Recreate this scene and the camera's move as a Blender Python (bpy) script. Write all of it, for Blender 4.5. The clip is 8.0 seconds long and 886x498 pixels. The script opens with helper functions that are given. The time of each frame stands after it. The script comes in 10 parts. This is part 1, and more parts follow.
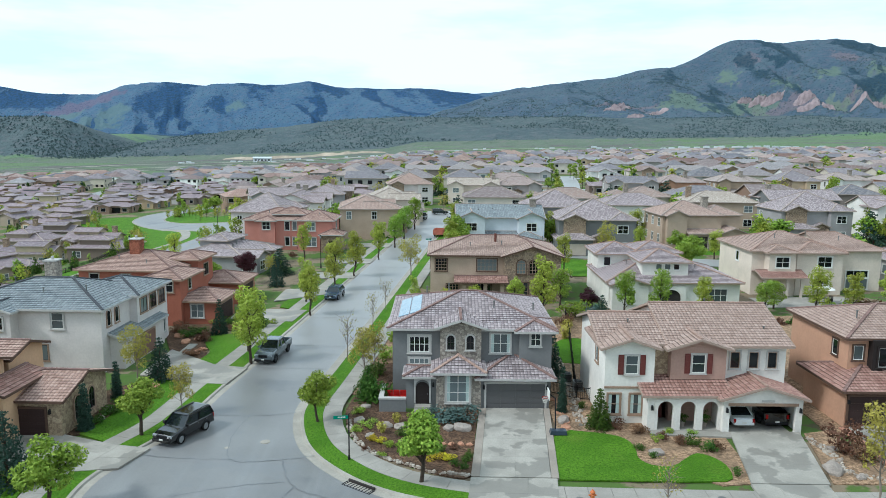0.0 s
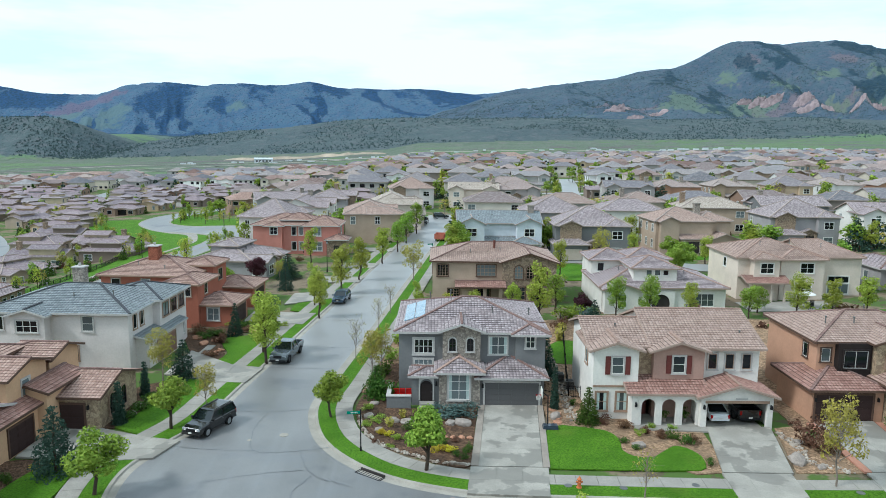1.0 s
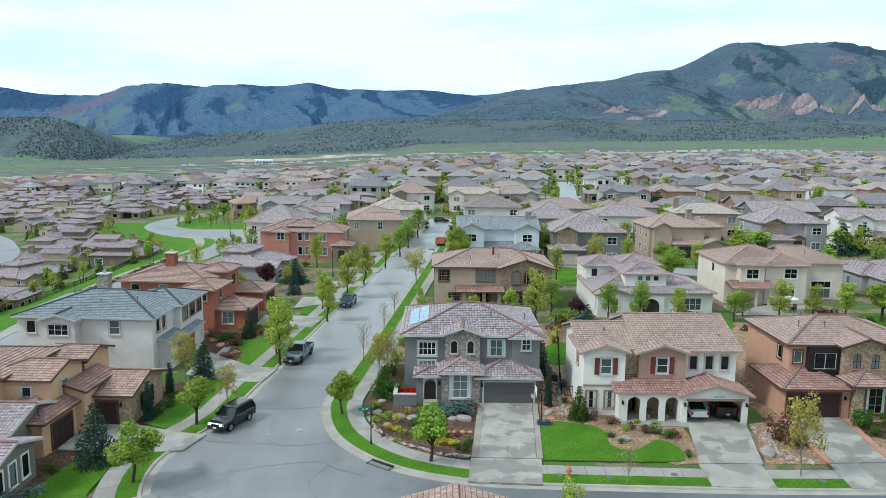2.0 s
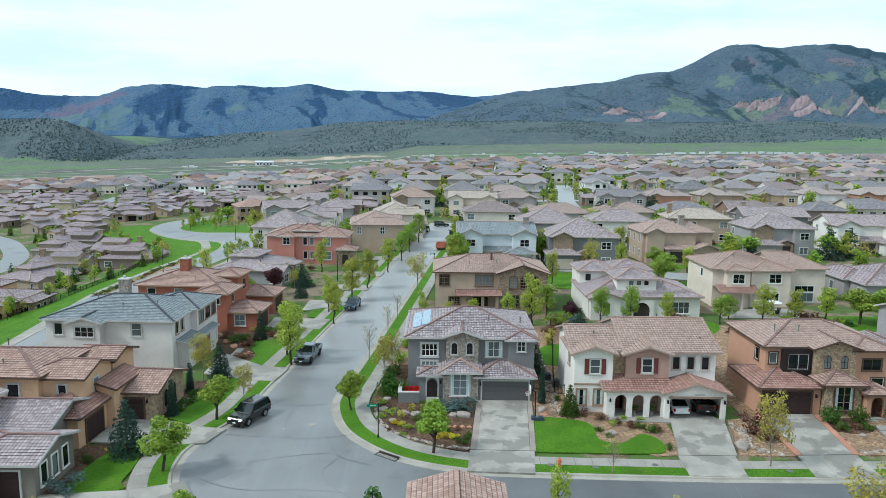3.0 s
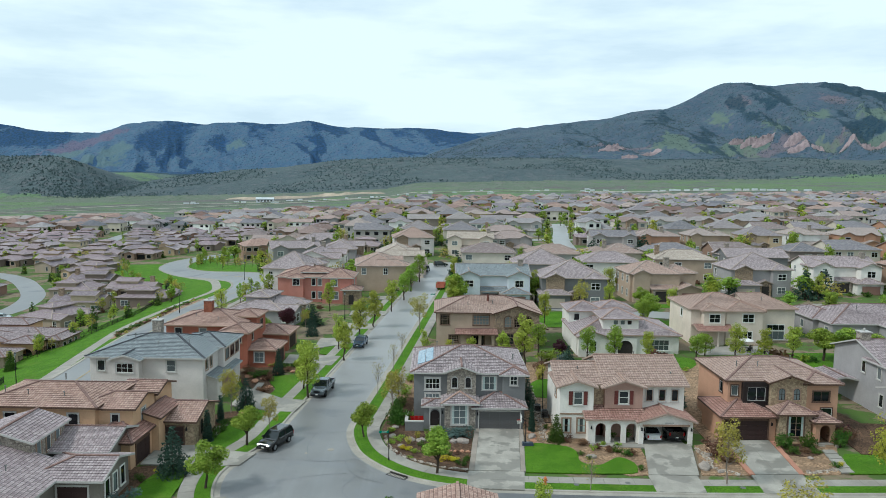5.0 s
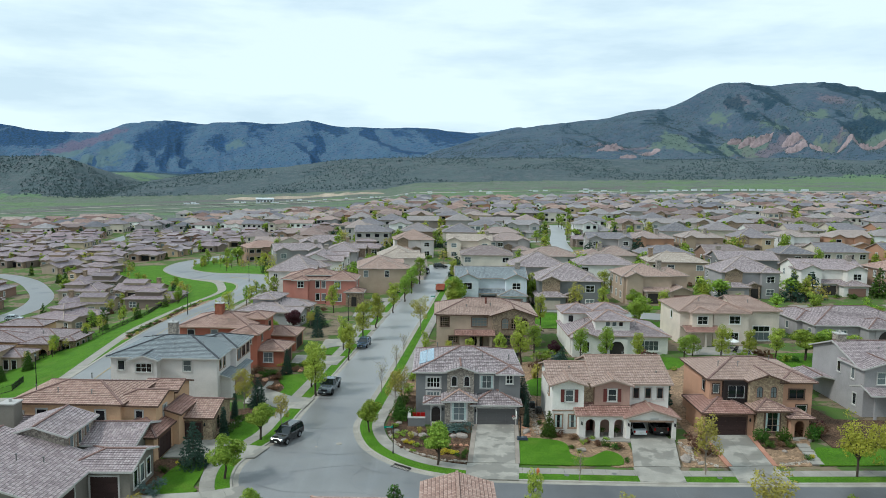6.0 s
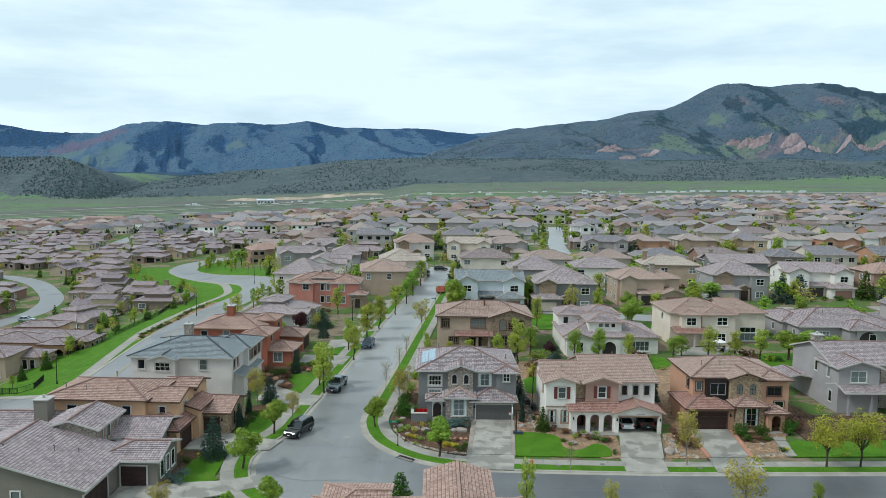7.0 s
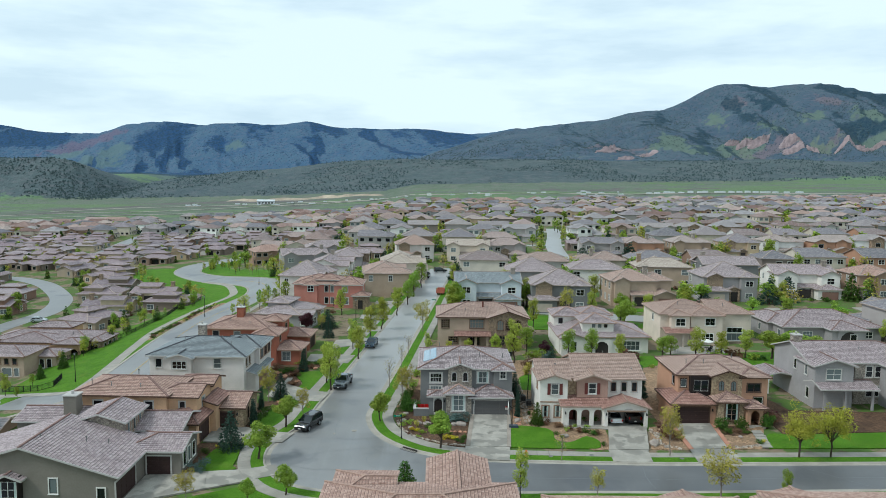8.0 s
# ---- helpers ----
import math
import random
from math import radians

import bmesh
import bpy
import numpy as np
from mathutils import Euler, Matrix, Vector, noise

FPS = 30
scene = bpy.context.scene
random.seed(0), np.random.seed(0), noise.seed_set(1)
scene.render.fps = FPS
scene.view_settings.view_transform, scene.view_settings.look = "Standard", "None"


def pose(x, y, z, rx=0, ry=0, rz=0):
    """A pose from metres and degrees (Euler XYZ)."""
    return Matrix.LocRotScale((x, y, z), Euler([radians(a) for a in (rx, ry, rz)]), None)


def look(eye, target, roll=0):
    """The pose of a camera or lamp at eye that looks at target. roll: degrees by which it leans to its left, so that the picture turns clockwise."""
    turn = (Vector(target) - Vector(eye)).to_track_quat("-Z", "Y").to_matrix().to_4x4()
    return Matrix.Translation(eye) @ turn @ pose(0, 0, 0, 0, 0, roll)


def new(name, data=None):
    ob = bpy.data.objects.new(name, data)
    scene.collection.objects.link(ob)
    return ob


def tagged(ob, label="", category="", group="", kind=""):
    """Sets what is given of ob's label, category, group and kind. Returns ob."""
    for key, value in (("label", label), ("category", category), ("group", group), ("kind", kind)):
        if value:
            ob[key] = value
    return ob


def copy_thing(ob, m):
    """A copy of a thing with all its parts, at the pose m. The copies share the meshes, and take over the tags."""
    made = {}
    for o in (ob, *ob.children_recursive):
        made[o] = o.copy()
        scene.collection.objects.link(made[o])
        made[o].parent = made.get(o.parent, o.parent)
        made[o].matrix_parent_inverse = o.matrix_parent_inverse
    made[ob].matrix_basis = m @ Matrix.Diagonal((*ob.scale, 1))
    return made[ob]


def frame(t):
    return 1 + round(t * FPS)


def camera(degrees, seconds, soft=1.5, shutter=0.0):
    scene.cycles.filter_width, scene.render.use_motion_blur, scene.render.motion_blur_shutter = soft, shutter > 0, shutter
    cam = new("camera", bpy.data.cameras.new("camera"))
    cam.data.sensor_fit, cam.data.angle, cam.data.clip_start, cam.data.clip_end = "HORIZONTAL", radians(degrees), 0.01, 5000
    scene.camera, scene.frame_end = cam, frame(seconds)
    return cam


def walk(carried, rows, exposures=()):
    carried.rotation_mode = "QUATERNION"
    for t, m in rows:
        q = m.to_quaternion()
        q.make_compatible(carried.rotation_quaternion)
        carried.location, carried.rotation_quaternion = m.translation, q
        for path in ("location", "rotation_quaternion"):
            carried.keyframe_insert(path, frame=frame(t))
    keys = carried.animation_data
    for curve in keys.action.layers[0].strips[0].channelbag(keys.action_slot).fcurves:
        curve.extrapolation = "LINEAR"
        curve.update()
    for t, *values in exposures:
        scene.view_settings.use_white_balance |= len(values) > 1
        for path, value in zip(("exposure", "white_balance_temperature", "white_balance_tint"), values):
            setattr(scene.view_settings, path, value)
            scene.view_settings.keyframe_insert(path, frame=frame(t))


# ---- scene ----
cam = camera(63.0, 8.0, soft=0.45)
PATH = [
    (0, (0.725, 2.523, 22.37), (0.733, 4.501, 22.068), 0.5),
    (0.5, (0.58, -0.045, 23.218), (0.588, 1.933, 22.916), 0.5),
    (1, (0.47, -2.681, 24.049), (0.478, -0.704, 23.748), 0.6),
    (1.5, (0.305, -5.342, 24.923), (0.314, -3.364, 24.623), 0.6),
    (3, (-0.083, -13.292, 27.38), (-0.072, -11.314, 27.083), 0.7),
    (3.5, (-0.193, -15.892, 28.136), (-0.18, -13.908, 27.876), 0.7),
    (4, (-0.302, -18.552, 28.896), (-0.289, -16.564, 28.681), 0.7),
    (4.5, (-0.453, -21.263, 29.571), (-0.439, -19.273, 29.37), 0.7),
    (6, (-0.799, -29.795, 31.905), (-0.781, -27.805, 31.702), 0.7),
    (6.5, (-0.924, -32.91, 32.658), (-0.905, -30.921, 32.455), 0.7),
    (7, (-1.051, -36.067, 33.394), (-1.032, -34.077, 33.192), 0.7),
    (7.5, (-1.174, -39.245, 34.14), (-1.153, -37.255, 33.937), 0.7),
    (8, (-1.298, -42.492, 34.85), (-1.277, -40.503, 34.648), 0.7),
]
walk(cam, [(t, look(eye, target, roll)) for t, eye, target, roll in PATH],
     [(0, 0.15, 5740, 4), (3.4, 0.12, 5740, 4), (4.05, 0.07, 5840, 4), (4.5, -0.10, 5960, 4), (8, -0.13, 5960, 4)])


# ---- world and sun: bright high overcast, cool white balance ----
SUN_EL, SUN_AZ = radians(46), radians(250)
world = bpy.data.worlds.new("overcast_sky")
scene.world = world
world.use_nodes = True
wn, wl = world.node_tree.nodes, world.node_tree.links
wn.clear()
w_out = wn.new("ShaderNodeOutputWorld")
w_sky = wn.new("ShaderNodeTexSky")
w_sky.sky_type = "NISHITA"
w_sky.sun_disc = False
w_sky.sun_elevation, w_sky.sun_rotation = SUN_EL, SUN_AZ
w_skybg = wn.new("ShaderNodeBackground")
w_skybg.inputs[1].default_value = 0.10
wl.new(w_sky.outputs[0], w_skybg.inputs[0])
w_co = wn.new("ShaderNodeTexCoord")
w_map = wn.new("ShaderNodeMapping")
w_map.inputs["Scale"].default_value = (2.2, 2.2, 11.0)
wl.new(w_co.outputs["Generated"], w_map.inputs[0])
w_noise = wn.new("ShaderNodeTexNoise")
w_noise.inputs["Scale"].default_value = 1.5
w_noise.inputs["Detail"].default_value = 6.0
w_noise.inputs["Roughness"].default_value = 0.55
wl.new(w_map.outputs[0], w_noise.inputs[0])
w_ramp = wn.new("ShaderNodeValToRGB")
w_ramp.color_ramp.elements[0].position, w_ramp.color_ramp.elements[0].color = 0.37, (0.68, 0.80, 0.87, 1)
w_ramp.color_ramp.elements[1].position, w_ramp.color_ramp.elements[1].color = 0.56, (0.87, 0.975, 1.0, 1)
wl.new(w_noise.outputs[0], w_ramp.inputs[0])
w_cloud = wn.new("ShaderNodeBackground")
w_cloud.inputs[1].default_value = 1.15
wl.new(w_ramp.outputs[0], w_cloud.inputs[0])
w_mix = wn.new("ShaderNodeMixShader")
w_mix.inputs[0].default_value = 0.93
wl.new(w_skybg.outputs[0], w_mix.inputs[1])
wl.new(w_cloud.outputs[0], w_mix.inputs[2])
wl.new(w_mix.outputs[0], w_out.inputs[0])
sun_data = bpy.data.lights.new("sun", "SUN")
sun_data.energy, sun_data.angle, sun_data.color = 2.4, radians(10), (1.0, 0.96, 0.89)
sun = new("sun", sun_data)
sun.rotation_euler = (radians(90) - SUN_EL, 0, radians(-70))


# ---- materials ----
def srgb(r, g, b):
    f = lambda c: (c / 255 / 12.92) if c / 255 <= 0.04045 else ((c / 255 + 0.055) / 1.055) ** 2.4
    return (f(r), f(g), f(b), 1)


class Mat:
    """A node material with short calls."""

    def __init__(self, name):
        self.m = bpy.data.materials.new(name)
        self.m.use_nodes = True
        self.n, self.l = self.m.node_tree.nodes, self.m.node_tree.links
        self.b = self.n["Principled BSDF"]
        self.b.inputs["Specular IOR Level"].default_value = 0.14

    def node(self, kind, **vals):
        nd = self.n.new(kind)
        for k, v in vals.items():
            nd.inputs[k.replace("_", " ")].default_value = v
        return nd

    def link(self, a, b):
        self.l.new(a, b)

    def math(self, op, a, b=0.0):
        nd = self.n.new("ShaderNodeMath")
        nd.operation = op
        for i, v in enumerate((a, b)):
            if isinstance(v, (int, float)):
                nd.inputs[i].default_value = v
            else:
                self.link(v, nd.inputs[i])
        return nd.outputs[0]

    def mix(self, fac, a, b, kind="MIX"):
        nd = self.n.new("ShaderNodeMix")
        nd.data_type, nd.blend_type = "RGBA", kind
        for i, v in ((0, fac), (6, a), (7, b)):
            if isinstance(v, (int, float)):
                nd.inputs[i].default_value = v
            elif isinstance(v, tuple):
                nd.inputs[i].default_value = v
            else:
                self.link(v, nd.inputs[i])
        return nd.outputs[2]

    def pos(self):
        return self.n.new("ShaderNodeNewGeometry").outputs["Position"]

    def obj(self):
        return self.n.new("ShaderNodeTexCoord").outputs["Object"]

    def noise(self, co, scale, detail=4.0, rough=0.55):
        nd = self.node("ShaderNodeTexNoise", Scale=scale, Detail=detail, Roughness=rough)
        self.link(co, nd.inputs[0])
        return nd.outputs[0]

    def steps(self, v, lo, hi):
        nd = self.n.new("ShaderNodeMapRange")
        nd.interpolation_type = "SMOOTHSTEP"
        self.link(v, nd.inputs[0])
        nd.inputs[1].default_value, nd.inputs[2].default_value = lo, hi
        return nd.outputs[0]

    def bump(self, v, strength=0.3, dist=0.02):
        nd = self.node("ShaderNodeBump", Strength=strength, Distance=dist)
        self.link(v, nd.inputs["Height"])
        self.link(nd.outputs[0], self.b.inputs["Normal"])

    def base(self, c):
        if isinstance(c, tuple):
            self.b.inputs["Base Color"].default_value = c
        else:
            self.link(c, self.b.inputs["Base Color"])

    def rough(self, v, metal=0.0):
        if isinstance(v, (int, float)):
            self.b.inputs["Roughness"].default_value = v
        else:
            self.link(v, self.b.inputs["Roughness"])
        self.b.inputs["Metallic"].default_value = metal


def shade(c, k):
    return (c[0] * k, c[1] * k, c[2] * k, 1)


def mottled(name, c, var=0.25, s1=0.6, s2=9.0, rough=0.85, bump=0.25, world_space=False, metal=0.0, hue=None):
    """Plain surface with stains at two scales and a fine grain."""
    m = Mat(name)
    co = m.pos() if world_space else m.obj()
    a, b = m.noise(co, s1, 3), m.noise(co, s2, 5)
    v = m.math("ADD", m.math("MULTIPLY", a, 0.6), m.math("MULTIPLY", b, 0.4))
    m.base(m.mix(m.steps(v, 0.3, 0.7), shade(c, 1 - var), hue or shade(c, 1 + var)))
    m.rough(rough, metal)
    if bump:
        m.bump(m.noise(co, s2 * 5, 3), bump, 0.01)
    return m.m


def stucco(name, c):
    return mottled(name, c, 0.10, 0.5, 5.0, 0.92, 0.5)


def roof_material(name, c_dark, c_mid, c_light, roll=0.3, course=0.36, fleck=0.45):
    """Concrete roof tiles laid in courses: each tile has its own tone, a rolled profile, a weathered lower edge and a
    painted shadow line at its lap.
    """
    m = Mat(name)
    uv = m.n.new("ShaderNodeUVMap").outputs[0]
    sep = m.n.new("ShaderNodeSeparateXYZ")
    m.link(uv, sep.inputs[0])
    row = m.math("DIVIDE", sep.outputs[1], course)
    col = m.math("DIVIDE", sep.outputs[0], roll)
    cell = m.n.new("ShaderNodeCombineXYZ")
    m.link(m.math("FLOOR", col), cell.inputs[0])
    m.link(m.math("FLOOR", row), cell.inputs[1])
    rnd = m.n.new("ShaderNodeTexWhiteNoise")
    rnd.noise_dimensions = "2D"
    m.link(cell.outputs[0], rnd.inputs[0])
    ramp = m.n.new("ShaderNodeValToRGB")
    e = ramp.color_ramp.elements
    e[0].position, e[0].color = 0.0, shade(c_dark, 1 - 0.14 * fleck)
    e[1].position, e[1].color = 1.0, shade(c_light, 1 + 0.08 * fleck)
    mid = e.new(0.5)
    mid.color = c_mid
    m.link(rnd.outputs[0], ramp.inputs[0])
    weather = m.noise(m.obj(), 0.35, 4)
    c = m.mix(m.math("MULTIPLY", m.steps(weather, 0.35, 0.75), 0.2), ramp.outputs[0], c_light)
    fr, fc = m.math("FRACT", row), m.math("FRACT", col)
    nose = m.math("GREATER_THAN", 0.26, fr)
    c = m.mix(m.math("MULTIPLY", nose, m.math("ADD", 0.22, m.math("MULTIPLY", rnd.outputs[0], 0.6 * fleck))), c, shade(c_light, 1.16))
    # shadow under the next course, painted as a dark band
    lap_shadow = m.math("GREATER_THAN", fr, 0.82)
    c = m.mix(m.math("MULTIPLY", lap_shadow, 0.72), c, shade(c_dark, 0.36))
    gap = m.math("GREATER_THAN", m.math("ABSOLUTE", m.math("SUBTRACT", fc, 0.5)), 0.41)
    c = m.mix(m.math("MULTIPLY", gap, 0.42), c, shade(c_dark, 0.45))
    m.base(c)
    m.rough(0.78)
    wave = m.math("SINE", m.math("MULTIPLY", fc, math.pi))
    slope = m.math("SUBTRACT", wave, m.math("MULTIPLY", fr, 0.6))
    m.bump(slope, 0.8, 0.06)
    return m.m


def stone_material(name, c1, c2, c3, scale=3.2):
    m = Mat(name)
    co = m.obj()
    warp = m.mix(0.12, co, m.node("ShaderNodeTexNoise", Scale=2.0).outputs[1])
    vor = m.node("ShaderNodeTexVoronoi", Scale=scale)
    m.link(warp, vor.inputs[0])
    edge = m.n.new("ShaderNodeTexVoronoi")
    edge.feature = "DISTANCE_TO_EDGE"
    edge.inputs["Scale"].default_value = scale
    m.link(warp, edge.inputs[0])
    sep = m.n.new("ShaderNodeSeparateColor")
    m.link(vor.outputs["Color"], sep.inputs[0])
    c = m.mix(sep.outputs[0], c1, c2)
    c = m.mix(m.steps(sep.outputs[1], 0.6, 0.8), c, c3)
    joint = m.steps(edge.outputs[0], 0.0, 0.07)
    c = m.mix(joint, shade(c1, 0.58), c)
    c = m.mix(m.math("MULTIPLY", m.noise(co, 14, 4), 0.35), c, shade(c1, 0.7))
    m.base(c)
    m.rough(0.9)
    m.bump(m.math("ADD", joint, m.math("MULTIPLY", m.noise(co, 20, 4), 0.4)), 0.8, 0.04)
    return m.m


def leaf_material(name, c1, c2, c3):
    m = Mat(name)
    g = m.n.new("ShaderNodeNewGeometry")
    oi = m.n.new("ShaderNodeObjectInfo")
    c = m.mix(g.outputs["Random Per Island"], c1, c2)
    c = m.mix(m.math("MULTIPLY", m.steps(m.noise(m.obj(), 0.9, 2), 0.4, 0.7), 0.5), c, c3)
    hsv = m.node("ShaderNodeHueSaturation")
    m.link(m.math("ADD", 0.485, m.math("MULTIPLY", oi.outputs["Random"], 0.03)), hsv.inputs["Hue"])
    m.link(m.math("ADD", 0.85, m.math("MULTIPLY", oi.outputs["Random"], 0.3)), hsv.inputs["Value"])
    m.link(c, hsv.inputs["Color"])
    m.link(hsv.outputs[0], m.b.inputs["Base Color"])
    m.rough(0.55)
    tr = m.n.new("ShaderNodeBsdfTranslucent")
    m.link(hsv.outputs[0], tr.inputs[0])
    mx = m.n.new("ShaderNodeMixShader")
    mx.inputs[0].default_value = 0.2
    m.link(m.b.outputs[0], mx.inputs[1])
    m.link(tr.outputs[0], mx.inputs[2])
    m.link(mx.outputs[0], m.n["Material Output"].inputs[0])
    return m.m


# walls
W_GREY = stucco("grey_stucco", srgb(116, 116, 116))
W_WHITE = stucco("white_stucco", srgb(216, 211, 204))
W_TAN = stucco("tan_stucco", srgb(196, 160, 128))
W_ORANGE = stucco("orange_stucco", srgb(182, 142, 118))
W_LIGHT = stucco("light_grey_stucco", srgb(202, 194, 190))
W_RED = stucco("red_stucco", srgb(158, 98, 80))
W_PINK = stucco("pink_stucco", srgb(180, 122, 110))
W_TAUPE = stucco("taupe_stucco", srgb(172, 152, 134))
W_CREAM = stucco("cream_stucco", srgb(206, 192, 178))
W_MID = stucco("mid_grey_stucco", srgb(150, 146, 146))
W_BROWN = stucco("brown_stucco", srgb(150, 126, 108))
W_BLUE = stucco("blue_grey_siding", srgb(196, 200, 206))
W_DARK = stucco("charcoal_siding", srgb(96, 92, 92))
W_DRAB = stucco("drab_stucco", srgb(122, 116, 108))
W_MAUVE = mottled("mauve_board_siding", srgb(164, 134, 122), 0.12, 0.5, 6.0, 0.8, 0.2)
STONE = stone_material("field_stone", srgb(150, 128, 108), srgb(176, 156, 134), srgb(128, 112, 100), 5.6)
STONE_GREY = stone_material("grey_stone", srgb(152, 142, 132), srgb(180, 170, 158), srgb(132, 123, 115), 5.6)
STONE_GOLD = stone_material("golden_stone", srgb(170, 148, 122), srgb(192, 172, 144), srgb(146, 126, 106), 5.6)
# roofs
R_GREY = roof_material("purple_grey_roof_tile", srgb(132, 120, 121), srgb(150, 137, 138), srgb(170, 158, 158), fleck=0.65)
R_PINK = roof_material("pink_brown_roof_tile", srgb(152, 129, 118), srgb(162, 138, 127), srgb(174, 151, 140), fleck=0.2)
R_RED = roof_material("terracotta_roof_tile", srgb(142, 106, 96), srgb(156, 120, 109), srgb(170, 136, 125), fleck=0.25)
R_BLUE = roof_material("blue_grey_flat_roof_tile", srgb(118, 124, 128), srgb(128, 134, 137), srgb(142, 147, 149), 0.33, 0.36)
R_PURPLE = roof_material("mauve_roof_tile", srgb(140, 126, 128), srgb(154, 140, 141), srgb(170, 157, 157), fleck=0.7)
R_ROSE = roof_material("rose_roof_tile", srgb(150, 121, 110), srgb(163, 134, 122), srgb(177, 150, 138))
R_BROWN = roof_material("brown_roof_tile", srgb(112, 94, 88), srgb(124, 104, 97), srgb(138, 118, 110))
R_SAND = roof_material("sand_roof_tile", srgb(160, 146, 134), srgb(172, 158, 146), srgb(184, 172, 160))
C_CAP_D = mottled("dark_ridge_cap", srgb(128, 104, 98), 0.25, 2.0, 12.0)
C_CAP_L = mottled("light_ridge_cap", srgb(160, 134, 122), 0.2, 2.0, 12.0)
# trim and openings
T_WHITE = mottled("white_trim_paint", srgb(214, 212, 206), 0.05, 1, 8, 0.6, 0.1)
T_GREYT = mottled("grey_trim_paint", srgb(176, 172, 168), 0.06, 1, 8, 0.6, 0.1)
T_BROWN = mottled("brown_trim_paint", srgb(92, 72, 62), 0.12, 1, 8, 0.6, 0.1)
T_TAN = mottled("tan_trim_paint", srgb(150, 126, 108), 0.1, 1, 8, 0.6, 0.1)
T_SHUT = mottled("maroon_shutter_paint", srgb(104, 58, 54), 0.12, 1, 8, 0.6, 0.1)
T_EAVE = mottled("weathered_eave_paint", srgb(158, 138, 126), 0.1, 1, 8, 0.7, 0.1)
T_DARK = mottled("dark_bronze_paint", srgb(46, 40, 39), 0.12, 1, 8, 0.55, 0.1)
D_GREY = mottled("grey_garage_door", srgb(92, 90, 90), 0.06, 1, 8, 0.55, 0.1)
D_BROWN = mottled("brown_garage_door", srgb(60, 46, 44), 0.1, 1, 8, 0.55, 0.1)
D_TAN = mottled("tan_garage_door", srgb(178, 166, 152), 0.06, 1, 8, 0.55, 0.1)
D_MAUVE = mottled("mauve_garage_door", srgb(130, 100, 90), 0.06, 1, 8, 0.55, 0.1)


def glass_material():
    m = Mat("window_glass")
    oi = m.n.new("ShaderNodeObjectInfo").outputs["Random"]
    m.base(m.mix(m.steps(oi, 0.45, 0.75), (0.007, 0.009, 0.012, 1), (0.15, 0.175, 0.18, 1)))
    m.rough(0.06)
    m.b.inputs["Specular IOR Level"].default_value = 0.45
    m.bump(m.noise(m.obj(), 1.3, 2), 0.04, 0.02)
    return m.m


GLASS = glass_material()
CURTAIN = mottled("pale_curtain", srgb(176, 190, 186), 0.12, 2, 14, 0.9, 0.2)
METAL = mottled("dull_metal", srgb(120, 120, 118), 0.15, 2, 12, 0.45, 0.1, metal=0.7)
BLACK = mottled("black_metal", srgb(34, 34, 36), 0.2, 2, 12, 0.5, 0.1)
# The shade of interiors and openings is put straight into this base colour.
DARK_IN = mottled("interior_shade_tone", srgb(58, 54, 52), 0.2, 1, 6, 0.9, 0.1)


# ground surfaces
def asphalt_material():
    m = Mat("worn_asphalt")
    m.b.inputs["Specular IOR Level"].default_value = 0.62
    p = m.pos()
    big, fine = m.noise(p, 0.07, 4), m.noise(p, 6.0, 4)
    c = m.mix(m.steps(big, 0.35, 0.65), srgb(112, 110, 108), srgb(134, 132, 130))
    c = m.mix(m.math("MULTIPLY", fine, 0.35), c, srgb(92, 93, 95))
    mp = m.node("ShaderNodeMapping", Scale=(0.9, 0.05, 1.0), Rotation=(0, 0, radians(-6)))
    m.link(p, mp.inputs[0])
    c = m.mix(m.math("MULTIPLY", m.steps(m.noise(mp.outputs[0], 0.5, 3), 0.5, 0.75), 0.3), c, srgb(146, 147, 148))
    m.base(c)
    m.link(m.math("ADD", 0.26, m.math("MULTIPLY", big, 0.3)), m.b.inputs["Roughness"])
    grit = m.noise(p, 14, 3, 0.8)
    c = m.mix(m.math("MULTIPLY", m.steps(grit, 0.5, 0.62), 0.35), c, srgb(92, 94, 97))
    c = m.mix(m.math("MULTIPLY", m.steps(m.noise(p, 0.23, 6, 0.7), 0.52, 0.6), 0.3), c, srgb(108, 110, 114))
    damp = m.steps(m.noise(p, 0.085, 4, 0.55), 0.57, 0.64)
    c = m.mix(m.math("MULTIPLY", damp, 0.5), c, srgb(74, 76, 82))
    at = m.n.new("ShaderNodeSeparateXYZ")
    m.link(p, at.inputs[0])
    # asphalt blends paler up the main street, by world position
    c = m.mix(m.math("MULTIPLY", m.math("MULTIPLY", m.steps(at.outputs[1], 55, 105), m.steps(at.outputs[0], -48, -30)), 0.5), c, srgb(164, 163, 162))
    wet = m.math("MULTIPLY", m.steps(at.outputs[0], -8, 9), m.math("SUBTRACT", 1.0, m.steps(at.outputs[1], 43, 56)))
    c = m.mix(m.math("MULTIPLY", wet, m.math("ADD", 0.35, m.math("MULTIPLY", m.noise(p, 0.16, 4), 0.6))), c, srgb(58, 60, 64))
    m.base(c)
    m.bump(m.noise(p, 40, 2), 0.2, 0.01)
    return m.m


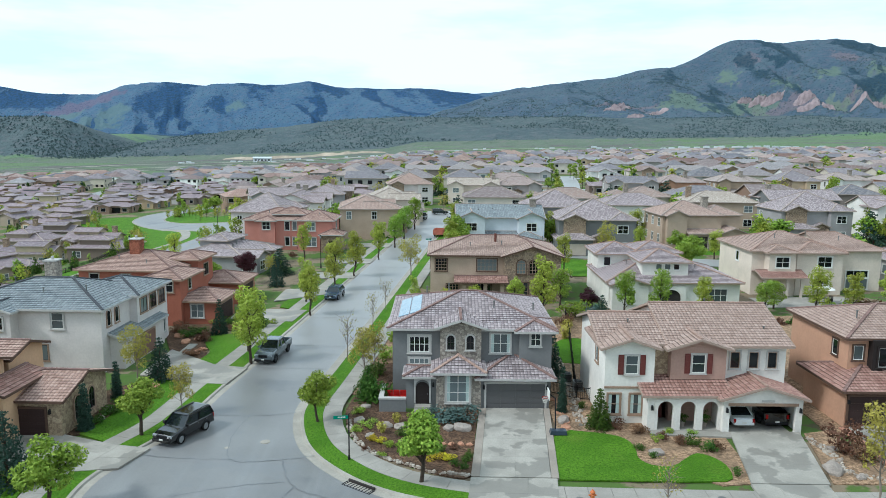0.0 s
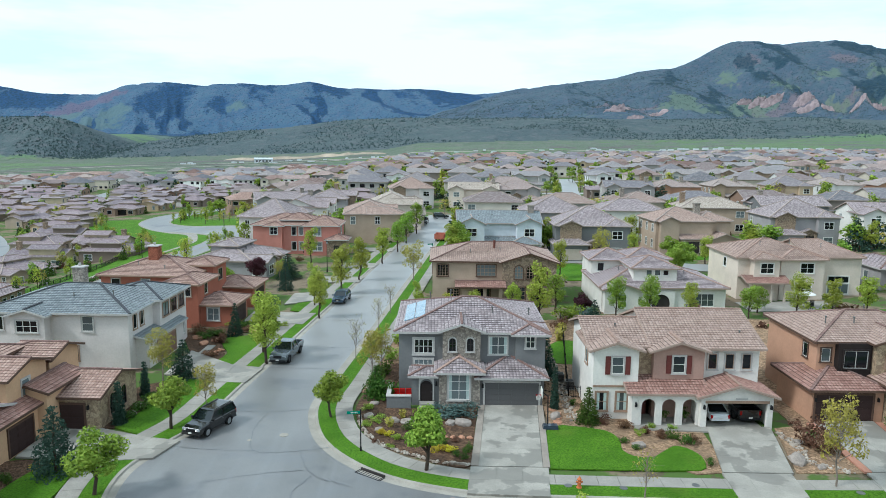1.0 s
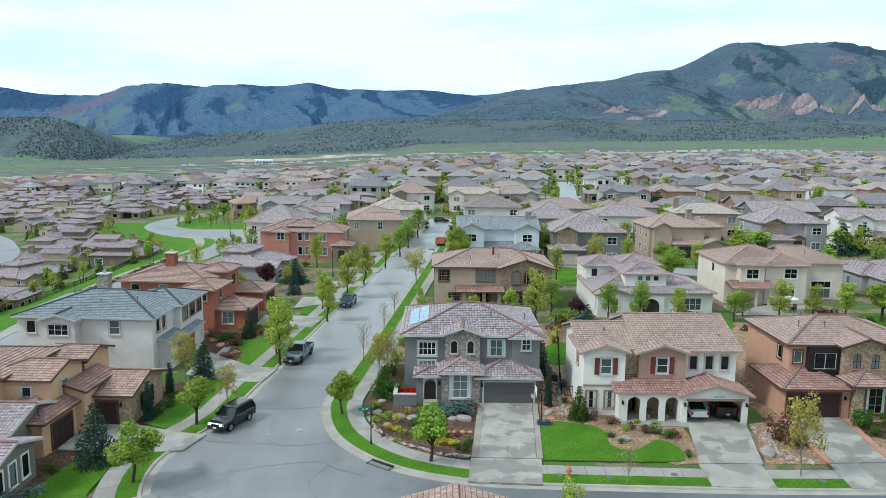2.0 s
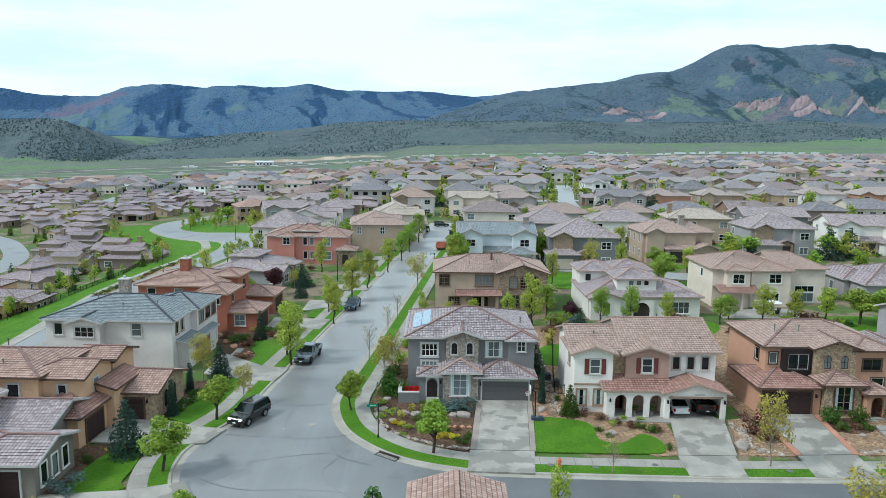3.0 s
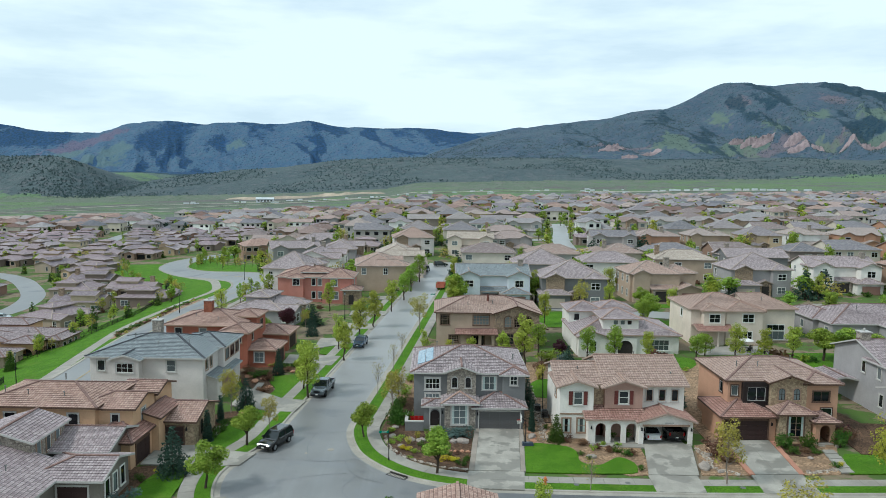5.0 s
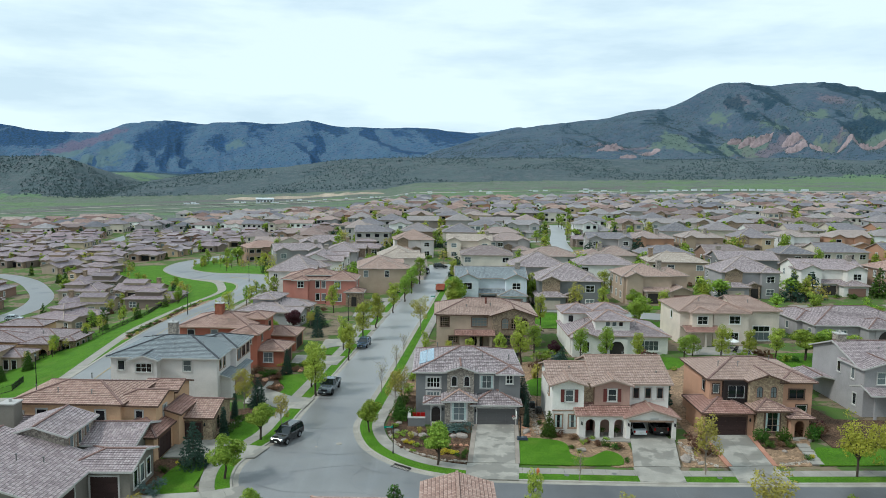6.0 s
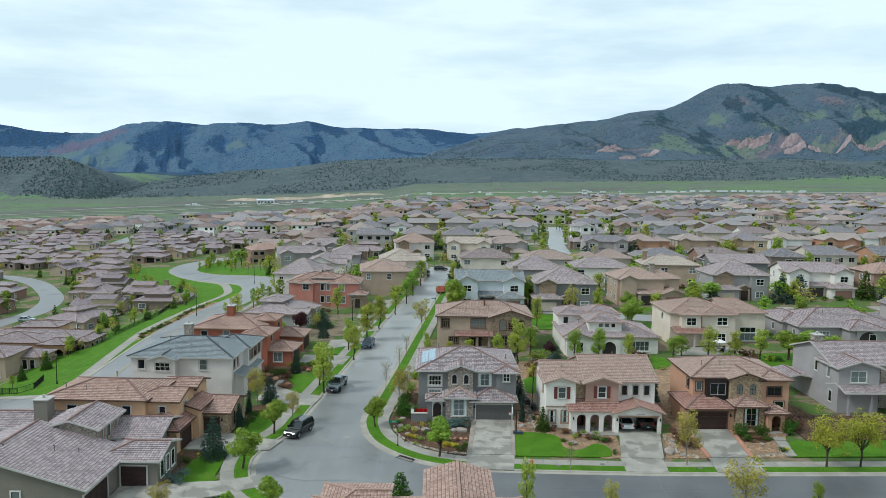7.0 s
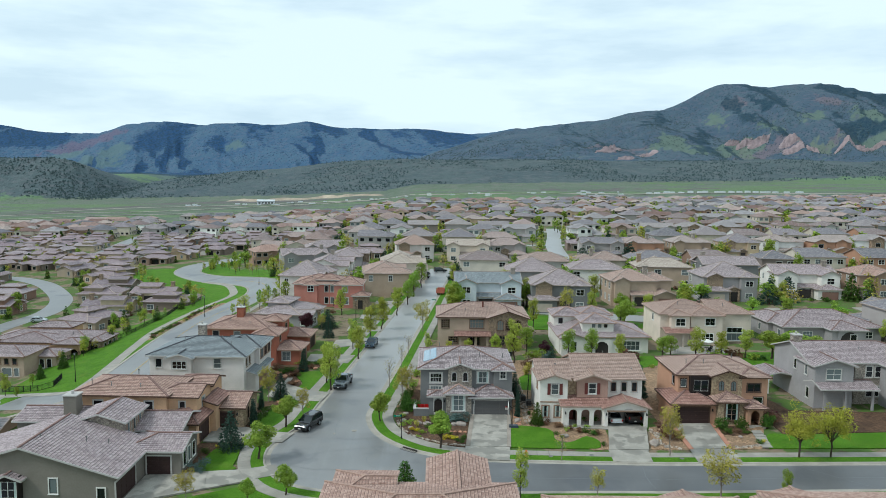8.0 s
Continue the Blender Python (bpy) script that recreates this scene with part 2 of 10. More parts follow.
def concrete_material(name, c, wet=False):
    m = Mat(name)
    p = m.pos()
    v = m.noise(p, 0.5, 5)
    col = m.mix(m.steps(v, 0.35, 0.7), shade(c, 0.86), shade(c, 1.1))
    col = m.mix(m.math("MULTIPLY", m.steps(m.noise(p, 9, 4, 0.75), 0.42, 0.66), 0.4), col, shade(c, 0.68))
    if wet:
        damp = m.steps(m.noise(p, 0.42, 3), 0.50, 0.54)
        col = m.mix(m.math("MULTIPLY", damp, 0.7), col, shade(c, 0.52))
        m.link(m.math("SUBTRACT", 0.85, m.math("MULTIPLY", damp, 0.45)), m.b.inputs["Roughness"])
    else:
        m.rough(0.85)
    m.base(col)
    m.bump(m.noise(p, 30, 3), 0.2, 0.01)
    return m.m


def lawn_material(name, c1, c2, c3):
    m = Mat(name)
    p = m.pos()
    c = m.mix(m.steps(m.noise(p, 0.35, 5), 0.35, 0.65), c1, c2)
    c = m.mix(m.math("MULTIPLY", m.steps(m.noise(p, 6, 5, 0.8), 0.4, 0.66), 0.9), c, shade(c3, 0.7))
    c = m.mix(m.math("MULTIPLY", m.steps(m.noise(p, 0.16, 4, 0.6), 0.55, 0.7), 0.35), c, (0.14, 0.17, 0.03, 1))
    m.base(c)
    m.rough(0.9)
    m.bump(m.noise(p, 30, 4, 0.7), 0.8, 0.06)
    return m.m


def bed_material(name, c1, c2, c3, scale=7.0):
    """Mulch or river gravel: small stones of mixed tone."""
    m = Mat(name)
    p = m.pos()
    vor = m.node("ShaderNodeTexVoronoi", Scale=scale)
    m.link(p, vor.inputs[0])
    sep = m.n.new("ShaderNodeSeparateColor")
    m.link(vor.outputs["Color"], sep.inputs[0])
    c = m.mix(sep.outputs[0], shade(c1, 0.7), shade(c2, 1.25))
    c = m.mix(m.math("MULTIPLY", m.steps(m.noise(p, 0.5, 4), 0.4, 0.65), 0.6), c, c3)
    c = m.mix(m.math("MULTIPLY", m.steps(m.noise(p, 2.2, 5, 0.7), 0.52, 0.62), 0.5), c, shade(c3, 0.5))
    m.base(c)
    m.rough(0.95)
    m.bump(vor.outputs["Distance"], 0.8, 0.08)
    return m.m


ASPHALT = asphalt_material()
CONCRETE = concrete_material("sidewalk_concrete", srgb(152, 147, 139))
CURBSTONE = concrete_material("curb_concrete", srgb(160, 154, 144))
DRIVE = concrete_material("damp_driveway_concrete", srgb(160, 155, 146), True)
LAWN = lawn_material("spring_lawn", (0.072, 0.172, 0.009, 1), (0.104, 0.226, 0.014, 1), (0.042, 0.112, 0.006, 1))
MULCH = bed_material("bark_mulch", srgb(74, 56, 44), srgb(112, 88, 70), srgb(60, 48, 40), 9)
GRAVEL = bed_material("tan_gravel", srgb(136, 110, 86), srgb(162, 134, 108), srgb(120, 100, 82), 6)
ROCK = mottled("landscape_rock", srgb(146, 136, 128), 0.25, 1.5, 9, 0.9, 0.6)
ROCK_RED = mottled("red_sandstone_rock", srgb(172, 128, 104), 0.25, 1.5, 9, 0.9, 0.6)
# plants
BARK = mottled("tree_bark", srgb(72, 62, 55), 0.3, 3, 20, 0.95, 0.6)
BARK_GREY = mottled("pale_bark", srgb(134, 122, 112), 0.25, 3, 20, 0.95, 0.6)
LEAF_LIME = leaf_material("fresh_lime_leaf", (0.145, 0.24, 0.026, 1), (0.36, 0.46, 0.070, 1), (0.075, 0.145, 0.014, 1))
LEAF_OLIVE = leaf_material("young_olive_leaf", (0.23, 0.28, 0.035, 1), (0.46, 0.50, 0.080, 1), (0.15, 0.195, 0.025, 1))
LEAF_GREEN = leaf_material("mid_green_leaf", (0.030, 0.075, 0.012, 1), (0.095, 0.17, 0.024, 1), (0.022, 0.052, 0.008, 1))
LEAF_SPRUCE = leaf_material("spruce_needle", (0.024, 0.052, 0.036, 1), (0.062, 0.110, 0.078, 1), (0.018, 0.040, 0.030, 1))
LEAF_BLUE = leaf_material("blue_juniper_needle", (0.075, 0.125, 0.115, 1), (0.14, 0.20, 0.185, 1), (0.05, 0.09, 0.08, 1))
LEAF_PLUM = leaf_material("plum_leaf", (0.045, 0.014, 0.022, 1), (0.09, 0.03, 0.04, 1), (0.03, 0.01, 0.015, 1))
LEAF_RUST = leaf_material("rusty_twig", (0.11, 0.055, 0.035, 1), (0.19, 0.10, 0.06, 1), (0.08, 0.045, 0.03, 1))
LEAF_BUFF = leaf_material("buff_new_leaf", (0.31, 0.28, 0.055, 1), (0.47, 0.42, 0.085, 1), (0.23, 0.22, 0.05, 1))
LEAF_GOLD = leaf_material("golden_new_leaf", (0.30, 0.33, 0.035, 1), (0.50, 0.51, 0.075, 1), (0.22, 0.26, 0.030, 1))
LEAF_YELLOW = leaf_material("yellow_flower", (0.45, 0.36, 0.02, 1), (0.55, 0.45, 0.03, 1), (0.2, 0.25, 0.03, 1))


# ---- mesh helpers ----
def thing(name, m, label, category, group="", kind=""):
    ob = new(name)
    ob.empty_display_size = 0.3
    ob.matrix_basis = m
    return tagged(ob, label, category, group, kind)


def mesh_of(name, bm, material):
    me = bpy.data.meshes.new(name)
    bm.to_mesh(me)
    bm.free()
    me.materials.append(material)
    return me


def part(name, bm, material, parent, label="", m=None, data=None):
    ob = new(name, data or mesh_of(name, bm, material))
    ob.parent = parent
    if m is not None:
        ob.matrix_basis = m
    if label:
        ob["label"] = label
    return ob


def structure(name, bm, material, label, category="ground", kind="structure"):
    return tagged(new(name, mesh_of(name, bm, material)), label, category, "", kind)


def box(bm, x0, x1, y0, y1, z0, z1, taper=0.0):
    v = [bm.verts.new(p) for p in ((x0, y0, z0), (x1, y0, z0), (x1, y1, z0), (x0, y1, z0),
                                   (x0 + taper, y0 + taper, z1), (x1 - taper, y0 + taper, z1), (x1 - taper, y1 - taper, z1), (x0 + taper, y1 - taper, z1))]
    for f in ((3, 2, 1, 0), (4, 5, 6, 7), (0, 1, 5, 4), (1, 2, 6, 5), (2, 3, 7, 6), (3, 0, 4, 7)):
        bm.faces.new([v[i] for i in f])


def bar(bm, p, q, w, h, up=(0, 0, 1)):
    """A straight bar of section w x h from p to q, its top h/2 above the line."""
    p, q = Vector(p), Vector(q)
    d = (q - p).normalized()
    s = d.cross(Vector(up))
    s = s.normalized() if s.length > 1e-6 else Vector((1, 0, 0))
    u = s.cross(d)
    a = [bm.verts.new(e + s * i * w / 2 + u * j * h / 2) for e in (p, q) for i, j in ((-1, -1), (1, -1), (1, 1), (-1, 1))]
    for f in ((0, 1, 2, 3), (7, 6, 5, 4), (0, 4, 5, 1), (1, 5, 6, 2), (2, 6, 7, 3), (3, 7, 4, 0)):
        bm.faces.new([a[i] for i in f])


def tube(bm, p, q, r0, r1, n=8):
    p, q = Vector(p), Vector(q)
    d = (q - p).normalized()
    s = d.orthogonal().normalized()
    u = d.cross(s)
    rings = [[bm.verts.new(c + (s * math.cos(a) + u * math.sin(a)) * r) for a in (2 * math.pi * i / n for i in range(n))] for c, r in ((p, r0), (q, r1))]
    for i in range(n):
        bm.faces.new((rings[0][i], rings[0][(i + 1) % n], rings[1][(i + 1) % n], rings[1][i]))
    bm.faces.new(rings[0][::-1])
    bm.faces.new(rings[1])


# ---- terrain ----
_rng = np.random.RandomState(7)
_lat = _rng.rand(256, 256)


def vnoise(x, y):
    x, y = np.asarray(x, float), np.asarray(y, float)
    xi, yi = np.floor(x).astype(int), np.floor(y).astype(int)
    fx, fy = x - xi, y - yi
    fx, fy = fx * fx * (3 - 2 * fx), fy * fy * (3 - 2 * fy)
    at = lambda i, j: _lat[(xi + i) % 256, (yi + j) % 256]
    return (at(0, 0) * (1 - fx) + at(1, 0) * fx) * (1 - fy) + (at(0, 1) * (1 - fx) + at(1, 1) * fx) * fy


def fbm(x, y, octaves=5, gain=0.5):
    s, a, t = 0.0, 1.0, 0.0
    for k in range(octaves):
        s = s + a * vnoise(x * 2 ** k + 17 * k, y * 2 ** k + 31 * k)
        t += a
        a *= gain
    return s / t


def ridged(x, y, octaves=4):
    s, a, t = 0.0, 1.0, 0.0
    for k in range(octaves):
        s = s + a * (1 - np.abs(2 * vnoise(x * 2 ** k + 13 * k, y * 2 ** k + 7 * k) - 1))
        t += a
        a *= 0.5
    return s / t


def smooth(a, b, v):
    t = np.clip((np.asarray(v, float) - a) / (b - a), 0, 1)
    return t * t * (3 - 2 * t)


def lie(x, y):
    """Height of the built-up ground: level round the near street, falling to the west, rising gently to the east."""
    x = np.asarray(x, float)
    return -11 * smooth(30, 115, -x) - 0.03 * np.maximum(0, -x - 115) + 0.02 * np.maximum(0, x - 25)


def gz(x, y):
    return float(lie(x, y))


FAR_X = (-3324, -2724, -2438, -2255, -2069, -1898, -1770, -1566, -1411, -1350, -1193, -1038, -882, -741, -601, -320, -69, 102, 275, 462, 683, 1176, 3276)
FAR_Z = (260, 310, 288, 253, 251, 246, 302, 322, 314, 296, 322, 317, 306, 341, 299, 292, 300, 276, 272, 313, 296, 290, 290)
BIG_X = (-418, -118, 122, 298, 449, 701, 801, 901, 1051, 1174, 1271, 1342, 1421, 1498, 1647, 1772, 1875, 1973, 2282, 3282)
BIG_Z = (32, 107, 184, 240, 261, 292, 303, 338, 349, 406, 465, 470, 466, 452, 470, 479, 462, 439, 412, 392)
HOG_X = (-1010, -910, -850, -702, -585, -483, -264, -118, 100, 319, 613, 906, 1153, 1790)
HOG_Z = (-55, -41, -16, 20, 33, 43, 68, 75, 78, 82, 80, 89, 87, 85)
HILL_X = (-1810, -1260, -1016, -938, -886, -849, -811, -749, -670)
HILL_Z = (73, 69, 63, 66, 62, 45, 22, -13, -57)


def skyline(xs, zs, soft):
    """A crest line rounded over soft metres."""
    gx = np.arange(xs[0] - 400, xs[-1] + 400, 8.0)
    k = np.exp(-0.5 * (np.arange(-40, 41) * 8.0 / soft) ** 2)
    return gx, np.convolve(np.pad(np.interp(gx, xs, zs), 40, mode="edge"), k / k.sum(), mode="valid")


CRESTS = {"hog": skyline(HOG_X, HOG_Z, 24), "hill": skyline(HILL_X, HILL_Z, 20), "far": skyline(FAR_X, FAR_Z, 44), "big": skyline(BIG_X, BIG_Z, 28)}
# crest, foot, top and back of each range, depth of its ravines, their spacing, lean and seed
RANGES = (("hog", 1420, 1900, 2250, 0.24, 170, 0.4, 2), ("hill", 1430, 1700, 2050, 0.32, 130, 0.3, 9),
          ("far", 2600, 4100, 4900, 1.25, 560, 0.6, 21), ("big", 2120, 3300, 4300, 0.95, 430, 0.25, 33))


def relief(x, y):
    """Height of the land with, for the range that forms it, how far up its slope and how deep in a ravine a place lies."""
    x, y = np.asarray(x, float), np.asarray(y, float)
    z = lie(np.maximum(x, -700), y)
    z = z + 12 * smooth(980, 1450, y) * smooth(-350, 100, x)
    wild = smooth(650, 1100, np.hypot(x, y))
    z = z + wild * (fbm(x / 160, y / 160, 4) - 0.5) * 5
    base = z + smooth(1500, 2600, y) * 45 * fbm(x / 500 + 3, y / 500, 4)
    h, rise, ravine = base, np.zeros_like(base), np.zeros_like(base)
    for key, y0, top, back, gully, cell, lean, seed in RANGES:
        crest = np.interp(x, *CRESTS[key]) + 9 * (fbm(x / 60 + seed, y / 90, 4) - 0.5)
        up = np.clip((y - y0) / (top - y0), 0, 1)
        s = up ** 1.15 * (1.25 - 0.25 * up)
        wx = (x + lean * (y - y0)) / cell + 0.9 * (fbm(x / cell + seed, y / (1.4 * cell), 4) - 0.5)
        spur = ridged(wx + seed, y / (cell * 5) + seed, 1)
        side = ridged(wx * 2.6 + 0.9 * spur + seed, y / (cell * 1.5), 2)
        rill = ridged(wx * 7.1 + seed, y / (cell * 0.55) + spur, 2)
        cut = 0.58 * (1 - spur) + 0.30 * (1 - side) + 0.14 * (1 - rill)
        s = s - gully * np.maximum(4 * s * (1 - s), 0) ** 0.7 * cut * 0.62 * np.minimum(1, s * 3)
        s = s * (1 - 0.5 * smooth(top, back, y))
        m = np.where(y > y0, s, 0) * (crest - base) + base
        over = m > h
        h, rise, ravine = np.where(over, m, h), np.where(over, up, rise), np.where(over, cut, ravine)
    around = smooth(1500, 3500, np.hypot(x, np.minimum(y, 0) * 1.0)) * (y < 0) * 60
    return h + around, rise, ravine


def terrain(x, y):
    return relief(x, y)[0]


def spots(x, y, places):
    """Soft-edged patches of land cover: centre, half extents and lean."""
    wx, wy = x + 110 * (fbm(x / 60, y / 60, 5, 0.65) - 0.5), y + 220 * (fbm(x / 70 + 7, y / 70, 5, 0.65) - 0.5)
    m = np.zeros_like(x)
    for cx, cy, rx, ry, lean in places:
        m = np.maximum(m, 1 - np.hypot((wx - cx - lean * (wy - cy)) / rx, (wy - cy) / ry))
    return np.clip(m, 0, 1)


GRASSY = ((905, 2775, 75, 110, 0.1), (870, 2700, 110, 60, 0.2), (1130, 2690, 130, 80, 0.3), (985, 2660, 120, 60, 0.2), (1325, 2800, 80, 90, 0.1), (1180, 3030, 60, 110, 0.3), (1399, 2640, 90, 60, 0.0), (1590, 2620, 140, 60, 0.2), (1500, 2900, 90, 90, 0.2), (1720, 2850, 90, 100, 0.1),
          (-1000, 2300, 300, 420, -0.3), (-1260, 3000, 260, 300, 0.0), (-1641, 3740, 110, 130, 0), (-1690, 3560, 170, 110, 0.2), (-1909, 3740, 120, 90, 0.2), (-1042, 3800, 70, 50, 0.4), (1000, 1460, 420, 80, 0.0), (760, 1430, 700, 22, 0.0), (-1000, 1420, 260, 50, 0))
BARE = ((-1900, 3900, 190, 130, -0.3), (-1985, 3830, 160, 90, 0.2), (-1788, 3930, 110, 160, 0.2), (1294, 3150, 60, 110, 0.2), (1667, 3060, 80, 110, 0), (1300, 2640, 330, 60, 0.0), (690, 2730, 200, 70, 0.0), (-330, 1280, 330, 70, 0), (-640, 960, 260, 75, 0.3), (-520, 1120, 180, 50, 0.4), (-260, 1120, 200, 40, 0.2), (400, 1250, 600, 30, 0.1))
WOODED = ((892, 3050, 45, 130, 0.1), (1290, 3150, 45, 150, 0.1), (1273, 2960, 40, 150, 0.1), (1370, 3080, 32, 120, -0.1), (1645, 2740, 150, 90, 0.2), (-1470, 3930, 170, 300, 0.1), (-1174, 3820, 90, 120, 0.3), (-2240, 4000, 320, 220, 0.0))


def wild_material(name, c1, c2, c3, dot, dot_scale, dot_cut, grass, soil, woods_and_shade):
    """Open slopes of grass and scrub with scattered junipers; the land cover laid over the ground says where meadow,
    bare soil, and woods with painted relief shade lie.
    """
    m = Mat(name)
    p = m.pos()
    cover = m.n.new("ShaderNodeVertexColor")
    cover.layer_name = "land_cover"
    sep = m.n.new("ShaderNodeSeparateColor")
    m.link(cover.outputs[0], sep.inputs[0])
    rag = m.math("SUBTRACT", m.noise(p, 0.03, 6, 0.7), 0.5)
    edge = lambda ch, k, lo, hi: m.steps(m.math("ADD", sep.outputs[ch], m.math("MULTIPLY", rag, k)), lo, hi)
    c = m.mix(m.steps(m.noise(p, 0.006, 6, 0.6), 0.35, 0.65), c1, c2)
    c = m.mix(m.math("MULTIPLY", m.steps(m.noise(p, 0.045, 5, 0.65), 0.45, 0.68), 0.75), c, c3)
    bare = edge(1, 2.2, 0.30, 0.75)
    c = m.mix(m.math("MULTIPLY", bare, 0.75), c, soil)
    field = edge(0, 1.9, 0.28, 0.70)
    c = m.mix(m.math("MULTIPLY", field, 0.7), c, grass)
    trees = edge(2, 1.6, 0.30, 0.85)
    c = m.mix(m.math("MULTIPLY", trees, 0.82), c, woods_and_shade)
    vor = m.node("ShaderNodeTexVoronoi", Scale=dot_scale)
    m.link(p, vor.inputs[0])
    thick = m.math("MULTIPLY", m.noise(p, 0.014, 5, 0.7), dot_cut * 2)
    thick = m.math("SUBTRACT", thick, m.math("MULTIPLY", field, dot_cut * 0.75))
    thick = m.math("ADD", thick, m.math("MULTIPLY", trees, dot_cut * 0.8))
    dots = m.steps(m.math("SUBTRACT", thick, vor.outputs["Distance"]), 0.0, 0.10)
    c = m.mix(m.math("MULTIPLY", dots, 0.85), c, dot)
    m.base(c)
    m.rough(0.95)
    m.bump(m.math("ADD", m.noise(p, 0.05, 6, 0.65), m.math("MULTIPLY", m.noise(p, 0.012, 5, 0.65), 3.0)), 1.0, 9.0)
    return m.m


def yard_material():
    m = Mat("yards_and_gardens")
    p = m.pos()
    c = m.mix(m.steps(m.noise(p, 0.11, 5, 0.65), 0.45, 0.50), srgb(132, 116, 98), (0.060, 0.140, 0.016, 1))
    c = m.mix(m.math("MULTIPLY", m.steps(m.noise(p, 0.45, 4, 0.7), 0.55, 0.6), 0.8), c, srgb(84, 72, 60))
    c = m.mix(m.math("MULTIPLY", m.noise(p, 1.2, 5, 0.7), 0.6), c, srgb(98, 92, 72))
    m.base(c)
    m.rough(0.95)
    m.bump(m.noise(p, 8, 4), 0.6, 0.08)
    return m.m


YARD = yard_material()
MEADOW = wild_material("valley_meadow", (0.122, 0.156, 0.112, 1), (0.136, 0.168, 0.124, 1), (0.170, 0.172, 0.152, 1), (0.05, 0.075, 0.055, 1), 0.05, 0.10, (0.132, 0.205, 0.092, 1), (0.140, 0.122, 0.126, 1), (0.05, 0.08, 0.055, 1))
# Ridge and mountain tones below carry painted blue haze in their base colours.
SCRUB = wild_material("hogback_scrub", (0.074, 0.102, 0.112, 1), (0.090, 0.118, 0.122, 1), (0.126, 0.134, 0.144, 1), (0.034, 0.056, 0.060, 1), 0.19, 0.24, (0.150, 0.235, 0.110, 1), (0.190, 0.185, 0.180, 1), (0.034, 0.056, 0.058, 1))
FOOTHILL = wild_material("foothill_scrub_haze", (0.062, 0.098, 0.138, 1), (0.080, 0.118, 0.148, 1), (0.104, 0.114, 0.152, 1), (0.022, 0.050, 0.078, 1), 0.105, 0.30, (0.128, 0.176, 0.130, 1), (0.160, 0.132, 0.155, 1), (0.022, 0.052, 0.074, 1))
FOREST = wild_material("distant_forest_haze", (0.056, 0.112, 0.188, 1), (0.074, 0.132, 0.196, 1), (0.098, 0.126, 0.190, 1), (0.024, 0.056, 0.100, 1), 0.07, 0.30, (0.110, 0.165, 0.165, 1), (0.135, 0.112, 0.165, 1), (0.017, 0.058, 0.142, 1))


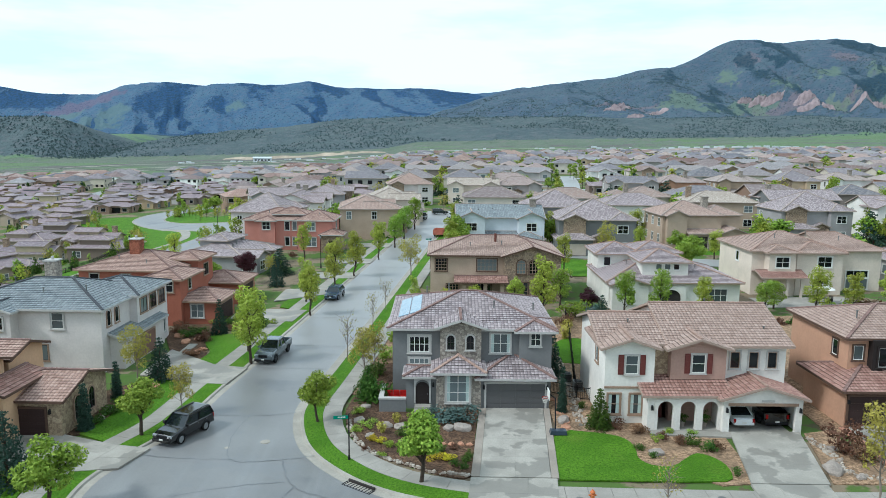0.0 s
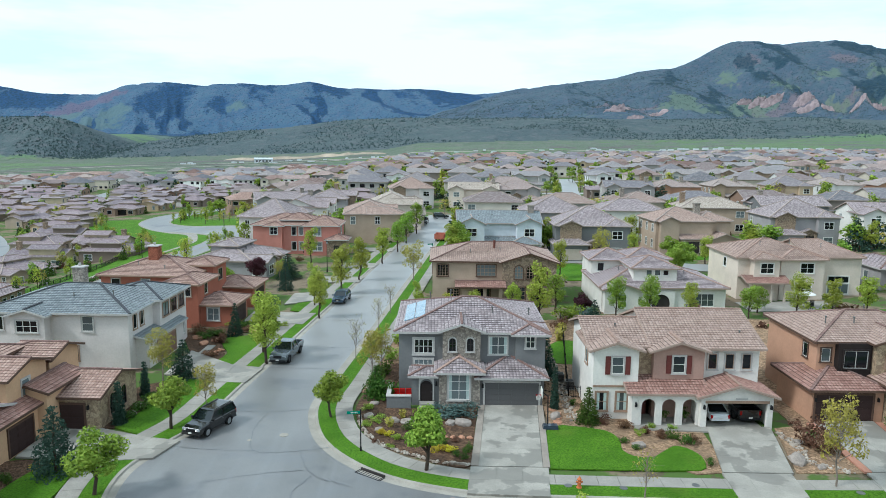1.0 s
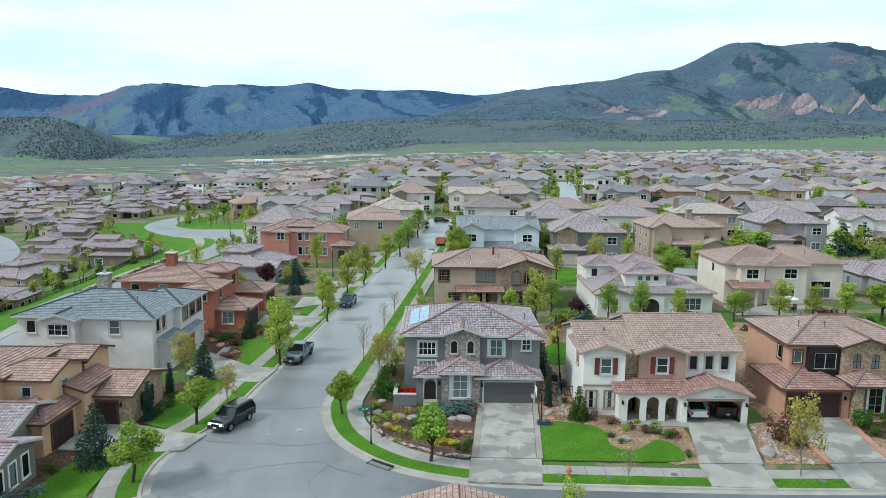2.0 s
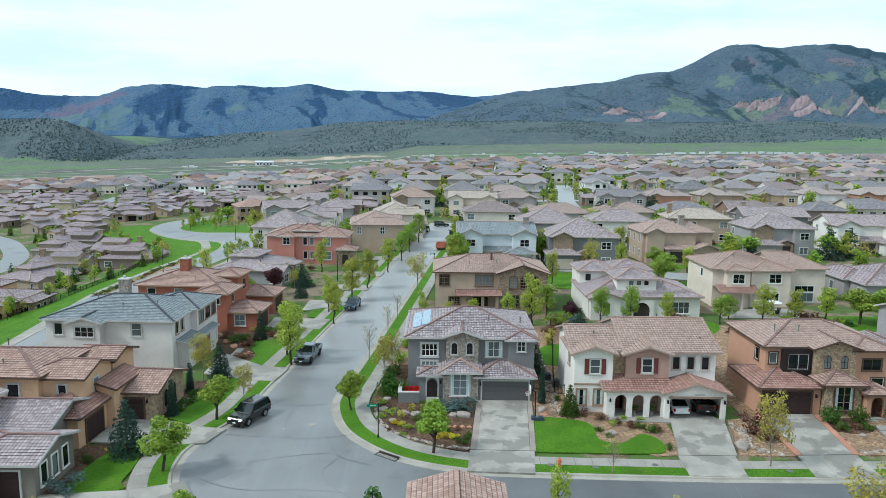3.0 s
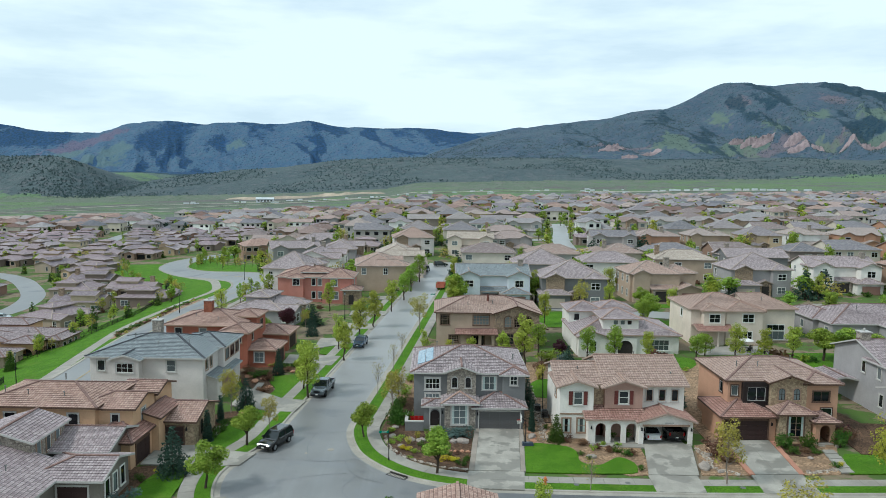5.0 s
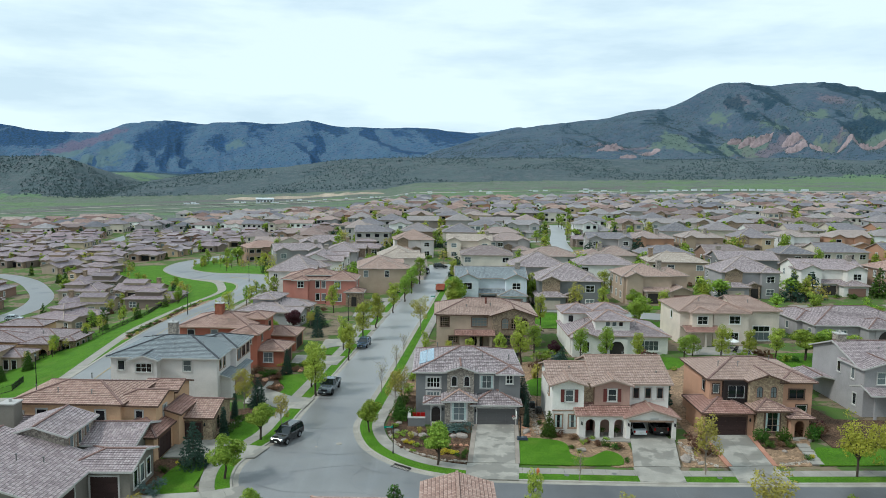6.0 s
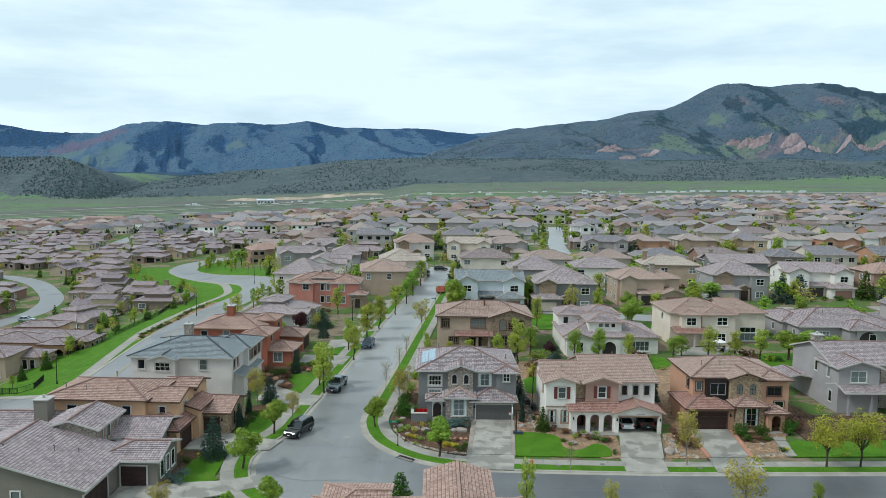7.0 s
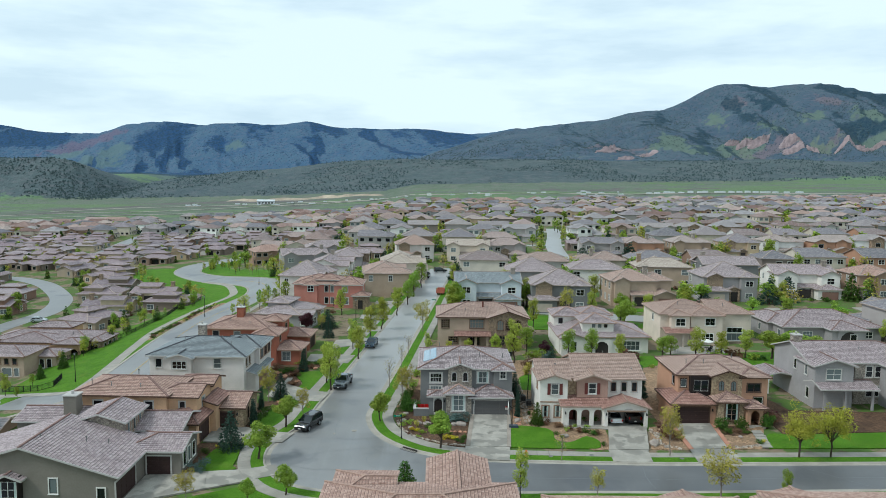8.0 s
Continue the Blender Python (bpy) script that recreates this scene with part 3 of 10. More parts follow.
def make_ground():
    az = np.concatenate([np.linspace(-36.5, 36.5, 720), np.linspace(36.5, 323.5, 64)[1:-1]])
    radii = [0.0, 6.0]
    while radii[-1] < 4800:
        radii.append(radii[-1] * (1.03 if radii[-1] < 1350 else 1.010) + 0.05)
    r = np.array(radii[1:])
    a = np.radians(az)
    x, y = r[:, None] * np.sin(a)[None], r[:, None] * np.cos(a)[None]
    z, rise, ravine = relief(x, y)
    n, k = z.shape
    verts = np.stack([x, y, z], -1).reshape(-1, 3).tolist() + [[0, 0, 0]]
    i, j = np.meshgrid(np.arange(n - 1), np.arange(k), indexing="ij")
    j2 = (j + 1) % k
    faces = np.stack([i * k + j, i * k + j2, (i + 1) * k + j2, (i + 1) * k + j], -1).reshape(-1, 4).tolist()
    faces += [[n * k, q, (q + 1) % k][::-1] for q in range(k)]
    me = bpy.data.meshes.new("ground")
    me.from_pydata(verts, [], faces)
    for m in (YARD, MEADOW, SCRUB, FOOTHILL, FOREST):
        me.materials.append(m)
    # land cover: meadow on open spurs and low slopes, bare soil, woods in the ravines and along the high crests, with
    # flank shade in the same channel
    mount = smooth(2250, 2500, y)
    far = mount * (x < np.interp(y, [3150, 3600, 4800], [-200, 250, 700]))
    tex = fbm(x / 150 + 11, y / 260, 5)
    grass = np.maximum(1.7 * spots(x, y, GRASSY), mount * np.clip(1.0 - 1.5 * rise, 0, 1) * np.clip((tex - 0.46) * 5, 0, 0.8) * (1 - ravine))
    grass = np.maximum(grass, (1 - smooth(1300, 1400, y)) * 0.8 * smooth(0.50, 0.68, fbm(x / 140 + 2, y / 40, 4)))
    bare = 1.7 * spots(x, y, BARE)
    woods_and_shade = 1.8 * spots(x, y, WOODED)
    # eastern flanks of the spurs take the dark tree tone, painting in their shade
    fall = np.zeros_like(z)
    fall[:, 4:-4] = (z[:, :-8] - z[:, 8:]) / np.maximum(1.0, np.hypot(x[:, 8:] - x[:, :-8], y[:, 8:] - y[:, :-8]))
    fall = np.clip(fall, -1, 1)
    woods_and_shade = np.maximum(woods_and_shade, mount * (1 - far) * smooth(0.02, 0.55, 2.4 * fall + 0.8 * (ravine - 0.42) + 0.5 * (tex - 0.5)) * 0.85 * smooth(0.15, 0.5, rise))
    woods_and_shade = np.maximum(woods_and_shade, far * smooth(-0.14, 0.34, 2.8 * fall + 0.9 * (rise - 0.72) + 0.8 * (tex - 0.5)))
    cover = np.stack([np.clip(grass, 0, 1), np.clip(bare, 0, 1), np.clip(woods_and_shade, 0, 1), np.ones_like(x)], -1).reshape(-1, 4)
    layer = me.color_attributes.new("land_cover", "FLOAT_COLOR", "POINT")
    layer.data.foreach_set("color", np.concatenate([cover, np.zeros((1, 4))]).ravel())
    cx = (x[:-1] + x[1:]).ravel() / 2
    cy = (y[:-1] + y[1:]).ravel() / 2
    cz = (z[:-1] + z[1:]).ravel() / 2
    edge = cy + 60 * (fbm(cx / 60, cy / 60, 3) - 0.5)
    town = np.hypot(cx, cy) + 120 * (fbm(cx / 90 + 5, cy / 90, 3) - 0.5)
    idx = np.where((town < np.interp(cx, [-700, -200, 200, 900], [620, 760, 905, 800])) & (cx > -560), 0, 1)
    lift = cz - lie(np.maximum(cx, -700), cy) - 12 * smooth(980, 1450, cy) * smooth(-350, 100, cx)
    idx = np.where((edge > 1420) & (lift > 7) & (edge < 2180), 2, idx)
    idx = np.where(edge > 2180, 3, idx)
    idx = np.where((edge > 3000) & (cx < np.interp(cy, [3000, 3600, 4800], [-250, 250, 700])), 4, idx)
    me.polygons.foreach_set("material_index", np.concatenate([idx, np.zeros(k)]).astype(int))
    me.polygons.foreach_set("use_smooth", [True] * len(me.polygons))
    return tagged(new("ground", me), "valley floor with yards, meadows, scrub ridge and forested mountains", "ground", "", "structure")


make_ground()


# ---- streets, curbs and walks ----
def spline(pts, per=8):
    """A smooth line through the points."""
    p = [Vector(q).to_2d() for q in pts]
    out = []
    for i in range(len(p) - 1):
        a, b, c, d = p[max(0, i - 1)], p[i], p[i + 1], p[min(len(p) - 1, i + 2)]
        t1, t2 = (c - a) * 0.5, (d - b) * 0.5
        if i == 0:
            t1 = c - b
        if i == len(p) - 2:
            t2 = c - b
        lim = (c - b).length
        t1 = t1 * min(1, lim / max(t1.length, 1e-6) * 1.2)
        t2 = t2 * min(1, lim / max(t2.length, 1e-6) * 1.2)
        for s in range(per):
            t = s / per
            out.append(b * (2 * t ** 3 - 3 * t ** 2 + 1) + t1 * (t ** 3 - 2 * t ** 2 + t) + c * (3 * t ** 2 - 2 * t ** 3) + t2 * (t ** 3 - t ** 2))
    return out + [p[-1]]


def offset(line, d):
    """The line moved by d to its left."""
    out = []
    for i, p in enumerate(line):
        t = (line[min(i + 1, len(line) - 1)] - line[max(i - 1, 0)]).normalized()
        out.append(p + Vector((-t.y, t.x)) * d)
    return out


def band(bm, left, right, z0, z1=None, skirt=0.0):
    """A strip between two lines, laid over the ground at heights z0 (left) and z1 (right)."""
    z1 = z0 if z1 is None else z1
    a = [bm.verts.new((p.x, p.y, gz(p.x, p.y) + z0)) for p in left]
    b = [bm.verts.new((p.x, p.y, gz(p.x, p.y) + z1)) for p in right]
    for i in range(len(a) - 1):
        bm.faces.new((a[i], b[i], b[i + 1], a[i + 1]))
    if skirt:
        for line, flip in ((a, 0), (b, 1)):
            low = [bm.verts.new(v.co - Vector((0, 0, skirt))) for v in line]
            for i in range(len(line) - 1):
                f = (line[i], line[i + 1], low[i + 1], low[i])
                bm.faces.new(f[::-1] if flip else f)


def patch(name, pts, z, material, label, category="ground", n=0, kind="structure", rag=0.0):
    """A flat bed with that outline; n rounds its corners, rag roughens its edge."""
    line = [Vector(p).to_2d() for p in pts]
    if n:
        line = spline(list(pts) + [pts[0]], n)[:-1]
    if rag:
        rr = random.Random(len(name) * 7 + int(pts[0][0] * 10))
        line = [p + Vector((rr.uniform(-rag, rag), rr.uniform(-rag, rag))) for p in line]
    bm = bmesh.new()
    f = bm.faces.new([bm.verts.new((p.x, p.y, gz(p.x, p.y) + z)) for p in line])
    if f.normal.z < 0 or f.calc_area() == 0:
        f.normal_flip()
    f.normal_update()
    if f.normal.z < 0:
        f.normal_flip()
    res = bmesh.ops.extrude_face_region(bm, geom=[f])
    for v in res["geom"]:
        if isinstance(v, bmesh.types.BMVert):
            v.co.z -= 0.10
    bmesh.ops.triangulate(bm, faces=[q for q in bm.faces if len(q.verts) > 4])
    bmesh.ops.recalc_face_normals(bm, faces=bm.faces)
    return structure(name, bm, material, label, category, kind)


OUTER = spline([(-2.4, 225), (-5.8, 190), (-12.3, 124), (-16.4, 82), (-18.2, 64), (-18.9, 56), (-20.6, 50.6), (-21.6, 46.2), (-20.6, 41), (-17.9, 36.8), (-13, 34.6), (-6, 34.2), (2, 34.4), (20, 34.9), (60, 34.8), (140, 34.5)])
INNER = spline([(5.2, 225), (1.8, 190), (-4.7, 124), (-8.8, 82), (-10.5, 66), (-11.1, 60.7), (-10.8, 57), (-9.7, 53), (-8.0, 49.9), (-5.3, 46.9), (-2.4, 44.9), (1.0, 43.6), (5, 42.8), (20, 42.2), (60, 41.3), (140, 41)])


def near_street():
    bm = bmesh.new()
    mid = [(a + b) / 2 for a, b in zip(OUTER, INNER)]
    band(bm, mid, OUTER, 0.09, 0.05)
    band(bm, INNER, mid, 0.05, 0.09)
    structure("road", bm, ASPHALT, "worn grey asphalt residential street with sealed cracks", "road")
    for line, side, tag in ((OUTER, -1, "outer"), (INNER, 1, "inner")):
        o = lambda d: offset(line, d * side)
        bm = bmesh.new()
        pairs = ((-0.02, 0.55, 0.055, 0.045), (0.55, 0.62, 0.045, 0.16), (0.62, 0.85, 0.16, 0.17))
        for d0, d1, h0, h1 in pairs:
            a, b = o(d0), o(d1)
            if side > 0:
                band(bm, b, a, h1, h0)
            else:
                band(bm, a, b, h0, h1)
        structure("curb", bm, CURBSTONE, "pale concrete curb with gutter pan along the street", "curb")
        bm = bmesh.new()
        a, b = o(0.85), o(2.35)
        band(bm, *((b, a) if side > 0 else (a, b)), 0.17)
        structure("tree_lawn", bm, LAWN, "narrow green grass strip between curb and sidewalk", "lawn")


near_street()


def sidewalk(line, side, d0, d1, keep, z=0.18, step=1.5):
    """A concrete walk whose slabs are pieces of their own within keep, and one strip beyond it."""
    host = thing("sidewalk", Matrix(), "pale concrete sidewalk cast in square slabs", "sidewalk", "", "structure")
    a, b = offset(line, d0 * side), offset(line, d1 * side)
    run, acc, cuts = 0.0, 0.0, [0]
    pos = [0.0]
    for i in range(1, len(a)):
        pos.append(pos[-1] + ((a[i] + b[i]) / 2 - (a[i - 1] + b[i - 1]) / 2).length)
    at = lambda ln, s: Vector((np.interp(s, pos, [p.x for p in ln]), np.interp(s, pos, [p.y for p in ln])))
    s, rest, rest_on = 0.0, bmesh.new(), False
    while s + step < pos[-1]:
        q = [at(a, s + 0.012), at(b, s + 0.012), at(b, s + step - 0.012), at(a, s + step - 0.012)]
        c = (q[0] + q[2]) / 2
        bm = bmesh.new() if keep(c.x, c.y) else rest
        v = [bm.verts.new((p.x, p.y, gz(p.x, p.y) + z)) for p in q]
        w = [bm.verts.new((p.x, p.y, gz(p.x, p.y) + z - 0.09)) for p in q]
        fs = [bm.faces.new(v), bm.faces.new(w[::-1])] + [bm.faces.new((v[i], w[i], w[(i + 1) % 4], v[(i + 1) % 4])) for i in range(4)]
        if bm is not rest:
            bmesh.ops.recalc_face_normals(bm, faces=bm.faces)
            part("slab", bm, CONCRETE, host)
        s += step
    bmesh.ops.recalc_face_normals(rest, faces=rest.faces)
    part("far_slabs", rest, CONCRETE, host)["kind"] = "stuff"


def ribbon(name, pts, width, z, material, label, category="road", skirt=0.0, per=6):
    line = spline(pts, per)
    bm = bmesh.new()
    band(bm, offset(line, width / 2), offset(line, -width / 2), z, None, skirt)
    bmesh.ops.recalc_face_normals(bm, faces=bm.faces)
    if sum(f.normal.z for f in bm.faces) < 0:
        bmesh.ops.reverse_faces(bm, faces=bm.faces)
    return structure(name, bm, material, label, category)


# back street, the parkway on the lower ground, and the streets beyond
PARK = [(-54, 20), (-55, 62), (-57.4, 85), (-60.3, 114), (-61.5, 131), (-61.2, 144), (-57.8, 167), (-55.6, 186), (-62.5, 210), (-80, 238), (-98.5, 263), (-114, 286), (-118.6, 305), (-116.7, 320), (-106.6, 340), (-85, 362), (-55, 380)]
ribbon("road", PARK, 11.0, 0.06, ASPHALT, "curving grey parkway on the lower ground", "road")
ribbon("curb", [Vector(p) for p in offset(spline(PARK, 3), 5.8)], 0.7, 0.12, CURBSTONE, "pale concrete curb of the parkway", "curb", 0.1, 3)
ribbon("curb", [Vector(p) for p in offset(spline(PARK, 3), -5.8)], 0.7, 0.12, CURBSTONE, "pale concrete curb of the parkway", "curb", 0.1, 3)
ribbon("lawn", [Vector(p) for p in offset(spline(PARK[2:13], 3), 15.2)], 20.0, 0.05, LAWN, "mown grass verge of the parkway", "lawn", 0.0, 3)
ribbon("lawn", [Vector(p) for p in offset(spline(PARK[3:15], 3), -12.2)], 14.0, 0.05, LAWN, "mown grass verge of the parkway", "lawn", 0.0, 3)
ribbon("path", [(-64.6, 84), (-65.3, 93), (-70.2, 123), (-72.6, 143), (-70.2, 169), (-66.6, 186), (-69.5, 200), (-79.5, 226), (-95, 249)], 2.6, 0.09, CONCRETE, "pale concrete footpath beside the parkway", "path")
ribbon("road", [(-129, 146), (-129, 173), (-128, 191), (-134, 212), (-146, 233), (-168, 262), (-195, 282), (-255, 300)], 7.5, 0.06, ASPHALT, "grey residential street among patio homes", "road")
ribbon("road", [(-190, 345), (-202, 399), (-218, 471), (-231, 550), (-238, 640)], 10.0, 0.06, ASPHALT, "pale grey avenue running to the valley", "road")
ribbon("road", [(24, 143), (34, 139.5), (46, 133), (60, 129), (90, 129), (140, 132), (260, 138)], 7.6, 0.06, ASPHALT, "grey residential street behind the front row", "road")
ribbon("road", [(-4, 222), (10, 226), (40, 232), (90, 236), (170, 238), (320, 246)], 8.0, 0.055, ASPHALT, "grey residential street at the end of the block", "road")
ribbon("road", [(49, 236), (53, 272), (58, 318), (67, 372), (75, 430)], 8.0, 0.058, ASPHALT, "pale grey street leading into the distance", "road")
for yy in (318, 404, 492, 580, 670, 760, 850):
    ribbon("road", [(-20 - yy * 0.12, yy + 4), (80, yy), (200, yy + 6), (yy * 0.62 + 60, yy + 12)], 8.0, 0.05, ASPHALT, "grey residential street far off", "road")
ribbon("road", [(-57, 73), (-68, 79), (-82, 85.5), (-108, 97)], 7.6, 0.063, ASPHALT, "grey side street joining the parkway", "road")
ribbon("path", [(-64.2, 84.4), (-67.4, 83.2), (-74, 86.2), (-84, 91), (-108, 102.4)], 1.8, 0.1, CONCRETE, "pale sidewalk along the side street", "path")
ribbon("gutter", [(-60.4, 78.2), (-71, 71.8), (-80, 66.5)], 1.5, 0.075, CURBSTONE, "pale concrete gutter crossing the side street", "curb")
ribbon("path", [(-49.6, 85), (-50.5, 114), (-51, 140), (-49.4, 168), (-50.6, 186), (-57, 206)], 1.8, 0.1, CONCRETE, "pale sidewalk on the uphill side of the parkway", "path")
ribbon("center_line", [(p[0], p[1]) for p in PARK[2:12]], 0.16, 0.068, mottled("yellow_road_paint", srgb(190, 160, 80), 0.2, 1, 8, 0.7, 0, True), "faded yellow center line of the parkway", "marking")


# ---- houses ----
def slope(bm, uvl, el, er, tr, tl, courses, lift=0.035):
    """One roof plane from its eave el-er to its top tl-tr, laid in overlapping courses."""
    el, er, tr, tl = (Vector(p) for p in (el, er, tr, tl))
    n = (er - el).cross(tl - el if (tl - el).length > 1e-4 else tr - el).normalized()
    du = (er - el).normalized()
    dv = n.cross(du)
    rng = max(1, courses)
    for i in range(rng):
        t0, t1 = i / rng, (i + 1) / rng
        a, b, c, d = el.lerp(tl, t0), er.lerp(tr, t0), er.lerp(tr, t1), el.lerp(tl, t1)
        k = n * (lift if courses > 1 else 0)
        quads = [(a + k, b + k, c, d)]
        if courses > 1:
            quads.append((a, b, b + k, a + k))
        for q in quads:
            pts = [q[0], q[1]] + ([q[2]] if (q[2] - q[3]).length < 1e-3 else [q[2], q[3]])
            f = bm.faces.new([bm.verts.new(p) for p in pts])
            for lp in f.loops:
                w = lp.vert.co - el
                lp[uvl].uv = (w.dot(du) + 40, w.dot(dv) + 0.02)


def roof_geometry(x0, x1, y0, y1, z, pitch, axis, ends, over, detail):
    """Meshes of a hip or gable roof over a rectangle: tiles, ridge and hip caps, fascia with soffit, and its ridge height."""
    x0, x1, y0, y1 = x0 - over, x1 + over, y0 - over, y1 + over
    a0, a1, b0, b1 = (x0, x1, y0, y1) if axis == "x" else (y0, y1, x0, x1)
    half = (b1 - b0) / 2
    mid, rise = (b0 + b1) / 2, half * math.tan(radians(pitch))
    r0 = a0 + (min(half, (a1 - a0) / 2) if ends[0] == "h" else 0)
    r1 = a1 - (min(half, (a1 - a0) / 2) if ends[1] == "h" else 0)
    P = (lambda a, b, h: Vector((a, b, h))) if axis == "x" else (lambda a, b, h: Vector((b, a, h)))
    top = z + rise
    c00, c10, c11, c01 = P(a0, b0, z), P(a1, b0, z), P(a1, b1, z), P(a0, b1, z)
    t0, t1 = P(r0, mid, top), P(r1, mid, top)
    bm = bmesh.new()
    uvl = bm.loops.layers.uv.new("UVMap")
    n = max(2, round(math.hypot(half, rise) / 0.36)) if detail else 1
    planes = [(c00, c10, t1, t0), (c11, c01, t0, t1)]
    if ends[0] == "h":
        planes.append((c01, c00, t0, t0))
    if ends[1] == "h":
        planes.append((c10, c11, t1, t1))
    for q in planes:
        el, er, tr, tl = q
        if (er - el).cross((tl + tr) / 2 - el).z < 0:
            el, er, tr, tl = er, el, tl, tr
        slope(bm, uvl, el, er, tr, tl, n)
    bmesh.ops.remove_doubles(bm, verts=bm.verts, dist=0.002)
    caps = bmesh.new()
    lines = []
    if (t1 - t0).length > 0.05:
        lines.append((t0, t1))
    if ends[0] == "h":
        lines += [(c00, t0), (c01, t0)]
    if ends[1] == "h":
        lines += [(c10, t1), (c11, t1)]
    for p, q in lines:
        if detail:
            k = max(1, round((q - p).length / 0.45))
            for i in range(k):
                u, v = p.lerp(q, i / k), p.lerp(q, (i + 1.06) / k)
                bar(caps, u + Vector((0, 0, 0.07)), v + Vector((0, 0, 0.045)), 0.24, 0.10)
        else:
            bar(caps, p + Vector((0, 0, 0.04)), q + Vector((0, 0, 0.04)), 0.26, 0.12)
    fas = bmesh.new()
    edges = [(c00, c10), (c11, c01)]
    edges += [(c01, c00)] if ends[0] == "h" else [(c00, t0), (t0, c01)]
    edges += [(c10, c11)] if ends[1] == "h" else [(c10, t1), (t1, c11)]
    for p, q in edges:
        bar(fas, p - Vector((0, 0, 0.09)), q - Vector((0, 0, 0.09)), 0.10, 0.18)
    d = Vector((0, 0, 0.10))
    for q in planes:
        pts = [q[0] - d, q[1] - d] + ([q[2] - d] if (q[2] - q[3]).length < 1e-3 else [q[2] - d, q[3] - d])
        fas.faces.new([fas.verts.new(p) for p in pts])
    return bm, caps, fas, top


def outline(w, h, arch, n=9):
    """Corners of an opening, sill at 0, going round; arch gives it a round head."""
    r = w / 2
    if not arch:
        return [(-r, 0), (r, 0), (r, h), (-r, h)]
    return [(-r, 0), (r, 0)] + [(r * math.cos(a), h - r + r * math.sin(a)) for a in (math.pi * i / n for i in range(n + 1))]


_win = {}


def window_meshes(w, h, cols, rows, arch, trim, sash, tw):
    key = (round(w, 2), round(h, 2), cols, rows, arch, trim.name, sash.name, tw)
    if key in _win:
        return _win[key]

    def ring(bm, o, i, y0, y1):
        n = len(o)
        for k in range(n):
            l = (k + 1) % n
            v = [bm.verts.new(p) for p in ((o[k][0], y0, o[k][1]), (o[l][0], y0, o[l][1]), (i[l][0], y0, i[l][1]), (i[k][0], y0, i[k][1]))]
            u = [bm.verts.new((q.co.x, y1, q.co.z)) for q in v]
            bm.faces.new(v)
            bm.faces.new((v[1], v[0], u[0], u[1]))
            bm.faces.new((v[3], v[2], u[2], u[3]))

    shift = lambda pts, d: [(x, z + d) for x, z in pts]
    bt = bmesh.new()
    ring(bt, shift(outline(w + 2 * tw, h + 2 * tw, arch), -tw), outline(w, h, arch), -0.09, 0.02)
    box(bt, -w / 2 - tw - 0.05, w / 2 + tw + 0.05, -0.14, 0.02, -tw - 0.02, -tw + 0.06)
    bs = bmesh.new()
    s = 0.055
    ring(bs, outline(w, h, arch), shift(outline(w - 2 * s, h - 2 * s, arch), s), -0.05, 0.0)
    for c in range(1, cols):
        x = -w / 2 + w * c / cols
        box(bs, x - 0.03, x + 0.03, -0.05, -0.012, s, h - s)
    for r in range(1, rows):
        z = h * r / rows
        box(bs, -w / 2 + s, w / 2 - s, -0.05, -0.012, z - 0.022, z + 0.022)
    bp = bmesh.new()
    pts = outline(w - 0.04, h - 0.04, arch)
    bp.faces.new([bp.verts.new((x, -0.02, z + 0.02)) for x, z in pts])
    _win[key] = (mesh_of("trim", bt, trim), mesh_of("window", bs, sash), mesh_of("pane", bp, GLASS))
    return _win[key]


TURN_OF = {"S": 0, "E": 90, "N": 180, "W": -90}


def window(house, x, y, z, w, h, face="S", cols=1, rows=1, trim=None, arch=False, sash=None, shutters=None, curtain=False, tw=0.12):
    """A window on a wall: sash with glazing bars, pane and surrounding trim, z at the sill."""
    mt, ms, mp = window_meshes(w, h, cols, rows, arch, trim or T_WHITE, sash or T_WHITE, tw)
    win = part("window", None, None, house, "", pose(x, y, z, 0, 0, TURN_OF[face]), ms)
    part("pane", None, None, win, "", None, mp)
    part("trim", None, None, win, "", None, mt)
    if curtain:
        for s in (-1, 1):
            bm = bmesh.new()
            for k in range(4):
                a = s * (w / 2 - 0.05 - k * 0.07)
                bar(bm, (a, -0.03, 0.06), (a, -0.03, h - 0.06), 0.075, 0.012 + 0.006 * (k % 2), (0, 1, 0))
            part("curtain", bm, CURTAIN, win, "pale drawn curtain")
    if shutters:
        for s in (-1, 1):
            bm = bmesh.new()
            c = s * (w / 2 + tw + 0.24)
            box(bm, c - 0.22, c + 0.22, -0.07, 0.02, -0.06, h + 0.06)
            for k in range(3):
                zz = h * (0.04 + 0.33 * k)
                box(bm, c - 0.16, c + 0.16, -0.09, -0.07, zz, zz + h * 0.25)
            part("shutter", bm, shutters, win, "maroon board shutter")
    return win


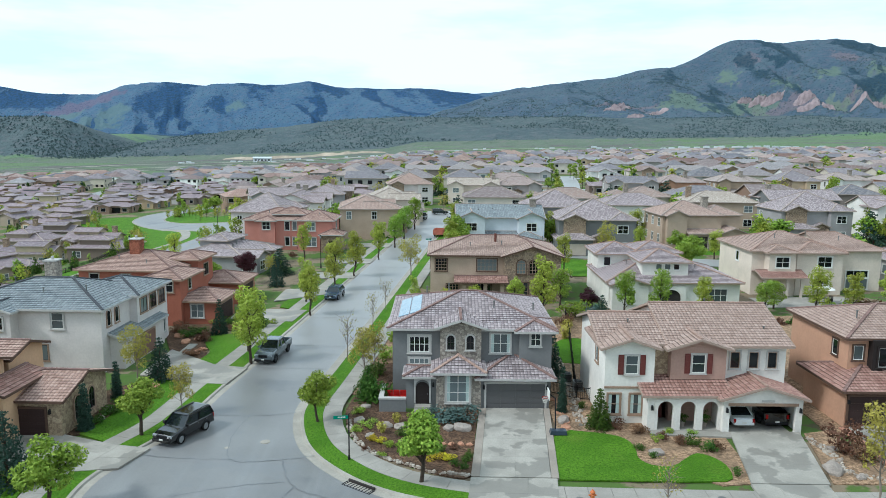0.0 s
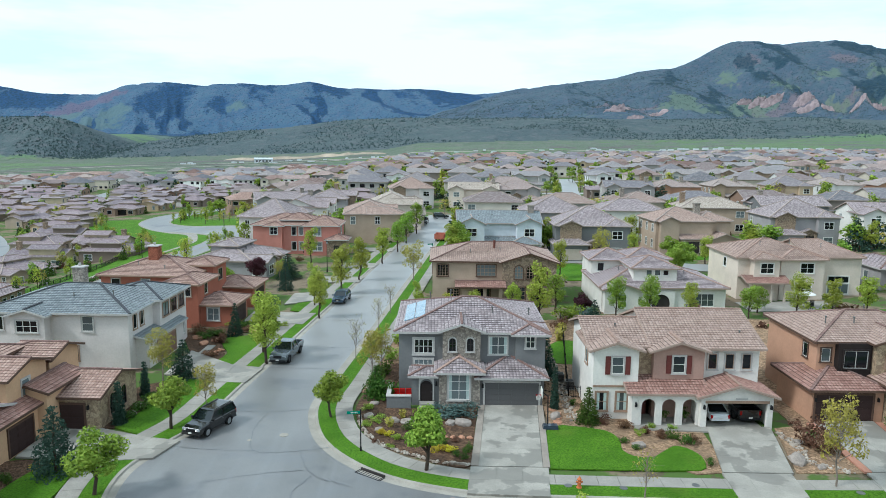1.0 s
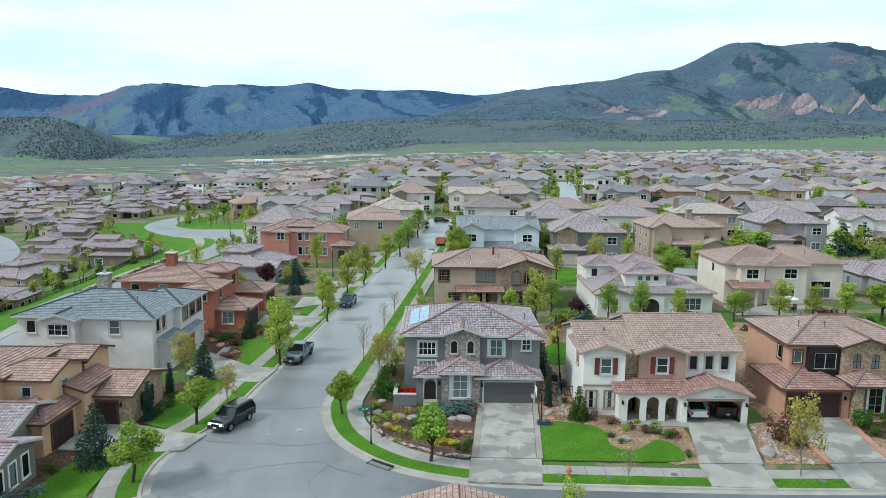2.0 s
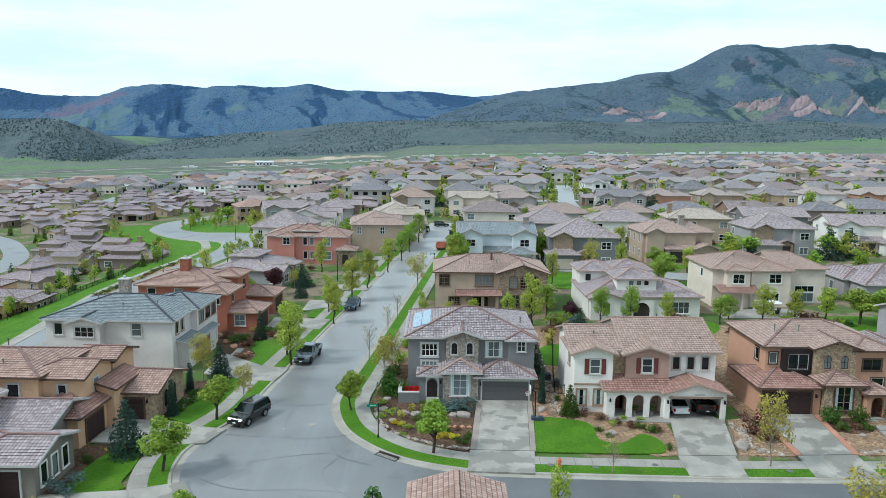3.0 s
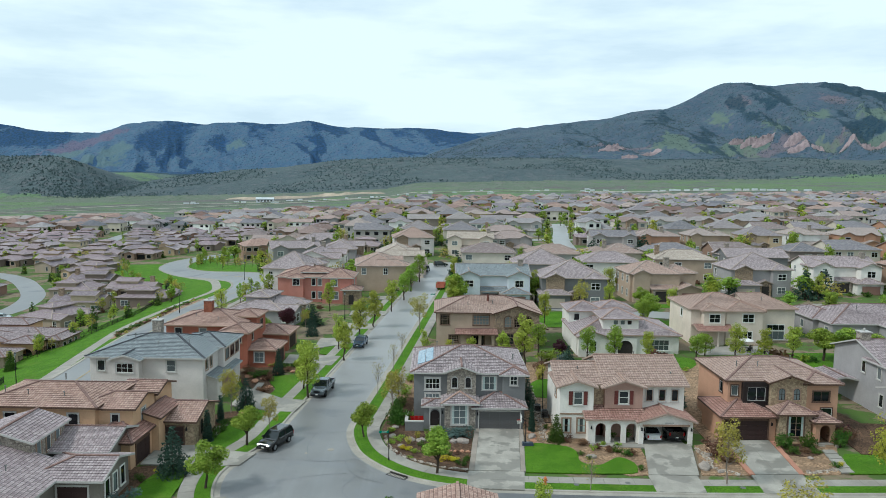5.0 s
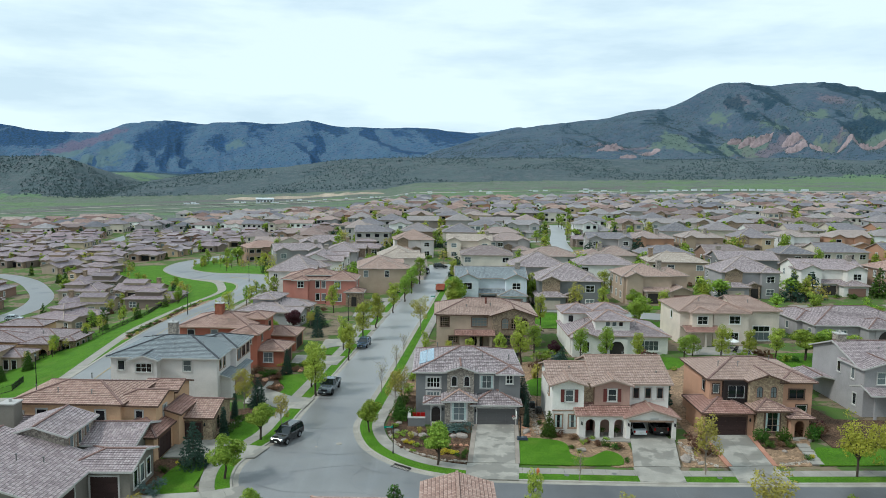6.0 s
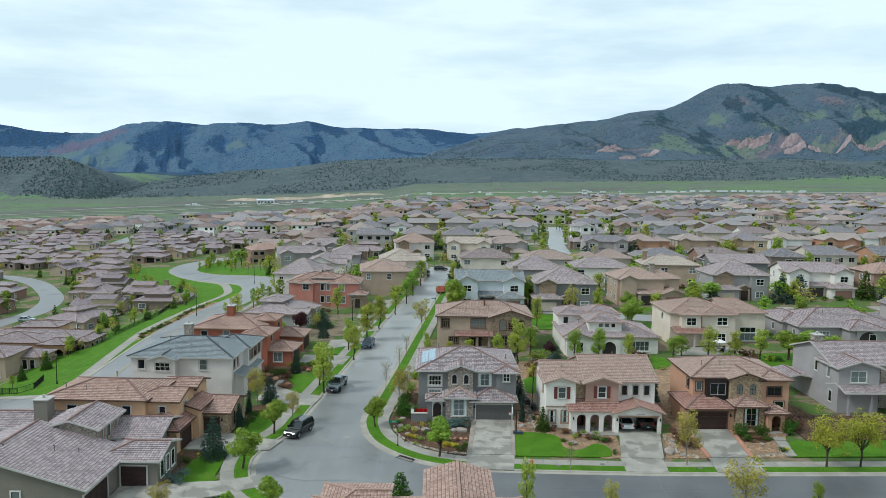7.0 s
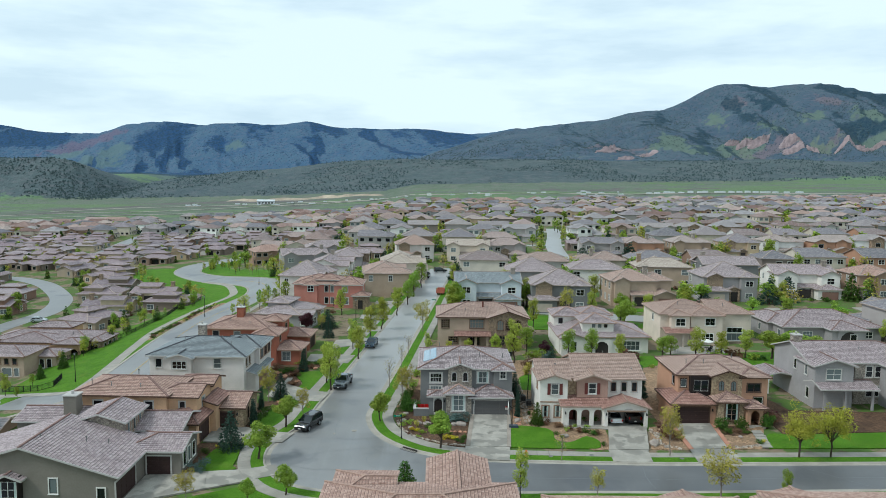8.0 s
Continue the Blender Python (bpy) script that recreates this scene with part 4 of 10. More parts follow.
def garage_door(house, x, y, z, w, h, face="S", material=None, frame_mat=None, cols=4):
    """A sectional door of four rows of raised panels in a frame."""
    bm = bmesh.new()
    for a in (-1, 1):
        box(bm, a * (w / 2 + 0.08) - 0.08, a * (w / 2 + 0.08) + 0.08, -0.1, 0.02, 0, h + 0.16)
    box(bm, -w / 2 - 0.02, w / 2 + 0.02, -0.1, 0.02, h, h + 0.16)
    door = part("garage_door", bm, frame_mat or T_TAN, house, "", pose(x, y, z, 0, 0, TURN_OF[face]))
    bm = bmesh.new()
    cw, rh = w / cols, h / 4
    box(bm, -cw / 2 + 0.006, cw / 2 - 0.006, -0.04, 0.0, 0.008, rh - 0.008)
    box(bm, -cw / 2 + 0.12, cw / 2 - 0.12, -0.055, -0.035, 0.11, rh - 0.11)
    me = mesh_of("panel", bm, material or D_BROWN)
    for r in range(4):
        for c in range(cols):
            part("panel", None, None, door, "", pose(-w / 2 + cw * (c + 0.5), 0, r * rh), me)
    return door


def door(house, x, y, z, w=1.0, h=2.1, face="S", material=None, arch=False):
    bm = bmesh.new()
    pts = outline(w, h, arch)
    f = bm.faces.new([bm.verts.new((px, -0.02, pz)) for px, pz in pts])
    r = bmesh.ops.extrude_face_region(bm, geom=[f])
    for v in r["geom"]:
        if isinstance(v, bmesh.types.BMVert):
            v.co.y -= 0.05
    for k in (0, 1):
        box(bm, -w * 0.36, w * 0.36, -0.09, -0.07, 0.2 + k * h * 0.42, 0.2 + k * h * 0.42 + h * 0.3)
    bmesh.ops.recalc_face_normals(bm, faces=bm.faces)
    d = part("door", bm, material or T_DARK, house, "", pose(x, y, z, 0, 0, TURN_OF[face]))
    bm = bmesh.new()
    tube(bm, (w * 0.4, -0.08, h * 0.46), (w * 0.4, -0.14, h * 0.46), 0.035, 0.04)
    part("handle", bm, METAL, d, "metal door handle")
    return d


def shell(bm, x0, x1, y0, y1, z0, h, t, axis, ends):
    """The walls of a block as one skin, with gables where its ends have them; t is the slope of its roof."""
    a0, a1, b0, b1 = (x0, x1, y0, y1) if axis == "x" else (y0, y1, x0, x1)
    P = (lambda a, b, z: (a, b, z)) if axis == "x" else (lambda a, b, z: (b, a, z))
    apex = h + (b1 - b0) / 2 * t
    plan = ((a0, b0), (a1, b0), (a1, b1), (a0, b1))
    lo = [bm.verts.new(P(a, b, z0)) for a, b in plan]
    hi = [bm.verts.new(P(a, b, h)) for a, b in plan]
    bm.faces.new(lo)
    bm.faces.new((lo[0], lo[1], hi[1], hi[0]))
    bm.faces.new((lo[2], lo[3], hi[3], hi[2]))
    for e, a, i, j in ((ends[0], a0, 3, 0), (ends[1], a1, 1, 2)):
        top = [bm.verts.new(P(a, (b0 + b1) / 2, apex))] if e == "g" else []
        bm.faces.new([lo[i], lo[j], hi[j]] + top + [hi[i]])
    bmesh.ops.recalc_face_normals(bm, faces=bm.faces)


def wing(house, x0, x1, y0, y1, eave, pitch=18, axis="x", ends="hh", wall=None, roof=None, cap=None, z0=-1.2, over=0.45, fascia=None, detail=True, wall_part=True):
    """A block of a house: its walls from z0 to the eave and its own roof. axis '-' leaves the top flat."""
    bm = bmesh.new()
    t = math.tan(radians(pitch))
    h = eave + over * t - 0.16 if axis != "-" else eave
    if axis == "-":
        box(bm, x0, x1, y0, y1, z0, h)
    else:
        shell(bm, x0, x1, y0, y1, z0, h, t, axis, ends)
    if wall_part:
        part("wall", bm, wall, house)
    else:
        bm.free()
    if axis == "-":
        return eave
    tiles, caps, fas, top = roof_geometry(x0, x1, y0, y1, eave, pitch, axis, ends, over, detail)
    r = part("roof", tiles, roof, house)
    part("ridge_cap", caps, cap or C_CAP_D, r)["kind"] = "stuff"
    part("fascia", fas, fascia or T_GREYT, r)["kind"] = "stuff"
    return top


def vents(house, spots):
    """Short flue pipes and box vents on a roof."""
    for x, y, z in spots:
        bm = bmesh.new()
        tube(bm, (0, 0, -0.3), (0, 0, 0.35), 0.06, 0.06)
        tube(bm, (0, 0, 0.3), (0, 0, 0.4), 0.1, 0.1)
        part("roof_vent", bm, METAL, house, "", pose(x, y, z))


def lantern(house, x, y, z, face="S"):
    bm = bmesh.new()
    box(bm, -0.09, 0.09, -0.22, -0.04, -0.16, 0.16, 0.02)
    box(bm, -0.05, 0.05, -0.06, 0.02, -0.05, 0.2)
    part("wall_lantern", bm, BLACK, house, "black wall lantern", pose(x, y, z, 0, 0, TURN_OF[face]))


def chimney(house, x, y, z, w, h, material, top=None):
    bm = bmesh.new()
    box(bm, -w / 2, w / 2, -w / 2, w / 2, -2.5, h)
    c = part("chimney", bm, material, house, "", pose(x, y, z))
    bm = bmesh.new()
    box(bm, -w / 2 - 0.1, w / 2 + 0.1, -w / 2 - 0.1, w / 2 + 0.1, h, h + 0.14)
    tube(bm, (0, 0, h + 0.1), (0, 0, h + 0.5), 0.16, 0.16, 10)
    part("chimney_cap", bm, top or T_GREYT, c)


def house_at(x, y, label, rz=0.0, group="houses of the neighbourhood", z=None):
    return thing("house", pose(x, y, gz(x, y) if z is None else z, 0, 0, rz), label, "house", group)


class House:
    """A house whose blocks and openings are given in plan metres round its own corner."""

    def __init__(self, ox, oy, label, rz=0.0, wall=None, roof=None, trim=None, cap=None, detail=True, group="houses of the neighbourhood", z=None):
        self.ob, self.ox, self.oy = house_at(ox, oy, label, rz, group, z), ox, oy
        self.w, self.r, self.t, self.c, self.d = wall, roof, trim or T_GREYT, cap, detail

    def wing(self, x0, x1, y0, y1, eave, pitch=18, axis="x", ends="hh", wall=None, roof=None, **kw):
        kw.setdefault("fascia", T_EAVE if self.t == T_WHITE else self.t)
        return wing(self.ob, x0 - self.ox, x1 - self.ox, y0 - self.oy, y1 - self.oy, eave, pitch, axis, ends, wall or self.w, roof or self.r, kw.pop("cap", self.c), detail=self.d, **kw)

    def win(self, x, y, z, w, h, face="S", cols=1, rows=1, **kw):
        kw.setdefault("trim", self.t)
        return window(self.ob, x - self.ox, y - self.oy, z, w, h, face, cols, rows, **kw)

    def garage(self, x, y, z, w, h, face="S", **kw):
        return garage_door(self.ob, x - self.ox, y - self.oy, z, w, h, face, **kw)

    def door(self, x, y, z, w=1.0, h=2.1, face="S", **kw):
        return door(self.ob, x - self.ox, y - self.oy, z, w, h, face, **kw)

    def lamp(self, x, y, z, face="S"):
        lantern(self.ob, x - self.ox, y - self.oy, z, face)

    def vents(self, *spots):
        vents(self.ob, [(x - self.ox, y - self.oy, z) for x, y, z in spots])

    def chimney(self, x, y, z, w, h, material):
        chimney(self.ob, x - self.ox, y - self.oy, z, w, h, material)

    def block(self, name, x0, x1, y0, y1, z0, z1, material, label=""):
        bm = bmesh.new()
        box(bm, x0 - self.ox, x1 - self.ox, y0 - self.oy, y1 - self.oy, z0, z1)
        return part(name, bm, material, self.ob, label)

    def arch(self, x, y, z, w, h, depth, material, side=0.3, head=0.35, name="arch", face="S"):
        """A wall panel pierced by a round-headed opening."""
        bm = bmesh.new()
        inner = outline(w, h, True, 12)
        W, T = w / 2 + side, h + head
        outer = [(-W, 0), (W, 0)] + [(W if i <= 4 else -W if i >= 8 else W - (i - 4) / 4 * 2 * W, min(T, h - w / 2 + (T - h + w / 2) * min(1, i / 4, (12 - i) / 4))) for i in range(13)]
        for k in range(1, len(inner)):
            l = (k + 1) % len(inner)
            v = [bm.verts.new((p[0], 0, p[1])) for p in (outer[k], outer[l], inner[l], inner[k])]
            u = [bm.verts.new((q.co.x, depth, q.co.z)) for q in v]
            bm.faces.new(v)
            bm.faces.new(u[::-1])
            bm.faces.new((v[3], v[2], u[2], u[3]))
            bm.faces.new((v[1], v[0], u[0], u[1]))
        bmesh.ops.remove_doubles(bm, verts=bm.verts, dist=0.001)
        part(name, bm, material, self.ob, "", pose(x - self.ox, y - self.oy, z, 0, 0, TURN_OF[face]))


def grey_house():
    h = House(3.4, 61, "grey stucco two-storey house with stone bay and purple-grey tile roof", 0, W_GREY, R_GREY, T_GREYT)
    h.wing(-3.3, 10.35, 63.0, 75, 6.3, 17, "x", "hh")
    h.wing(0.8, 4.3, 62.2, 68, 6.55, 19, "y", "gg", STONE_GREY)
    h.wing(7.6, 10.35, 62.4, 66, 6.25, 17, "y", "hh")
    h.wing(0.5, 4.2, 60.0, 64.2, 3.35, 20, "y", "hh", STONE_GREY, cap=C_CAP_L)
    h.wing(4.2, 9.9, 60.2, 66.5, 2.85, 17, "x", "hh", over=0.5)
    h.wing(-2.0, 0.6, 60.4, 63, 2.85, 15, "x", "hg", over=0.3)
    h.garage(7.1, 60.2, 0, 4.88, 2.3, material=D_GREY, frame_mat=T_GREYT)
    h.block("house_number_plaque", 6.6, 7.7, 60.16, 60.2, 2.52, 2.64, T_DARK, "dark plaque of short bars")
    for x in (1.7, 3.35):
        h.win(x, 62.2, 4.6, 0.62, 1.25, arch=True, cols=2, rows=2, sash=T_DARK)
    h.block("gable_vent", 2.4, 2.7, 62.15, 62.2, 6.9, 7.25, T_DARK)
    h.win(-1.0, 63, 4.15, 1.7, 1.35, cols=4, rows=2, tw=0.2)
    h.win(6.0, 63, 4.1, 1.7, 1.7, cols=2, rows=2, curtain=True, sash=T_WHITE)
    h.win(8.95, 62.4, 4.9, 0.85, 1.2, cols=2, rows=2)
    h.win(2.3, 60.0, 0.75, 1.9, 2.5, cols=2, rows=3, curtain=True, tw=0.16)
    h.win(-1.0, 63, 2.6, 1.7, 0.95, cols=4, rows=2, tw=0.16)
    h.win(-3.1, 66, 4.3, 1.1, 1.4, "W")
    h.arch(-0.65, 60.36, 0.55, 1.15, 2.0, -0.12, T_GREYT, 0.12, 0.14, "entry_arch")
    h.door(-0.65, 60.38, 0.45, 1.1, 1.9, arch=True, material=T_DARK)
    h.lamp(0.25, 60.4, 2.1)
    h.lamp(4.45, 60.2, 2.0)
    h.lamp(9.7, 60.2, 2.0)
    h.vents((9.2, 66.5, 7.35), (5.6, 66, 7.6), (8.2, 62.6, 3.7), (1.6, 70, 8.4), (-0.5, 71, 7.9))
    # patio wall beside the entry
    for name, a in (("patio_wall", (-4.2, -2.0, 59.4, 59.7, -0.3, 1.15)), ("patio_wall", (-4.2, -3.9, 59.7, 63, -0.3, 1.15))):
        h.block(name, *a, W_GREY)
    h.block("wall_coping", -4.25, -1.98, 59.35, 59.75, 1.15, 1.27, T_GREYT, "pale coping")
    h.block("wall_coping", -4.25, -3.85, 59.75, 63, 1.15, 1.27, T_GREYT, "pale coping")
    for k in range(3):
        h.block("step", -1.3, 0.1, 58.8 + 0.35 * k, 60.3, -0.2, 0.15 + 0.15 * k, CONCRETE)
    # solar panels lying on the western hip
    tilt = math.degrees(math.atan(math.tan(radians(17))))
    # the pale cell colour paints in a sky reflection; the coat adds gloss
    blue = mottled("sky_toned_solar_cell", srgb(120, 146, 164), 0.12, 1, 4, 0.16, 0.0)
    blue.node_tree.nodes["Principled BSDF"].inputs["Coat Weight"].default_value = 1.0
    for i in range(2):
        for j in range(4):
            arr = bmesh.new()
            box(arr, -0.5, 0.5, -0.82, 0.82, 0, 0.05)
            for k in range(1, 6):
                box(arr, -0.5, 0.5, -0.82 + k * 0.273, -0.815 + k * 0.273, 0.05, 0.056)
            px = -2.45 + 1.03 * i
            py = 66.2 + 1.68 * j
            part("solar_panel", arr, blue, h.ob, "pale blue solar panel, sky reflection in its colour, thin frame", pose(px - h.ox, py - h.oy, 6.3 + (px + 3.55) * math.tan(radians(17)) + 0.10, 0, -tilt, 0))
    return h


def white_house():
    h = House(21.5, 58, "white stucco two-storey house with arched porch and pink tile roof", 0, W_WHITE, R_PINK, T_WHITE, C_CAP_L)
    h.wing(19.4, 28.6, 58.6, 70, 6.25, 19, "x", "gg")
    h.wing(13.9, 21.0, 58.8, 67.5, 6.3, 17, "x", "gg")
    h.wing(13.8, 17.7, 57.4, 63, 6.3, 18, "y", "gg")
    h.wing(19.1, 23.5, 57.8, 64, 6.15, 18, "y", "gg", W_MAUVE)
    h.block("stone_panel", 17.7, 19.1, 58.5, 58.9, 0, 6.2, STONE_GOLD)
    # garage block with an open door: walls round a room
    tan18 = math.tan(radians(17))
    gx0, gx1, gy0, gy1, ge = 22.6, 28.7, 55.5, 61.5, 2.9
    h.wing(gx0, gx1, gy0, gy1, ge, 17, "y", "gg", roof=R_RED, wall_part=False, over=0.4)
    H = ge + 0.4 * tan18 - 0.16
    bm = bmesh.new()
    ox, oy = h.ox, h.oy
    box(bm, gx0 - ox, 23.1 - ox, gy0 - oy, gy0 + 0.3 - oy, -1, H)
    box(bm, 28.2 - ox, gx1 - ox, gy0 - oy, gy0 + 0.3 - oy, -1, H)
    box(bm, 23.1 - ox, 28.2 - ox, gy0 - oy, gy0 + 0.3 - oy, 2.3, H)
    for a, b in ((gx0, gx0 + 0.2), (gx1 - 0.2, gx1)):
        box(bm, a - ox, b - ox, gy0 + 0.3 - oy, gy1 - oy, -1, H)
    mid, hw = (gx0 + gx1) / 2 - ox, (gx1 - gx0) / 2
    v = [bm.verts.new((mid + s * hw, yy - oy, H)) for yy in (gy0, gy0 + 0.3) for s in (-1, 1)]
    t = [bm.verts.new((mid, yy - oy, H + hw * tan18)) for yy in (gy0, gy0 + 0.3)]
    for f in ((v[0], v[1], t[0]), (v[3], v[2], t[1]), (v[0], t[0], t[1], v[2]), (v[1], v[3], t[1], t[0])):
        bm.faces.new(f)
    part("wall", bm, W_WHITE, h.ob)
    h.block("garage_floor", gx0 + 0.2, gx1 - 0.2, gy0 + 0.05, gy1, -0.5, 0.06, DRIVE)
    # garage lining carries its dimness in the colour
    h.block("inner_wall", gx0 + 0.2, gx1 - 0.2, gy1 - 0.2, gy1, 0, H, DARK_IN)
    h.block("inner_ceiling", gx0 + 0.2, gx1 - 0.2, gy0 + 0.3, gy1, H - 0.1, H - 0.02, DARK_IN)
    h.block("lintel_trim", 22.95, 28.35, gy0 - 0.06, gy0, 2.28, 2.5, T_TAN)
    h.block("house_number_plaque", 25.5, 26.5, gy0 - 0.04, gy0, 2.6, 2.75, T_GREYT, "pale plaque of short bars")
    # porch with three arches and a tiled lean-to roof
    for x in (18.3, 20.05, 21.8):
        h.arch(x, 55.9, 0.15, 1.2, 2.3, 0.35, W_WHITE, 0.274, 0.45)
    h.block("wall", 16.9, 17.42, 55.93, 57.39, -0.5, 2.86, W_WHITE)
    h.block("porch_floor", 17.0, 22.7, 55.8, 58.8, -0.4, 0.15, CONCRETE)
    h.wing(16.8, 23.2, 56.1, 62.2, 2.95, 17, "x", "gg", roof=R_RED, wall_part=False, over=0.35)
    h.block("porch_back_wall", 17.7, 23.0, 58.5, 58.75, 0, 3.0, STONE_GOLD)
    h.door(18.3, 58.5, 0.15, 1.0, 2.1, arch=True, material=T_SHUT)
    h.win(20.1, 58.5, 0.9, 1.2, 1.2, trim=T_TAN)
    h.win(22.0, 58.5, 0.9, 1.2, 1.2, trim=T_TAN)
    h.win(15.9, 57.4, 4.15, 1.0, 1.5, cols=1, rows=2, trim=T_GREYT, shutters=T_SHUT, sash=T_WHITE)
    h.win(21.3, 57.8, 4.15, 1.05, 1.5, cols=1, rows=2, trim=T_GREYT, shutters=T_SHUT, sash=T_WHITE)
    for x in (24.5, 26.0, 27.5):
        h.win(x, 58.6, 4.3, 0.75, 1.35, trim=T_GREYT, sash=T_TAN)
    for x in (14.6, 16.35):
        h.win(x, 57.4, 0.85, 0.95, 1.65, trim=T_TAN, sash=T_TAN, rows=2, curtain=True)
    h.block("belly_trim", 13.8, 17.7, 57.34, 57.4, 2.95, 3.12, T_TAN)
    h.win(13.8, 60.2, 4.3, 0.9, 1.3, "W", trim=T_TAN)
    h.lamp(22.85, 55.5, 1.95)
    h.lamp(28.5, 55.5, 1.95)
    h.lamp(17.2, 55.9, 1.95)
    h.vents((24.5, 66, 8.0), (22, 64, 7.6), (27.5, 60.5, 6.9), (16.5, 61.5, 7.2))
    return h


def orange_house():
    h = House(39, 60, "orange-tan stucco house with stone bay and pink tile roof", 0, W_ORANGE, R_PINK, T_BROWN, C_CAP_D, z=0.45)
    h.wing(34.0, 46.6, 59.3, 68.8, 6.3, 18, "x", "hh")
    h.wing(38.6, 42.8, 58.1, 65, 6.4, 19, "y", "gg", STONE_GOLD)
    h.wing(42.8, 46.7, 58.5, 63, 6.2, 18, "y", "hh")
    h.wing(32.5, 38.6, 56.5, 63, 2.85, 18, "x", "hh", roof=R_RED, over=0.5)
    h.wing(38.7, 42.4, 55.9, 60, 3.35, 20, "y", "hh", STONE_GOLD, roof=R_ROSE)
    h.wing(42.5, 45.0, 55.2, 58.6, 2.65, 16, "y", "hh", roof=R_ROSE, wall_part=False, over=0.35)
    h.arch(43.7, 55.3, 0.2, 1.2, 2.0, 0.3, W_ORANGE, 0.5, 0.4)
    h.block("wall", 42.6, 42.9, 55.6, 58.6, -0.5, 2.5, W_ORANGE)
    h.block("wall", 44.6, 44.9, 55.6, 58.6, -0.5, 2.5, W_ORANGE)
    h.door(43.7, 58.2, 0.3, 1.05, 2.1, material=T_DARK)
    for k in range(4):
        h.block("step", 42.8, 44.6, 53.8 + 0.4 * k, 55.6, -0.5, -0.2 + 0.1 * k, CONCRETE)
    h.garage(35.2, 56.5, -0.05, 4.88, 2.35, material=D_BROWN, frame_mat=T_BROWN)
    h.block("dark_bay", 35.6, 38.5, 58.6, 59.4, 2.8, 6.2, T_DARK, "dark brown board siding")
    h.win(37.1, 58.6, 4.0, 2.1, 1.6, cols=2, rows=1, trim=T_DARK, sash=T_GREYT)
    h.win(34.8, 59.3, 4.4, 0.8, 1.2, trim=T_BROWN)
    for x in (39.85, 41.6):
        h.win(x, 58.1, 4.25, 0.75, 1.4, arch=True, cols=2, rows=2, trim=T_TAN, sash=T_DARK)
    h.block("gable_vent", 40.55, 40.85, 58.05, 58.1, 6.8, 7.15, T_DARK)
    h.win(44.7, 58.5, 4.0, 1.9, 1.2, cols=2, trim=T_BROWN, sash=T_BROWN)
    h.win(45.4, 58.5, 2.3, 1.3, 0.9, trim=T_BROWN)
    h.win(40.6, 55.9, 0.65, 1.8, 2.4, cols=2, rows=3, trim=T_BROWN, sash=T_TAN, curtain=True)
    h.win(34.0, 61.2, 4.3, 0.8, 1.3, "W", trim=T_BROWN)
    h.vents((36, 62, 7.5), (41.5, 65.5, 7.8), (38.5, 61.8, 7.5), (44, 65, 7.5))
    h.lamp(32.7, 56.5, 1.9)
    h.lamp(38.1, 56.5, 1.9)
    return h


def east_house():
    h = House(58, 60, "grey stucco two-storey house with stone middle and mauve tile roof", 0, W_MID, R_PURPLE, T_GREYT)
    h.ob.matrix_basis = pose(63.4, 64.4, gz(63.4, 64.4) + 0.1)
    h.wing(50.6, 70, 60.5, 72, 6.4, 18, "x", "gh")
    h.wing(50.5, 56.3, 58.6, 64, 6.3, 17, "y", "gg")
    h.block("stone_panel", 57.4, 61.3, 60.2, 60.6, 0, 6.3, STONE_GREY)
    h.wing(61.3, 68, 56.5, 64, 6.4, 17, "y", "gg")
    h.wing(50.8, 59.0, 57.0, 61.5, 3.2, 17, "x", "gg", wall_part=False, over=0.3)
    h.wing(62, 69, 54.5, 58, 3.0, 17, "x", "hh", over=0.4)
    for x in (51.4, 54.5, 58.6):
        h.block("post", x - 0.15, x + 0.15, 57.1, 57.4, -0.5, 3.2, W_MID)
    h.win(53.3, 58.6, 4.2, 2.2, 1.6, cols=2, rows=2, sash=T_WHITE)
    h.win(56.9, 60.5, 4.6, 0.7, 1.2, rows=2)
    h.win(59.6, 60.2, 4.2, 1.0, 1.7, rows=2)
    h.win(61.0, 60.2, 4.2, 1.0, 1.7, rows=2)
    h.win(63.5, 56.5, 4.3, 1.8, 1.5, cols=2)
    h.win(60.3, 60.2, 1.2, 2.0, 1.6, cols=2)
    h.win(50.5, 61.2, 4.3, 0.8, 1.5, "W")
    h.win(50.6, 64.8, 4.3, 0.8, 1.5, "W")
    h.win(50.5, 60.5, 0.9, 0.8, 1.6, "W")
    h.chimney(51.3, 66.5, 6.5, 1.3, 2.8, STONE_GREY)
    h.wing(47.0, 50.6, 66, 71, 2.9, 12, "y", "gg", wall_part=False, over=0.3)
    for x, y in ((47.1, 66.2), (47.1, 70.8)):
        h.block("post", x - 0.12, x + 0.12, y - 0.12, y + 0.12, -0.5, 2.9, T_WHITE)
    h.vents((60, 64, 7.6), (55.5, 64, 7.6))
    return h


